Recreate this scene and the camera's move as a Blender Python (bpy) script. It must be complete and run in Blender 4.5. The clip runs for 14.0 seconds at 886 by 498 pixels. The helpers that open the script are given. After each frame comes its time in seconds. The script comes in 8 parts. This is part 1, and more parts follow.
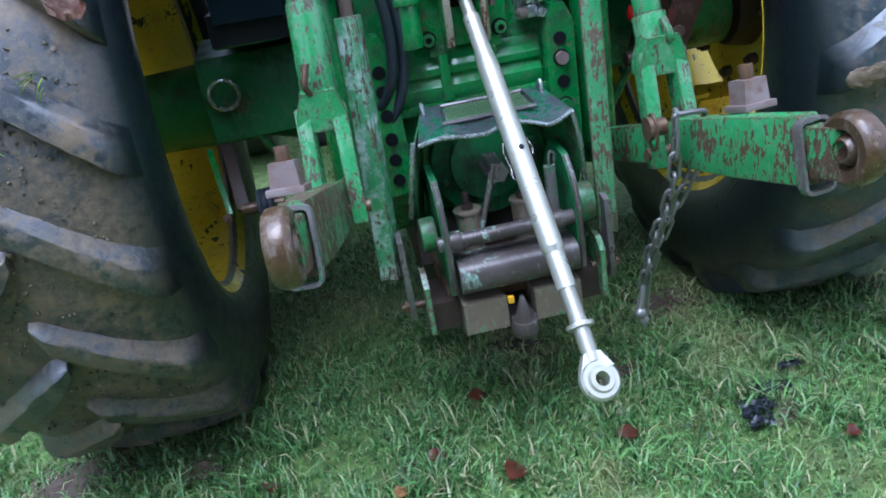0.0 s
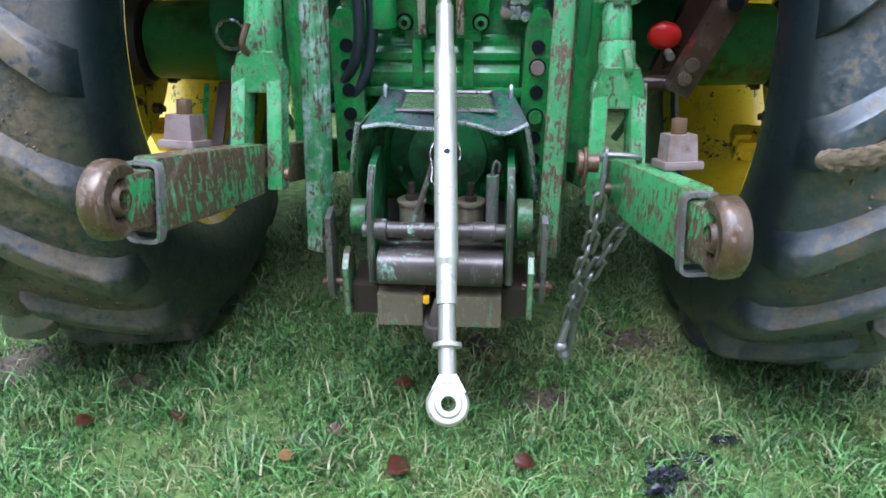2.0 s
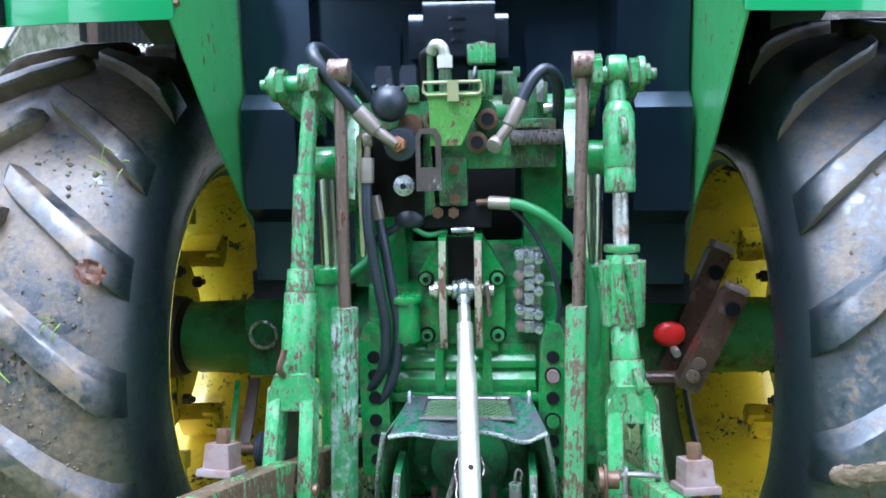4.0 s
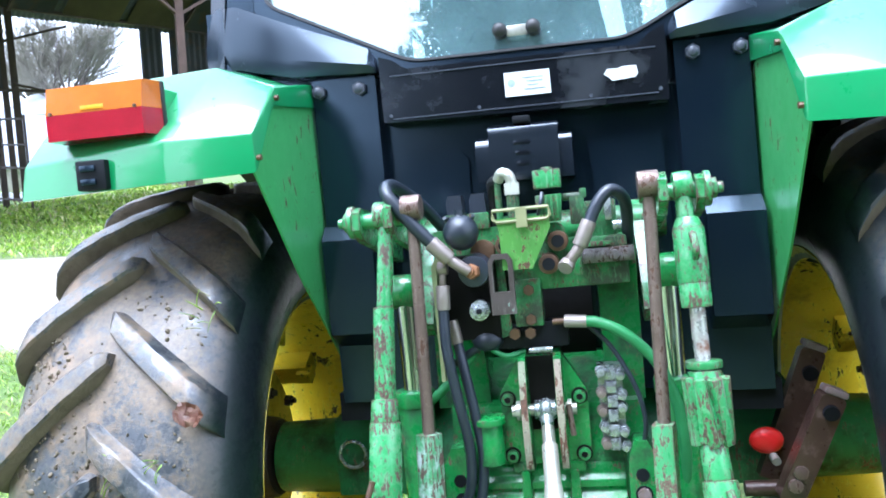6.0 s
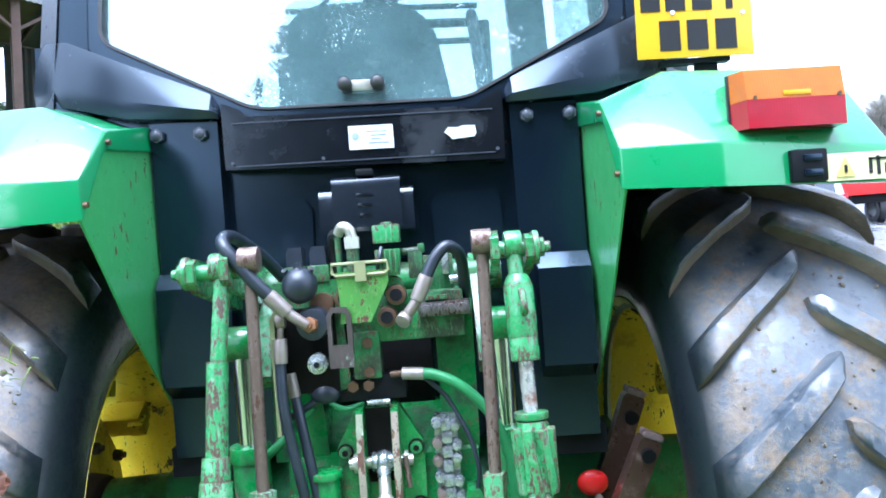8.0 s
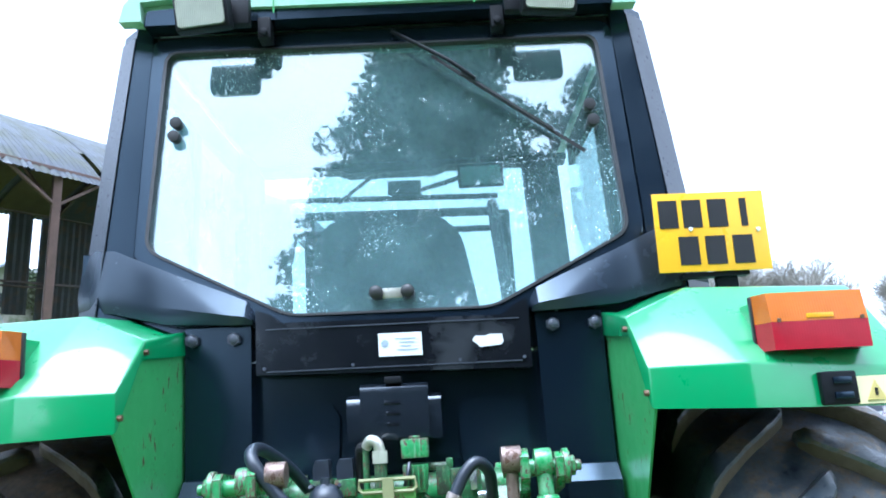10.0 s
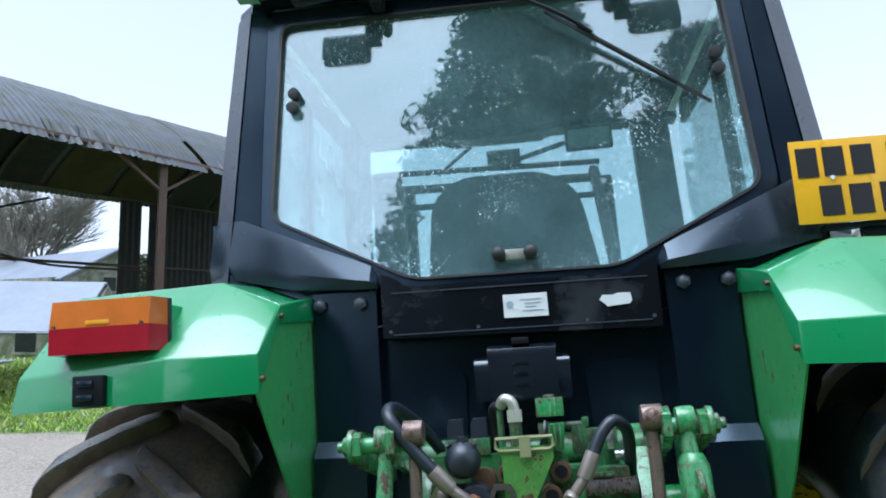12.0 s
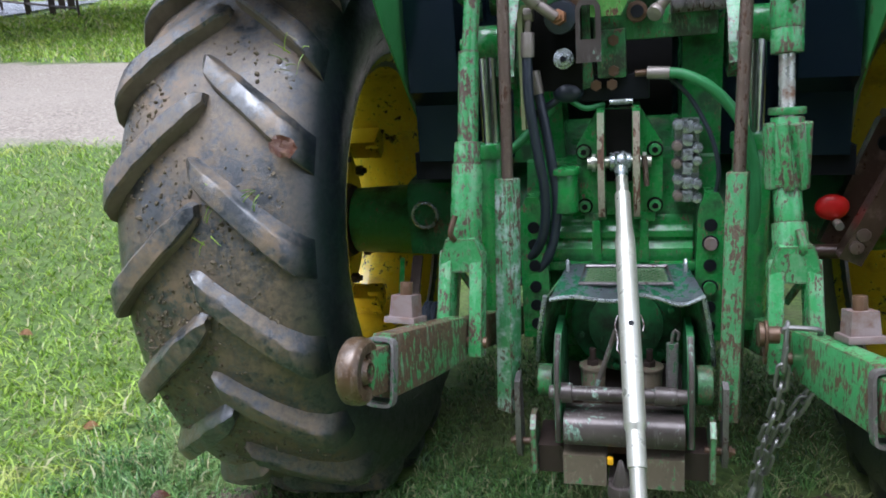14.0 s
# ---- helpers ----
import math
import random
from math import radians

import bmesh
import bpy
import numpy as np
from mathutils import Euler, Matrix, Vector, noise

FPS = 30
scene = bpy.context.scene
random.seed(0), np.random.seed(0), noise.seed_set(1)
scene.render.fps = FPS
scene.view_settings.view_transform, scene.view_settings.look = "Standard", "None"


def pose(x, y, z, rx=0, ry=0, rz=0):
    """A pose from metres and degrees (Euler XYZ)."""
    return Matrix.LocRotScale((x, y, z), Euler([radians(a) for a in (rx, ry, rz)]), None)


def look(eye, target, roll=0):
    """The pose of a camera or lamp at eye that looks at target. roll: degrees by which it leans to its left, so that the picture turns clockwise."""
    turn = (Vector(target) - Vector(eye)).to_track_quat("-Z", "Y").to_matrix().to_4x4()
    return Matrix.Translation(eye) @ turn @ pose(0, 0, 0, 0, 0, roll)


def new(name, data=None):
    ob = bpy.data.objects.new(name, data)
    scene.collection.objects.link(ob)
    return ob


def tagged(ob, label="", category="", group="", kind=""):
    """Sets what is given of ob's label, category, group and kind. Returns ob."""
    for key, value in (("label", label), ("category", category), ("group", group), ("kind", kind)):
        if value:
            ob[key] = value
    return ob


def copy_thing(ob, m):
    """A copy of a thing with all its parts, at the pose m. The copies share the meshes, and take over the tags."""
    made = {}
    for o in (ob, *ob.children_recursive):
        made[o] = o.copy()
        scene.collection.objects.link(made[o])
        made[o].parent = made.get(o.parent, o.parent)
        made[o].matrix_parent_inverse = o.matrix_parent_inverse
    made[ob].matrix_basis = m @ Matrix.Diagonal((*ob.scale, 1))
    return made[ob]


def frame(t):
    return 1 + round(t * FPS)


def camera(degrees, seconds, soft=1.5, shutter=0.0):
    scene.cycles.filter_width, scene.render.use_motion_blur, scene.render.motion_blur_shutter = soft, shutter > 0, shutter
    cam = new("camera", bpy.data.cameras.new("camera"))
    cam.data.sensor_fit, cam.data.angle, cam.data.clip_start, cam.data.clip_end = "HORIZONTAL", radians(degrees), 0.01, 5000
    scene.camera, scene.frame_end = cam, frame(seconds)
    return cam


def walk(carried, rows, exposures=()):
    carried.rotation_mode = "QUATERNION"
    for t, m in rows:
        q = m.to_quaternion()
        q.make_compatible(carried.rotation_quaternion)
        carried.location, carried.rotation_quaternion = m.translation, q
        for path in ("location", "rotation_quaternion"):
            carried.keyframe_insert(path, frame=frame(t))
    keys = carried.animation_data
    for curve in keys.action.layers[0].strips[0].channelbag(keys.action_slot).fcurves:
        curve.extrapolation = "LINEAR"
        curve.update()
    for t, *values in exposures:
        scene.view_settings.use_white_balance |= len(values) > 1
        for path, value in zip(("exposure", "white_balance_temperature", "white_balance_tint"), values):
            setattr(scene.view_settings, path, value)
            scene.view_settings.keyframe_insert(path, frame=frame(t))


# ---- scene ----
cam = camera(60.5, 14.0, soft=1.8)
PATH = [
    (0, (-0.282, -2.004, 1.147), (-0.096, -0.186, 0.335), -10.0),
    (0.5, (-0.032, -2.078, 1.153), (-0.057, -0.25, 0.342), -4.3),
    (1, (0.057, -2.052, 1.17), (-0.012, -0.219, 0.372), -0.6),
    (1.5, (0.083, -1.912, 1.152), (-0.012, -0.122, 0.263), 1.3),
    (2, (0.103, -1.977, 1.161), (-0.018, -0.183, 0.286), -0.3),
    (2.5, (0.103, -2.041, 1.181), (-0.034, -0.194, 0.425), -1.3),
    (3, (0.105, -2.017, 1.22), (-0.039, -0.128, 0.58), -1.7),
    (3.5, (0.096, -2.01, 1.267), (-0.054, -0.079, 0.77), -1.8),
    (4, (0.086, -2.012, 1.329), (-0.068, -0.04, 1.035), -1.4),
    (4.2, (0.083, -2.014, 1.349), (-0.078, -0.038, 1.09), -1.5),
    (6.3, (0.126, -2.043, 1.422), (-0.249, -0.08, 1.363), -5.7),
    (6.5, (0.133, -2.048, 1.421), (-0.136, -0.067, 1.361), -5.8),
    (7, (0.149, -2.045, 1.423), (0.089, -0.047, 1.369), -5.6),
    (7.2, (0.163, -2.041, 1.429), (0.146, -0.042, 1.367), -5.7),
    (9.5, (0.146, -2.08, 1.526), (0.147, -0.101, 1.814), -3.4),
    (10, (0.141, -2.088, 1.553), (0.136, -0.133, 1.975), -3.9),
    (10.5, (0.142, -2.097, 1.57), (0.128, -0.163, 2.078), -3.6),
    (11, (0.136, -2.113, 1.583), (0.113, -0.193, 2.142), -3.5),
    (11.5, (0.112, -2.121, 1.576), (0.079, -0.202, 2.141), -4.8),
    (12, (0.054, -2.068, 1.526), (-0.187, -0.118, 1.903), -4.2),
    (12.5, (0.042, -2.016, 1.488), (-0.398, -0.071, 1.645), -4.1),
    (13, (0.022, -1.997, 1.42), (-0.476, -0.062, 1.344), -4.3),
    (13.5, (0.016, -2.043, 1.351), (-0.509, -0.135, 1.063), -3.6),
    (14, (0.036, -2.128, 1.263), (-0.458, -0.256, 0.763), -4.2),
]
EXPOSURES = [(0, 1.18, 4850, 15), (0.5, 1.3, 5150, 15), (1, 1.33, 5250, 15), (2, 1.55, 5200, 14), (3, 1.82, 5030, 13), (4, 2.08, 5050, 14), (6.5, 2.35, 5150, 13), (7.2, 2.35, 5080, 13), (9.5, 2.14, 5000, 10), (10.5, 1.75, 5030, 8), (11, 1.47, 5150, 8), (11.5, 1.25, 5250, 9), (12, 0.98, 5250, 8), (12.5, 0.83, 5150, 6), (13, 0.9, 5150, 7), (13.5, 1.08, 5500, 13), (14, 1.13, 5550, 15)]
walk(cam, [(t, look(eye, target, roll)) for t, eye, target, roll in PATH], EXPOSURES)

# ---- daylight: a white overcast sky with a broad weak sun ----
world = bpy.data.worlds.new("overcast_sky")
scene.world = world
world.use_nodes = True
wn = world.node_tree
sky = wn.nodes.new("ShaderNodeTexSky")
sky.sky_type, sky.sun_disc = "NISHITA", False
sky.sun_elevation, sky.sun_rotation = radians(72), radians(204)
sky.air_density, sky.dust_density = 1.0, 3.0
soft_sky = wn.nodes.new("ShaderNodeHueSaturation")
soft_sky.inputs["Saturation"].default_value = 0.1
wn.links.new(sky.outputs[0], soft_sky.inputs["Color"])
wn.links.new(soft_sky.outputs[0], wn.nodes["Background"].inputs["Color"])
wn.nodes["Background"].inputs["Strength"].default_value = 0.15
sun_data = bpy.data.lights.new("sun", "SUN")
sun_data.energy, sun_data.angle, sun_data.color = 1.5, radians(50), (1.0, 0.97, 0.93)
sun = new("sun", sun_data)
sun.matrix_world = look((-2, -4.3, 15), (0, 0, 0))


# ---- materials ----
def rgb(c):
    return (*c, 1.0)


def nd(nt, kind, **values):
    n = nt.nodes.new(kind)
    for k, v in values.items():
        n.inputs[k.replace("_", " ")].default_value = v
    return n


def ramp(nt, src, lo, hi):
    n = nt.nodes.new("ShaderNodeMapRange")
    n.inputs["From Min"].default_value, n.inputs["From Max"].default_value = lo, hi
    nt.links.new(src, n.inputs["Value"])
    return n.outputs["Result"]


def blend(nt, fac, a, b):
    n = nt.nodes.new("ShaderNodeMix")
    n.data_type = "RGBA"
    for sock, v in ((n.inputs["Factor"], fac), (n.inputs["A"], a), (n.inputs["B"], b)):
        if isinstance(v, (tuple, list)):
            sock.default_value = rgb(v)
        elif isinstance(v, (int, float)):
            sock.default_value = v
        else:
            nt.links.new(v, sock)
    return n.outputs["Result"]


def fblend(nt, fac, a, b):
    n = nt.nodes.new("ShaderNodeMix")
    n.data_type = "FLOAT"
    for sock, v in ((n.inputs["Factor"], fac), (n.inputs["A"], a), (n.inputs["B"], b)):
        if isinstance(v, (int, float)):
            sock.default_value = v
        else:
            nt.links.new(v, sock)
    return n.outputs["Result"]


def coords(nt, jitter=True):
    tc = nt.nodes.new("ShaderNodeTexCoord")
    if not jitter:
        return tc.outputs["Object"]
    info = nt.nodes.new("ShaderNodeObjectInfo")
    mul = nt.nodes.new("ShaderNodeVectorMath")
    mul.operation = "MULTIPLY_ADD"
    nt.links.new(info.outputs["Random"], mul.inputs[0])
    mul.inputs[1].default_value = (7.3, 3.1, 5.7)
    nt.links.new(tc.outputs["Object"], mul.inputs[2])
    return mul.outputs[0]


def noise_tex(nt, co, scale, detail=6.0, rough=0.6, stretch=None):
    if stretch:
        mp = nt.nodes.new("ShaderNodeMapping")
        mp.inputs["Scale"].default_value = stretch
        nt.links.new(co, mp.inputs["Vector"])
        co = mp.outputs[0]
    n = nt.nodes.new("ShaderNodeTexNoise")
    n.inputs["Scale"].default_value, n.inputs["Detail"].default_value, n.inputs["Roughness"].default_value = scale, detail, rough
    nt.links.new(co, n.inputs["Vector"])
    return n.outputs["Fac"]


def surf(name, base, alt=None, rough=0.5, metal=0.0, grain=30.0, bump=0.05, chip=None, dirt=None, coat=0.0, stretch=None, spec=0.5, tint=None, edge=0.0):
    """chip: (colour, share, scale); dirt: (colour, share, scale); edge: how far chips gather along edges."""
    m = bpy.data.materials.new(name)
    m.use_nodes = True
    nt = m.node_tree
    b = nt.nodes["Principled BSDF"]
    co = coords(nt)
    n1 = noise_tex(nt, co, grain, stretch=stretch)
    n2 = noise_tex(nt, co, grain / 7, 3.0)
    col = blend(nt, ramp(nt, n2, 0.35, 0.65), base, alt or tuple(c * 0.72 for c in base))
    col = blend(nt, fblend(nt, n1, 0.0, 0.35), col, tuple(c * 0.55 for c in base))
    r = fblend(nt, n1, max(0.03, rough - 0.12), min(1.0, rough + 0.14))
    height = n1
    met = metal
    if dirt:
        c, share, sc = dirt
        nz = noise_tex(nt, co, sc, 8.0, 0.65)
        f = ramp(nt, nz, 0.62 - share * 0.45, 0.78 - share * 0.45)
        col = blend(nt, f, col, c)
        r = fblend(nt, f, r, 0.75)
        met = fblend(nt, f, met, 0.0) if metal else metal
    if chip:
        c, share, sc = chip
        sc = sc * 2.0
        nz = noise_tex(nt, co, sc, 9.0, 0.72)
        streak = noise_tex(nt, co, sc * 1.5, 7.0, 0.7, stretch=(1, 1, 0.22))
        wide = noise_tex(nt, co, sc / 6, 3.0)
        total = fblend(nt, 0.28, fblend(nt, 0.62, nz, streak), wide)
        if edge:
            bev = nt.nodes.new("ShaderNodeBevel")
            bev.samples = 4
            bev.inputs["Radius"].default_value = 0.008
            geo = nt.nodes.new("ShaderNodeNewGeometry")
            dot = nt.nodes.new("ShaderNodeVectorMath")
            dot.operation = "DOT_PRODUCT"
            nt.links.new(bev.outputs[0], dot.inputs[0])
            nt.links.new(geo.outputs["True Normal"], dot.inputs[1])
            worn = nt.nodes.new("ShaderNodeMath")
            worn.operation = "MULTIPLY_ADD"
            nt.links.new(ramp(nt, dot.outputs["Value"], 0.99, 0.8), worn.inputs[0])
            worn.inputs[1].default_value = edge
            nt.links.new(total, worn.inputs[2])
            total = worn.outputs[0]
        cut = 0.575 - share * 0.165
        f = ramp(nt, total, cut, cut + 0.012)
        rim_ = ramp(nt, total, cut - 0.03, cut)
        tone = noise_tex(nt, co, sc * 2.6, 6.0, 0.7)
        col = blend(nt, fblend(nt, rim_, 0.0, 0.4), col, tuple(min(1.0, v * 1.5 + 0.05) for v in base))
        c2 = blend(nt, ramp(nt, tone, 0.36, 0.64), tuple(v * 0.38 for v in c), tuple(v * 1.35 for v in c))
        col = blend(nt, f, col, c2)
        scratch = ramp(nt, noise_tex(nt, co, sc * 1.5, 5.0, 0.65, stretch=(1.0, 1.0, 0.12)), 0.58, 0.64)
        where_ = ramp(nt, noise_tex(nt, co, sc / 4, 3.0), 0.42, 0.62)
        both_ = nt.nodes.new("ShaderNodeMath")
        both_.operation = "MULTIPLY"
        nt.links.new(scratch, both_.inputs[0])
        nt.links.new(where_, both_.inputs[1])
        pale_ = tuple(min(0.6, v * 0.9 + 0.16) for v in base)
        col = blend(nt, fblend(nt, both_.outputs[0], 0.0, min(0.85, share * 2.4)), col, pale_)
        specks = ramp(nt, noise_tex(nt, co, sc * 1.4, 9.0, 0.75), 0.6, 0.66)
        col = blend(nt, fblend(nt, specks, 0.0, 0.65), col, tuple(v * 0.25 for v in c))
        r = fblend(nt, f, r, 0.72)
        height = fblend(nt, f, n1, -0.5)
    nt.links.new(col, b.inputs["Base Color"])
    nt.links.new(r, b.inputs["Roughness"])
    if isinstance(met, (int, float)):
        b.inputs["Metallic"].default_value = met
    else:
        nt.links.new(met, b.inputs["Metallic"])
    b.inputs["Coat Weight"].default_value = coat
    b.inputs["Coat Roughness"].default_value = 0.06
    b.inputs["Specular IOR Level"].default_value = spec
    if tint:
        b.inputs["Specular Tint"].default_value = rgb(tint)
    if bump:
        bp = nt.nodes.new("ShaderNodeBump")
        bp.inputs["Strength"].default_value, bp.inputs["Distance"].default_value = min(1.0, bump * 4), 0.004
        nt.links.new(height, bp.inputs["Height"])
        nt.links.new(bp.outputs[0], b.inputs["Normal"])
    return m


RUST = (0.11, 0.052, 0.03)
m_green = surf("green_enamel_paint", (0.024, 0.245, 0.075), (0.03, 0.275, 0.088), rough=0.3, grain=14, bump=0.0, coat=0.9, spec=0.5)
# roof green, much paler than the mudguard enamel
m_roof = surf("pale_green_roof_paint", (0.31, 0.54, 0.38), (0.37, 0.59, 0.44), rough=0.28, grain=10, bump=0.01, coat=0.3)
m_green_in = surf("green_fender_side_paint", (0.07, 0.32, 0.09), (0.085, 0.36, 0.11), rough=0.34, grain=20, bump=0.02, chip=(RUST, 0.02, 22))
m_cast = surf("green_cast_housing", (0.022, 0.165, 0.05), (0.028, 0.2, 0.06), rough=0.36, grain=45, bump=0.08, dirt=((0.016, 0.035, 0.014), 0.3, 7), chip=((0.13, 0.09, 0.055), 0.04, 30))
m_clean = surf("green_casting_paint", (0.018, 0.19, 0.036), (0.028, 0.24, 0.05), rough=0.26, grain=30, bump=0.03, dirt=((0.014, 0.06, 0.018), 0.3, 13), chip=((0.14, 0.08, 0.05), 0.07, 60), coat=0.35, edge=0.03)
m_guide = surf("olive_brown_worn_block", (0.17, 0.135, 0.09), (0.12, 0.095, 0.065), rough=0.6, grain=40, bump=0.12, chip=((0.06, 0.24, 0.08), 0.12, 30))
m_roller = surf("scratched_grey_brown_steel", (0.115, 0.095, 0.088), (0.06, 0.048, 0.043), rough=0.36, metal=0.3, grain=40, bump=0.1, chip=((0.26, 0.38, 0.3), 0.14, 30))
# near-black colour that paints in the shade of gaps, sockets and recesses
m_pit = surf("near_black_fill", (0.005, 0.005, 0.005), (0.008, 0.007, 0.006), rough=0.6, grain=30, bump=0.1, spec=0.1)
m_hyd = surf("green_hydraulic_paint", (0.035, 0.22, 0.055), (0.025, 0.165, 0.045), rough=0.38, grain=60, bump=0.1, dirt=((0.025, 0.04, 0.018), 0.44, 18), chip=(RUST, 0.18, 80), coat=0.25)
m_rod = surf("chipped_green_linkage_paint", (0.04, 0.25, 0.07), (0.065, 0.31, 0.105), rough=0.26, grain=42, bump=0.08, coat=0.5, dirt=((0.16, 0.3, 0.16), 0.2, 30), chip=((0.085, 0.046, 0.032), 0.3, 56), edge=0.13)
m_bar = surf("chipped_green_bar_paint", (0.045, 0.25, 0.075), (0.08, 0.3, 0.12), rough=0.3, grain=40, bump=0.1, coat=0.4, dirt=((0.2, 0.33, 0.2), 0.2, 30), chip=((0.12, 0.075, 0.05), 0.42, 62), stretch=(1, 1, 0.35), edge=0.2)
m_bar_white = surf("white_scraped_green_bar_paint", (0.045, 0.25, 0.075), (0.1, 0.32, 0.15), rough=0.3, grain=40, bump=0.1, coat=0.4, dirt=((0.45, 0.52, 0.5), 0.36, 26), chip=((0.11, 0.065, 0.048), 0.3, 40), stretch=(1, 1, 0.35), edge=0.12)
m_arm = surf("worn_green_and_rust_arm", (0.035, 0.26, 0.07), (0.055, 0.31, 0.1), rough=0.36, grain=40, bump=0.12, coat=0.4, chip=((0.1, 0.058, 0.03), 0.66, 34), edge=0.14)
m_arm_green = surf("streaked_green_arm_paint", (0.04, 0.27, 0.07), (0.065, 0.33, 0.11), rough=0.34, grain=40, bump=0.12, coat=0.4, chip=((0.11, 0.062, 0.032), 0.44, 40), edge=0.14)
m_rust = surf("brown_rusty_steel", (0.09, 0.052, 0.03), (0.15, 0.085, 0.045), rough=0.4, grain=60, bump=0.14, metal=0.3, dirt=((0.17, 0.14, 0.11), 0.12, 40))
m_wet = surf("wet_brown_forged_steel", (0.12, 0.07, 0.034), (0.075, 0.042, 0.02), rough=0.28, grain=34, bump=0.12, metal=0.3, coat=0.45, dirt=((0.05, 0.03, 0.018), 0.3, 24), chip=((0.2, 0.15, 0.11), 0.2, 30))
m_clevis = surf("dark_wet_brown_steel", (0.075, 0.042, 0.03), (0.045, 0.026, 0.02), rough=0.3, grain=40, bump=0.12, metal=0.2, coat=0.3, dirt=((0.15, 0.1, 0.08), 0.22, 22))
m_hub = surf("dark_brown_hub_rust", (0.045, 0.027, 0.02), (0.03, 0.02, 0.016), rough=0.55, grain=40, bump=0.1)
m_rustrod = surf("brown_rod_steel", (0.2, 0.145, 0.12), (0.14, 0.095, 0.078), rough=0.34, grain=60, bump=0.08, metal=0.45, chip=((0.1, 0.05, 0.03), 0.2, 50))
m_primer = surf("worn_pinkish_steel_block", (0.27, 0.22, 0.215), (0.15, 0.105, 0.09), rough=0.4, grain=45, bump=0.12, dirt=((0.15, 0.085, 0.06), 0.32, 20))
m_sleeve = surf("worn_steel_sleeve", (0.2, 0.18, 0.18), (0.13, 0.11, 0.1), rough=0.38, grain=40, bump=0.1, metal=0.3, chip=((0.06, 0.2, 0.08), 0.25, 40))
m_steel = surf("worn_bare_steel", (0.22, 0.2, 0.2), (0.14, 0.125, 0.12), rough=0.38, metal=0.6, grain=60, bump=0.1, chip=((0.1, 0.065, 0.05), 0.3, 50))
m_zinc = surf("pale_zinc_plated_steel", (0.58, 0.57, 0.50), (0.50, 0.49, 0.41), rough=0.3, metal=0.6, grain=25, bump=0.02, dirt=((0.3, 0.28, 0.2), 0.12, 30))
m_screw = surf("bright_rust_stained_screw", (0.6, 0.6, 0.57), (0.42, 0.36, 0.31), rough=0.25, metal=0.7, grain=25, bump=0.04, dirt=((0.16, 0.075, 0.04), 0.28, 26))
m_chrome = surf("chromed_steel", (0.78, 0.79, 0.8), (0.7, 0.71, 0.72), rough=0.15, metal=1.0, grain=40, bump=0.02)
m_dull = surf("dull_silver_couplings", (0.5, 0.53, 0.55), (0.36, 0.39, 0.4), rough=0.25, metal=0.8, grain=40, bump=0.05, dirt=((0.12, 0.14, 0.1), 0.28, 40))
m_chain = surf("grey_chain_steel", (0.3, 0.29, 0.28), (0.2, 0.19, 0.18), rough=0.4, metal=0.75, grain=60, bump=0.1)
m_black = surf("black_cab_paint", (0.0042, 0.008, 0.0155), (0.0065, 0.0115, 0.02), rough=0.2, grain=8, bump=0.0, spec=0.75, tint=(0.6, 0.8, 1.0))
m_gloss = surf("glossy_black_moulding", (0.006, 0.0085, 0.013), (0.009, 0.012, 0.017), rough=0.16, grain=14, bump=0.012, spec=0.7, coat=0.6, tint=(0.8, 0.9, 1.0))
m_satin = surf("satin_black_cab_corner", (0.016, 0.022, 0.034), (0.026, 0.033, 0.046), rough=0.24, grain=9, bump=0.0, spec=0.6, tint=(0.72, 0.86, 1.0))
m_panel = surf("satin_black_panel", (0.006, 0.007, 0.01), (0.009, 0.010, 0.013), rough=0.16, grain=16, bump=0.01, coat=0.3, spec=0.4, dirt=((0.016, 0.016, 0.018), 0.2, 7), tint=(0.72, 0.86, 1.0))
m_trim = surf("grey_black_plastic", (0.055, 0.062, 0.08), (0.07, 0.077, 0.098), rough=0.3, grain=60, bump=0.02)
# dark plastic parts; also discs that paint in the shade of holes
m_dark = surf("dark_parts_and_hole_shade", (0.006, 0.007, 0.0095), (0.009, 0.01, 0.0125), rough=0.5, grain=40, bump=0.03, spec=0.18)
m_rubber = surf("black_seal_rubber", (0.012, 0.012, 0.013), (0.018, 0.018, 0.018), rough=0.5, grain=60, bump=0.03)
m_hose = surf("blue_black_hydraulic_hose", (0.014, 0.019, 0.028), (0.028, 0.035, 0.05), rough=0.36, grain=70, bump=0.04)
m_ghose = surf("green_painted_hose", (0.035, 0.2, 0.06), (0.045, 0.25, 0.08), rough=0.4, grain=60, bump=0.05)
m_yellow = surf("yellow_wheel_paint", (0.86, 0.64, 0.012), (0.78, 0.56, 0.012), coat=0.4, rough=0.3, grain=20, bump=0.03, chip=((0.05, 0.03, 0.02), 0.14, 18), dirt=((0.4, 0.25, 0.02), 0.16, 7))


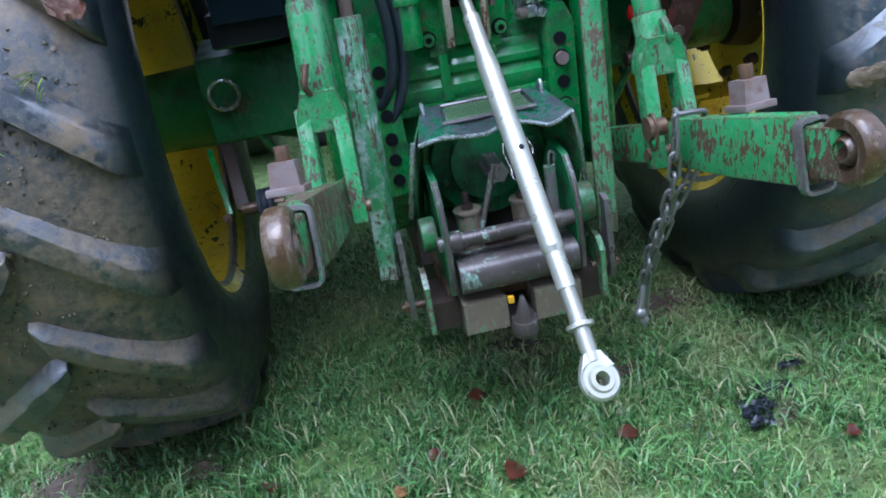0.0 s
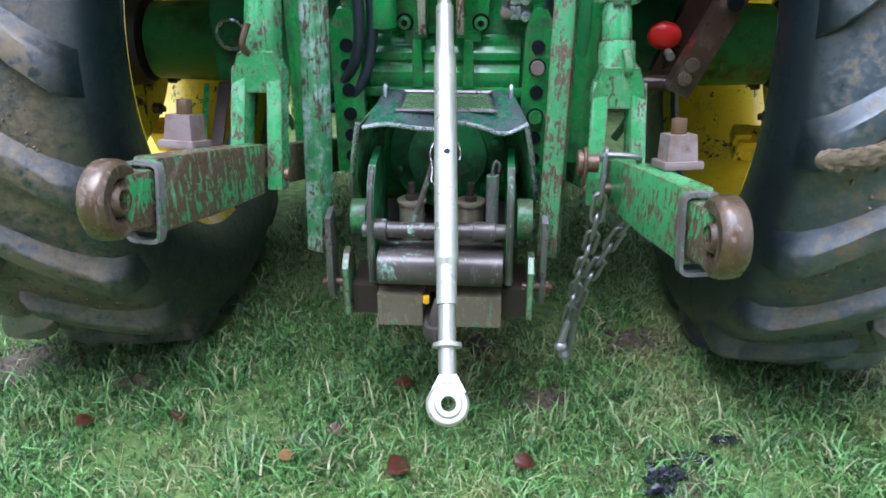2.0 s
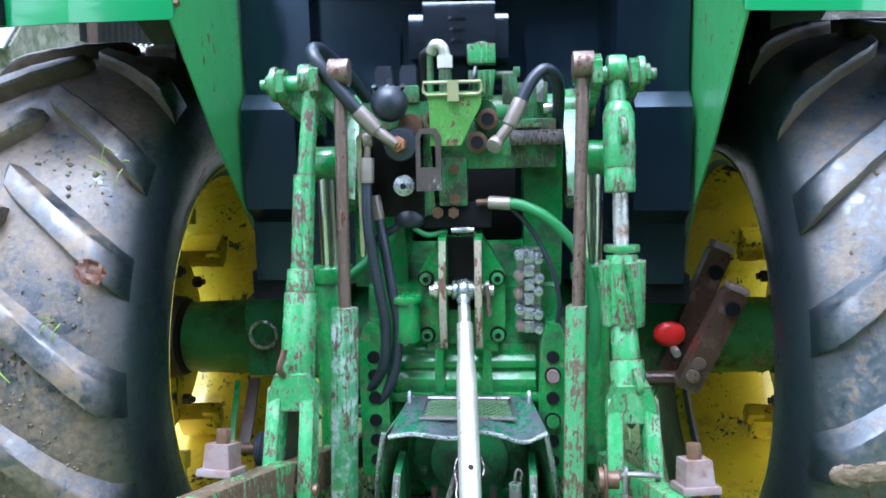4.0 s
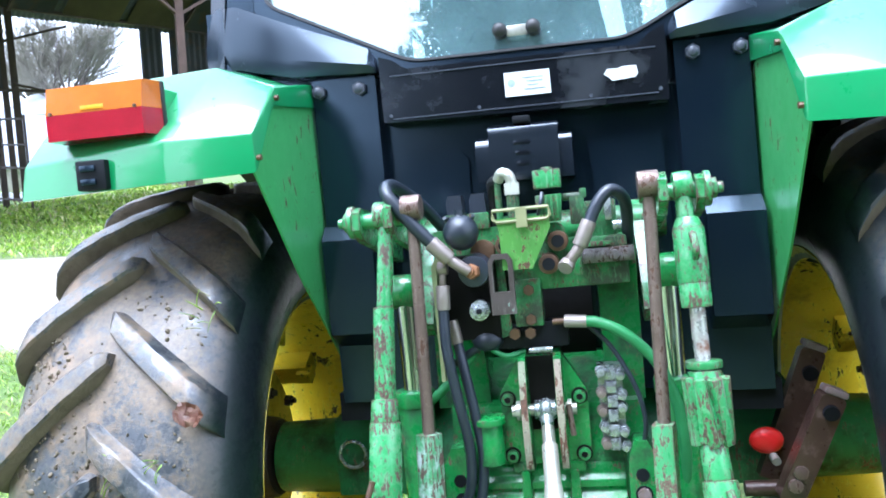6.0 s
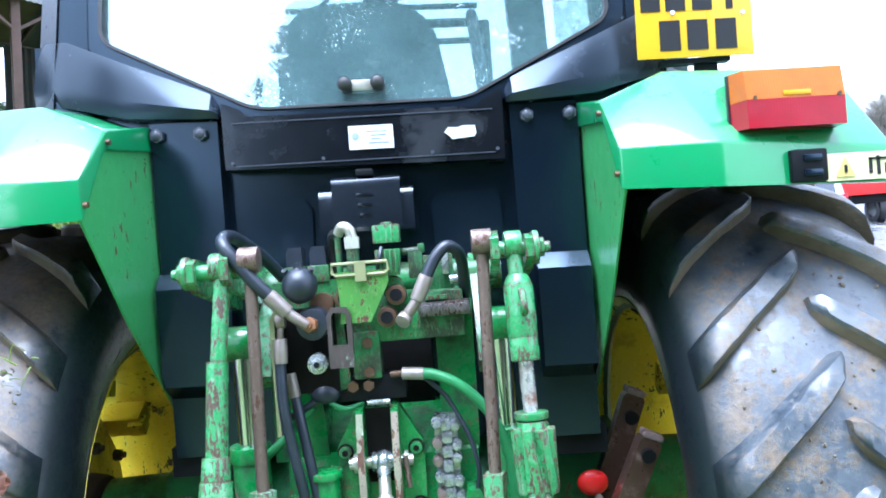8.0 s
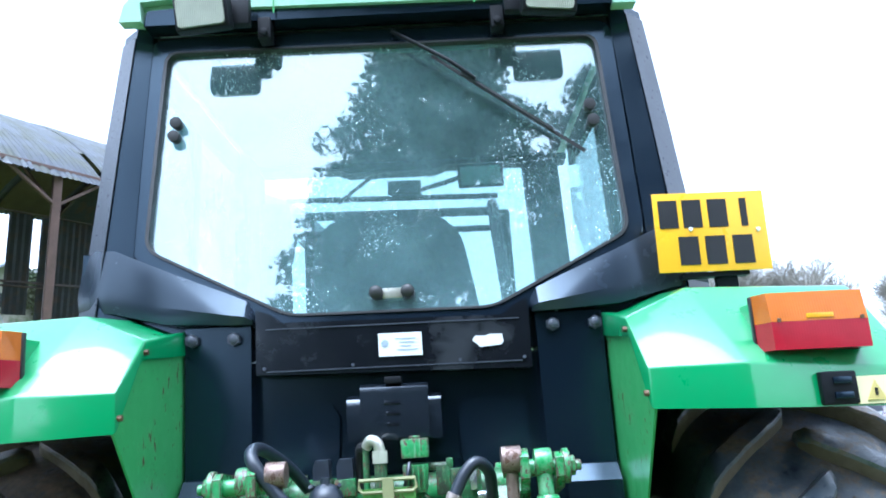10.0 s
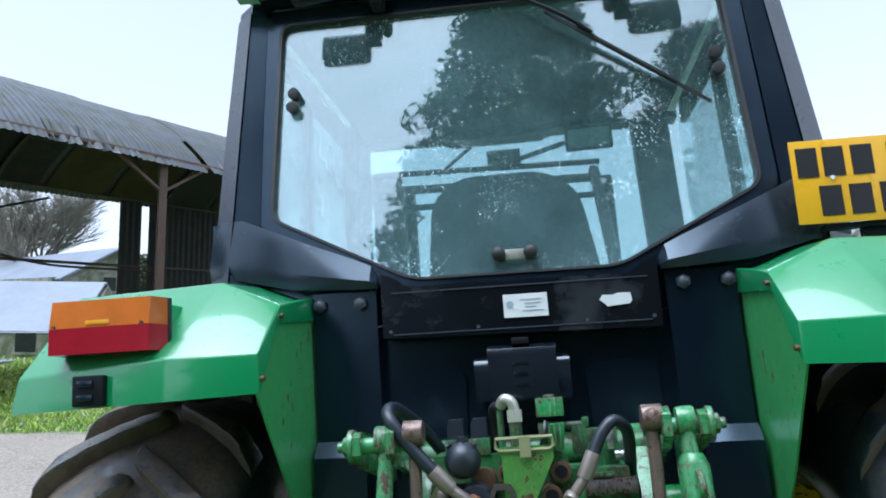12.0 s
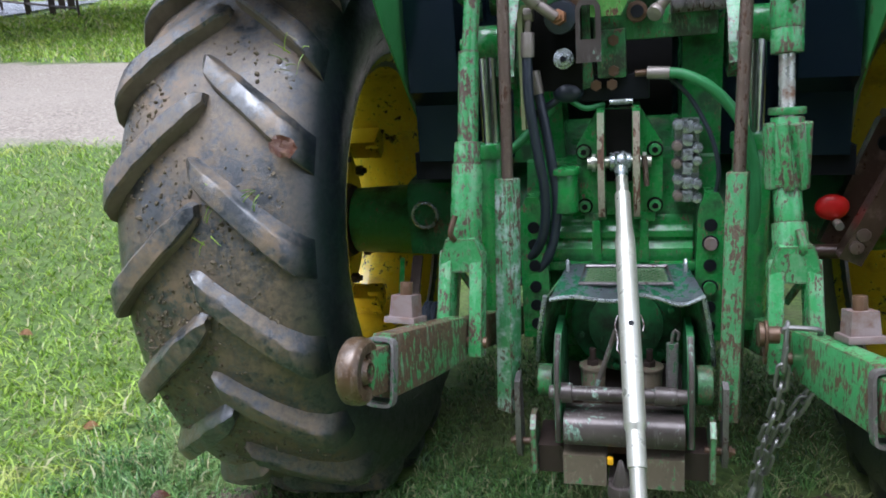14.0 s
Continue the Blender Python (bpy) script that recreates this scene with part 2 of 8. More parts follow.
def tyre_mat(name, base, cut, wet, film_share, sheen, dust_sheen_tone):
    """Wet rubber with soft brown mud patches; cut: the higher, the less mud."""
    m = surf(name, base, tuple(c * 1.7 for c in base), rough=0.34, grain=90, bump=0.0, spec=0.8, coat=wet)
    nt = m.node_tree
    b = nt.nodes["Principled BSDF"]
    co = coords(nt)
    fine = noise_tex(nt, co, 60, 12, 0.75)
    zone = noise_tex(nt, co, 7, 6, 0.62)
    mid = noise_tex(nt, co, 22, 7, 0.68)
    mixed = fblend(nt, 0.38, fblend(nt, 0.42, zone, mid), fine)
    sep = nt.nodes.new("ShaderNodeSeparateXYZ")
    nt.links.new(coords(nt, False), sep.inputs[0])
    across = nt.nodes.new("ShaderNodeMath")
    across.operation = "ABSOLUTE"
    nt.links.new(sep.outputs["X"], across.inputs[0])
    tread = ramp(nt, across.outputs[0], 0.245, 0.19)  # mud and dirt film stay on the tread; a darker sidewall paints in its shade

    def on_tread(v):
        n_ = nt.nodes.new("ShaderNodeMath")
        n_.operation = "MULTIPLY"
        nt.links.new(v, n_.inputs[0])
        nt.links.new(tread, n_.inputs[1])
        return n_.outputs[0]

    f = on_tread(ramp(nt, mixed, cut, cut + 0.06))
    tone = noise_tex(nt, co, 75, 8, 0.75)
    hue = noise_tex(nt, co, 9, 4, 0.6)
    mud = blend(nt, ramp(nt, tone, 0.36, 0.64), (0.045, 0.034, 0.021), (0.17, 0.122, 0.07))
    mud = blend(nt, fblend(nt, ramp(nt, hue, 0.5, 0.66), 0.0, 0.7), mud, (0.23, 0.15, 0.08))
    film = on_tread(ramp(nt, fblend(nt, 0.3, fblend(nt, 0.5, hue, mid), tone), 0.42, 0.58))
    old = blend(nt, tread, (0.008, 0.011, 0.015), b.inputs["Base Color"].links[0].from_socket)
    filmed = blend(nt, fblend(nt, film, 0.0, film_share), old, dust_sheen_tone)
    nt.links.new(blend(nt, fblend(nt, f, 0.0, 0.92), filmed, mud), b.inputs["Base Color"])
    oldr = b.inputs["Roughness"].links[0].from_socket
    nt.links.new(fblend(nt, f, oldr, 0.7), b.inputs["Roughness"])
    soft_f = on_tread(ramp(nt, mixed, cut - 0.08, cut + 0.2))
    nt.links.new(fblend(nt, soft_f, fblend(nt, tread, wet * 0.4, wet), wet * 0.35), b.inputs["Coat Weight"])
    smear = fblend(nt, ramp(nt, fblend(nt, 0.5, mid, tone), 0.42, 0.6), sheen - 0.04, sheen + 0.2)
    nt.links.new(fblend(nt, soft_f, smear, sheen + 0.25), b.inputs["Coat Roughness"])
    bp = nt.nodes.new("ShaderNodeBump")
    bp.inputs["Strength"].default_value, bp.inputs["Distance"].default_value = 0.4, 0.005
    lumps = nt.nodes.new("ShaderNodeMath")
    lumps.operation = "MULTIPLY"
    nt.links.new(f, lumps.inputs[0])
    nt.links.new(tone, lumps.inputs[1])
    total = nt.nodes.new("ShaderNodeMath")
    total.operation = "MULTIPLY_ADD"
    nt.links.new(fine, total.inputs[0])
    total.inputs[1].default_value = 0.45
    nt.links.new(lumps.outputs[0], total.inputs[2])
    nt.links.new(total.outputs[0], bp.inputs["Height"])
    nt.links.new(bp.outputs[0], b.inputs["Normal"])
    b.inputs["Coat IOR"].default_value = 1.6
    return m


m_tyre = tyre_mat("wet_muddy_tyre_rubber", (0.009, 0.013, 0.018), 0.452, 0.7, 0.4, 0.22, (0.05, 0.054, 0.056))
m_lug = tyre_mat("wet_tread_lug_rubber", (0.011, 0.015, 0.020), 0.468, 0.85, 0.4, 0.2, (0.058, 0.061, 0.06))
# the pale bluish film here also paints in sky sheen on the rubber
m_clean_tyre = tyre_mat("rain_washed_tyre_rubber", (0.016, 0.026, 0.038), 0.492, 0.7, 0.65, 0.28, (0.09, 0.105, 0.116))
m_side = surf("black_tyre_sidewall", (0.008, 0.012, 0.017), (0.014, 0.018, 0.024), rough=0.34, grain=50, bump=0.05, dirt=((0.035, 0.032, 0.026), 0.2, 12), spec=0.55, coat=0.15)
m_caked = surf("dark_caked_mud", (0.1, 0.08, 0.05), (0.2, 0.16, 0.105), rough=0.85, grain=60, bump=0.4)
m_mud = surf("dried_mud", (0.22, 0.165, 0.105), (0.13, 0.095, 0.062), rough=0.9, grain=70, bump=0.4)
m_red = surf("red_plastic_cap", (0.75, 0.015, 0.012), (0.65, 0.012, 0.01), rough=0.4, grain=40, bump=0.02)
m_plate = surf("yellow_plate_plastic", (0.82, 0.44, 0.008), (0.78, 0.41, 0.008), rough=0.3, grain=10, bump=0.005)
m_ink = surf("black_print", (0.012, 0.012, 0.013), rough=0.4, grain=30, bump=0)
m_white = surf("white_paper_label", (0.8, 0.81, 0.8), (0.7, 0.72, 0.72), rough=0.5, grain=30, bump=0.01)
m_lemon = surf("pale_yellow_label", (0.8, 0.76, 0.42), (0.76, 0.7, 0.36), rough=0.45, grain=20, bump=0.01)
m_seat = surf("dark_seat_fabric", (0.02, 0.028, 0.03), (0.03, 0.036, 0.04), rough=0.85, grain=90, bump=0.1)
m_lining = surf("dark_grey_headliner", (0.03, 0.036, 0.04), (0.024, 0.028, 0.03), rough=0.8, grain=60, bump=0.05)


def lens_mat(name, colour, rough=0.16, through_light=0.0, ribs=60, depth=0.08):
    m = bpy.data.materials.new(name)
    m.use_nodes = True
    nt = m.node_tree
    b = nt.nodes["Principled BSDF"]
    co = coords(nt)
    mp = nt.nodes.new("ShaderNodeMapping")
    mp.inputs["Scale"].default_value = (1, 1, 1)
    nt.links.new(co, mp.inputs["Vector"])
    wv = nt.nodes.new("ShaderNodeTexWave")
    wv.inputs["Scale"].default_value, wv.inputs["Distortion"].default_value = ribs, 0.1
    nt.links.new(mp.outputs[0], wv.inputs["Vector"])
    nz = noise_tex(nt, co, 18, 4)
    nt.links.new(blend(nt, nz, colour, tuple(c * 0.6 for c in colour)), b.inputs["Base Color"])
    b.inputs["Roughness"].default_value = rough
    b.inputs["Coat Weight"].default_value = 0.35
    b.inputs["Coat Roughness"].default_value = 0.05
    b.inputs["Transmission Weight"].default_value = through_light
    b.inputs["IOR"].default_value = 1.3
    bp = nt.nodes.new("ShaderNodeBump")
    bp.inputs["Strength"].default_value, bp.inputs["Distance"].default_value = depth, 0.002
    nt.links.new(wv.outputs["Fac"], bp.inputs["Height"])
    nt.links.new(bp.outputs[0], b.inputs["Normal"])
    return m


m_amber = lens_mat("amber_lamp_lens", (0.72, 0.19, 0.012), 0.2, 0.22)
m_redlens = lens_mat("red_lamp_lens", (0.46, 0.012, 0.03), 0.2, 0.15)
m_clear = lens_mat("ribbed_clear_lamp_lens", (0.5, 0.5, 0.41), 0.14, 0.0, 60, 0.9)


def glass_mat(name, tint, face_on, haze):
    """Tinted pane: see-through, mirrored by Fresnel gloss, with painted-in teal haze and drops."""
    m = bpy.data.materials.new(name)
    m.use_nodes = True
    nt = m.node_tree
    nt.nodes.clear()
    out = nt.nodes.new("ShaderNodeOutputMaterial")
    clear = nd(nt, "ShaderNodeBsdfTransparent", Color=rgb(tint))
    gloss = nd(nt, "ShaderNodeBsdfGlossy", Color=(0.9, 0.95, 0.955, 1), Roughness=0.02)
    film = nd(nt, "ShaderNodeBsdfDiffuse", Color=(0.36, 0.56, 0.58, 1))
    lw = nt.nodes.new("ShaderNodeLayerWeight")
    lw.inputs["Blend"].default_value = 0.5
    pw = nt.nodes.new("ShaderNodeMath")
    pw.operation = "POWER"
    nt.links.new(lw.outputs["Facing"], pw.inputs[0])
    pw.inputs[1].default_value = 5.0
    fres = fblend(nt, pw.outputs[0], face_on, 1.0)
    co = coords(nt, False)
    haze_patch = noise_tex(nt, co, 3.2, 6)
    drops = nt.nodes.new("ShaderNodeTexVoronoi")
    drops.inputs["Scale"].default_value = 110
    nt.links.new(co, drops.inputs["Vector"])
    where = noise_tex(nt, co, 4.5, 3)
    dm = nt.nodes.new("ShaderNodeMath")
    dm.operation = "MULTIPLY"
    nt.links.new(ramp(nt, drops.outputs["Distance"], 0.2, 0.1), dm.inputs[0])
    nt.links.new(ramp(nt, where, 0.46, 0.58), dm.inputs[1])
    bp = nt.nodes.new("ShaderNodeBump")
    bp.inputs["Strength"].default_value, bp.inputs["Distance"].default_value = 0.6, 0.004
    nt.links.new(dm.outputs[0], bp.inputs["Height"])
    nt.links.new(bp.outputs[0], gloss.inputs["Normal"])
    mix1 = nt.nodes.new("ShaderNodeMixShader")
    nt.links.new(fres, mix1.inputs["Fac"])
    nt.links.new(clear.outputs[0], mix1.inputs[1])
    nt.links.new(gloss.outputs[0], mix1.inputs[2])
    mix2 = nt.nodes.new("ShaderNodeMixShader")
    wet = nt.nodes.new("ShaderNodeMath")
    wet.operation = "MULTIPLY_ADD"
    nt.links.new(dm.outputs[0], wet.inputs[0])
    wet.inputs[1].default_value = 0.0
    nt.links.new(fblend(nt, ramp(nt, haze_patch, 0.3, 0.75), haze * 0.3, haze), wet.inputs[2])
    nt.links.new(wet.outputs[0], mix2.inputs["Fac"])
    nt.links.new(mix1.outputs[0], mix2.inputs[1])
    nt.links.new(film.outputs[0], mix2.inputs[2])
    # white diffuse beads put the glint of the drops into colour
    bead = nd(nt, "ShaderNodeBsdfDiffuse", Color=(0.85, 0.95, 0.97, 1))
    mix3 = nt.nodes.new("ShaderNodeMixShader")
    few = nt.nodes.new("ShaderNodeMath")
    few.operation = "MULTIPLY"
    nt.links.new(dm.outputs[0], few.inputs[0])
    few.inputs[1].default_value = 0.85
    nt.links.new(few.outputs[0], mix3.inputs["Fac"])
    nt.links.new(mix2.outputs[0], mix3.inputs[1])
    nt.links.new(bead.outputs[0], mix3.inputs[2])
    nt.links.new(mix3.outputs[0], out.inputs["Surface"])
    return m


m_glass = glass_mat("tinted_rear_glass", (0.83, 0.94, 0.95), 0.24, 0.14)
m_pane = glass_mat("tinted_cab_glass", (0.92, 0.98, 0.98), 0.03, 0.02)
m_fog = glass_mat("misted_side_glass", (0.86, 0.94, 0.95), 0.03, 0.7)


# ---- mesh tools ----
SKEW = 0.0


def part(name, bm, material, parent=None, label="", smooth=35, bevel=0.0):
    if bevel:
        edges = [e for e in bm.edges if len(e.link_faces) == 2 and e.calc_face_angle(0) > 0.5]
        bmesh.ops.bevel(bm, geom=edges, offset=bevel, segments=2, affect="EDGES", profile=0.6, clamp_overlap=True)
    bmesh.ops.recalc_face_normals(bm, faces=bm.faces)
    if SKEW:
        for v in bm.verts:
            v.co.z -= SKEW * v.co.x
    me = bpy.data.meshes.new(name)
    bm.to_mesh(me)
    bm.free()
    return link_mesh(name, me, material, parent, label, smooth)


def link_mesh(name, me, material, parent=None, label="", smooth=35):
    if smooth:
        me.polygons.foreach_set("use_smooth", [True] * len(me.polygons))
        me.set_sharp_from_angle(angle=radians(smooth))
    if not me.materials:
        me.materials.append(material)
    ob = new(name, me)
    if parent:
        ob.parent = parent
    if label:
        ob["label"] = label
    return ob


def thing(name, label, category, at=(0, 0, 0), **more):
    ob = new(name)
    ob.location = at
    ob.empty_display_size = 0.2
    return tagged(ob, label, category, **more)


def box(bm, c, s, rot=None):
    m = Matrix.Translation(c) @ (rot.to_4x4() if rot else Matrix()) @ Matrix.Diagonal((*s, 1))
    bmesh.ops.create_cube(bm, size=1, matrix=m)
    return bm


def rotm(x=0, y=0, z=0):
    return Euler((radians(x), radians(y), radians(z))).to_matrix()


def frame_along(d):
    return Vector(d).normalized().to_track_quat("Z", "Y").to_matrix()


def cyl(bm, a, b, r, r2=None, seg=20):
    a, b = Vector(a), Vector(b)
    m = Matrix.Translation((a + b) / 2) @ frame_along(b - a).to_4x4()
    bmesh.ops.create_cone(bm, cap_ends=True, segments=seg, radius1=r, radius2=r if r2 is None else r2, depth=(b - a).length, matrix=m)
    return bm


def ball(bm, c, r, scale=(1, 1, 1), seg=20):
    bmesh.ops.create_uvsphere(bm, u_segments=seg, v_segments=seg // 2, radius=r, matrix=Matrix.Translation(c) @ Matrix.Diagonal((*scale, 1)))
    return bm


def curve_points(pts, steps=6):
    """Catmull-Rom through the points."""
    p = [Vector(v) for v in pts]
    p = [2 * p[0] - p[1], *p, 2 * p[-1] - p[-2]]
    out = []
    for i in range(1, len(p) - 2):
        for k in range(steps):
            t = k / steps
            out.append(0.5 * (2 * p[i] + (p[i + 1] - p[i - 1]) * t + (2 * p[i - 1] - 5 * p[i] + 4 * p[i + 1] - p[i + 2]) * t * t
                              + (3 * p[i] - p[i - 1] - 3 * p[i + 1] + p[i + 2]) * t ** 3))
    out.append(p[-2])
    return out


def pipe(bm, pts, r, seg=12, steps=6, closed=False, smooth=True):
    path = curve_points(pts, steps) if smooth and len(pts) > 2 else [Vector(v) for v in pts]
    rings, side = [], None
    n = len(path)
    for i, c in enumerate(path):
        if closed:
            d = (path[(i + 1) % n] - path[i - 1]).normalized()
        else:
            d = (path[min(i + 1, n - 1)] - path[max(i - 1, 0)]).normalized()
        if side is None:
            side = d.orthogonal().normalized()
        side = (side - d * side.dot(d)).normalized()
        up = d.cross(side)
        rad = r(i / (n - 1)) if callable(r) else r
        rings.append([bm.verts.new(c + rad * (side * math.cos(a) + up * math.sin(a))) for a in (2 * math.pi * k / seg for k in range(seg))])
    for i in range(n if closed else n - 1):
        a, b = rings[i], rings[(i + 1) % n]
        for k in range(seg):
            bm.faces.new((a[k], a[(k + 1) % seg], b[(k + 1) % seg], b[k]))
    if not closed:
        bm.faces.new(rings[0][::-1])
        bm.faces.new(rings[-1])
    return bm


def prism(bm, poly, lo, hi, axis="x"):
    """A polygon given in the two other axes, in order, pushed from lo to hi along the axis."""
    def place(v, u):
        return {"x": (v, u[0], u[1]), "y": (u[0], v, u[1]), "z": (u[0], u[1], v)}[axis]
    a = [bm.verts.new(place(lo, u)) for u in poly]
    b = [bm.verts.new(place(hi, u)) for u in poly]
    bm.faces.new(a)
    bm.faces.new(b[::-1])
    n = len(poly)
    for i in range(n):
        bm.faces.new((a[i], b[i], b[(i + 1) % n], a[(i + 1) % n]))
    return bm


def ring_frame(bm, outer, inner, lo, hi, place):
    """A flat frame between two outlines with the same count of corners, with thickness from lo to hi."""
    n = len(outer)
    vs = [[bm.verts.new(place(u, d)) for u in poly] for poly, d in ((outer, lo), (inner, lo), (outer, hi), (inner, hi))]
    o0, i0, o1, i1 = vs
    for k in range(n):
        j = (k + 1) % n
        bm.faces.new((o0[k], o0[j], i0[j], i0[k]))
        bm.faces.new((o1[k], i1[k], i1[j], o1[j]))
        bm.faces.new((o0[k], o1[k], o1[j], o0[j]))
        bm.faces.new((i0[k], i0[j], i1[j], i1[k]))
    return bm


def lathe(bm, profile, centre, seg=48, closed=True):
    """Profile of (x, r) turned round the axis through centre that runs along x."""
    cx, cy, cz = centre
    rings = []
    for x, r in profile:
        rings.append([bm.verts.new((cx + x, cy - r * math.cos(a), cz + r * math.sin(a))) for a in (2 * math.pi * k / seg for k in range(seg))])
    n = len(rings)
    for i in range(n if closed else n - 1):
        a, b = rings[i], rings[(i + 1) % n]
        for k in range(seg):
            bm.faces.new((a[k], a[(k + 1) % seg], b[(k + 1) % seg], b[k]))
    return bm


def hexnut(bm, c, d, r, h, bolt=0.0):
    c, d = Vector(c), Vector(d).normalized()
    cyl(bm, c, c + d * h, r, seg=6)
    if bolt:
        cyl(bm, c + d * h, c + d * (h + bolt), r * 0.55, seg=10)
    return bm


def sheet(bm, pts, thick):
    """A four-cornered or longer flat panel with thickness, from its outline in order."""
    p = [Vector(v) for v in pts]
    nrm = (p[1] - p[0]).cross(p[2] - p[0]).normalized() * thick
    a = [bm.verts.new(v) for v in p]
    b = [bm.verts.new(v + nrm) for v in p]
    n = len(p)
    bm.faces.new(a)
    bm.faces.new(b[::-1])
    for i in range(n):
        bm.faces.new((a[i], b[i], b[(i + 1) % n], a[(i + 1) % n]))
    return bm


def B():
    return bmesh.new()


# ---- the tractor ----
tractor = thing("tractor", "green and yellow farm tractor with black cab, parked on grass", "tractor")
AXLE_Y, AXLE_Z, TRACK = 0.06, 0.775, 0.887


def glass_y(z):
    return -0.20 + (z - 1.8) * 0.15


def rounded(poly, r, n=5):
    out = []
    m = len(poly)
    for i in range(m):
        p, a, b = Vector(poly[i]), Vector(poly[i - 1]), Vector(poly[(i + 1) % m])
        da, db = (a - p).normalized(), (b - p).normalized()
        p0, p1 = p + da * r, p + db * r
        for k in range(n + 1):
            t = k / n
            out.append(tuple((1 - t) ** 2 * p0 + 2 * t * (1 - t) * p + t * t * p1))
    return out


# rear wheels
SIDE_PROFILE = [(0.0, 0.786), (0.07, 0.785), (0.13, 0.780), (0.18, 0.768), (0.215, 0.750), (0.243, 0.720), (0.260, 0.680), (0.267, 0.635), (0.262, 0.58), (0.248, 0.53), (0.236, 0.502), (0.205, 0.46)]
LUG_COUNT = 20
LUG_STEP = 2 * math.pi / LUG_COUNT


def carcass_r(u):
    xs, rs = zip(*SIDE_PROFILE[:8])
    return float(np.interp(abs(u), xs, rs))


def lug_mesh(side, inner, rubber):
    """One curved, worn tread bar; side +1: the bar on the half with larger x. Angle 0 is the rearmost point, growing upward."""
    bm = B()
    rows = []
    n = 15
    for k in range(n):
        f = k / (n - 1)
        u = -0.012 + f * 0.258
        drop = 0.285 * (f ** 0.82 if inner else f ** 1.0) - 0.012 * math.sin(f * math.pi)
        base = carcass_r(u) - 0.012
        top = min((0.816 if inner else 0.823) - 0.022 * f ** 2.4, carcass_r(u) + 0.052)
        nose = min(1.0, 0.45 + 6.5 * f)  # rounded at the middle of the tread
        if f < 0.05:
            top -= 0.014
        if f > 0.97:  # blunt chamfered end at the shoulder
            top -= 0.018
        wt, wb = (0.038 + 0.008 * f) * nose, (0.047 + 0.013 * f) * nose
        ring = []
        for dang, r in ((-wb, base), (-wt * 1.05, top - 0.009), (-wt * 0.86, top - 0.001), (-wt * 0.2, top + 0.001), (wt * 0.72, top), (wt * 0.95, top - 0.006), (wb * 1.15, base + 0.008), (wb * 1.7, base)):
            a = -drop + dang + 0.006 * noise.noise(Vector((u * 34, dang * 20, 7.0 + side)))
            wob = 0.0032 * noise.noise(Vector((a * 11, u * 26, 3.0 * side))) + 0.0015 * noise.noise(Vector((a * 40, u * 60, 1.0)))
            ring.append(bm.verts.new((side * u, -(r + wob) * math.cos(a), (r + wob) * math.sin(a))))
        rows.append(ring)
    for i in range(n - 1):
        for k in range(7):
            bm.faces.new((rows[i][k], rows[i][k + 1], rows[i + 1][k + 1], rows[i + 1][k])).material_index = 1 if k in (0, 6) else 0
    bm.faces.new(rows[0])
    bm.faces.new(rows[-1][::-1])
    bmesh.ops.recalc_face_normals(bm, faces=bm.faces)
    me = bpy.data.meshes.new("tread_lug")
    bm.to_mesh(me)
    bm.free()
    me.materials.append(rubber)
    me.materials.append(m_caked)
    me.polygons.foreach_set("use_smooth", [True] * len(me.polygons))
    me.set_sharp_from_angle(angle=radians(40))
    return me


LUGS = {(w, k, i): lug_mesh(k, i, m_lug if w < 0 else m_clean_tyre) for w in (1, -1) for k in (1, -1) for i in (True, False)}


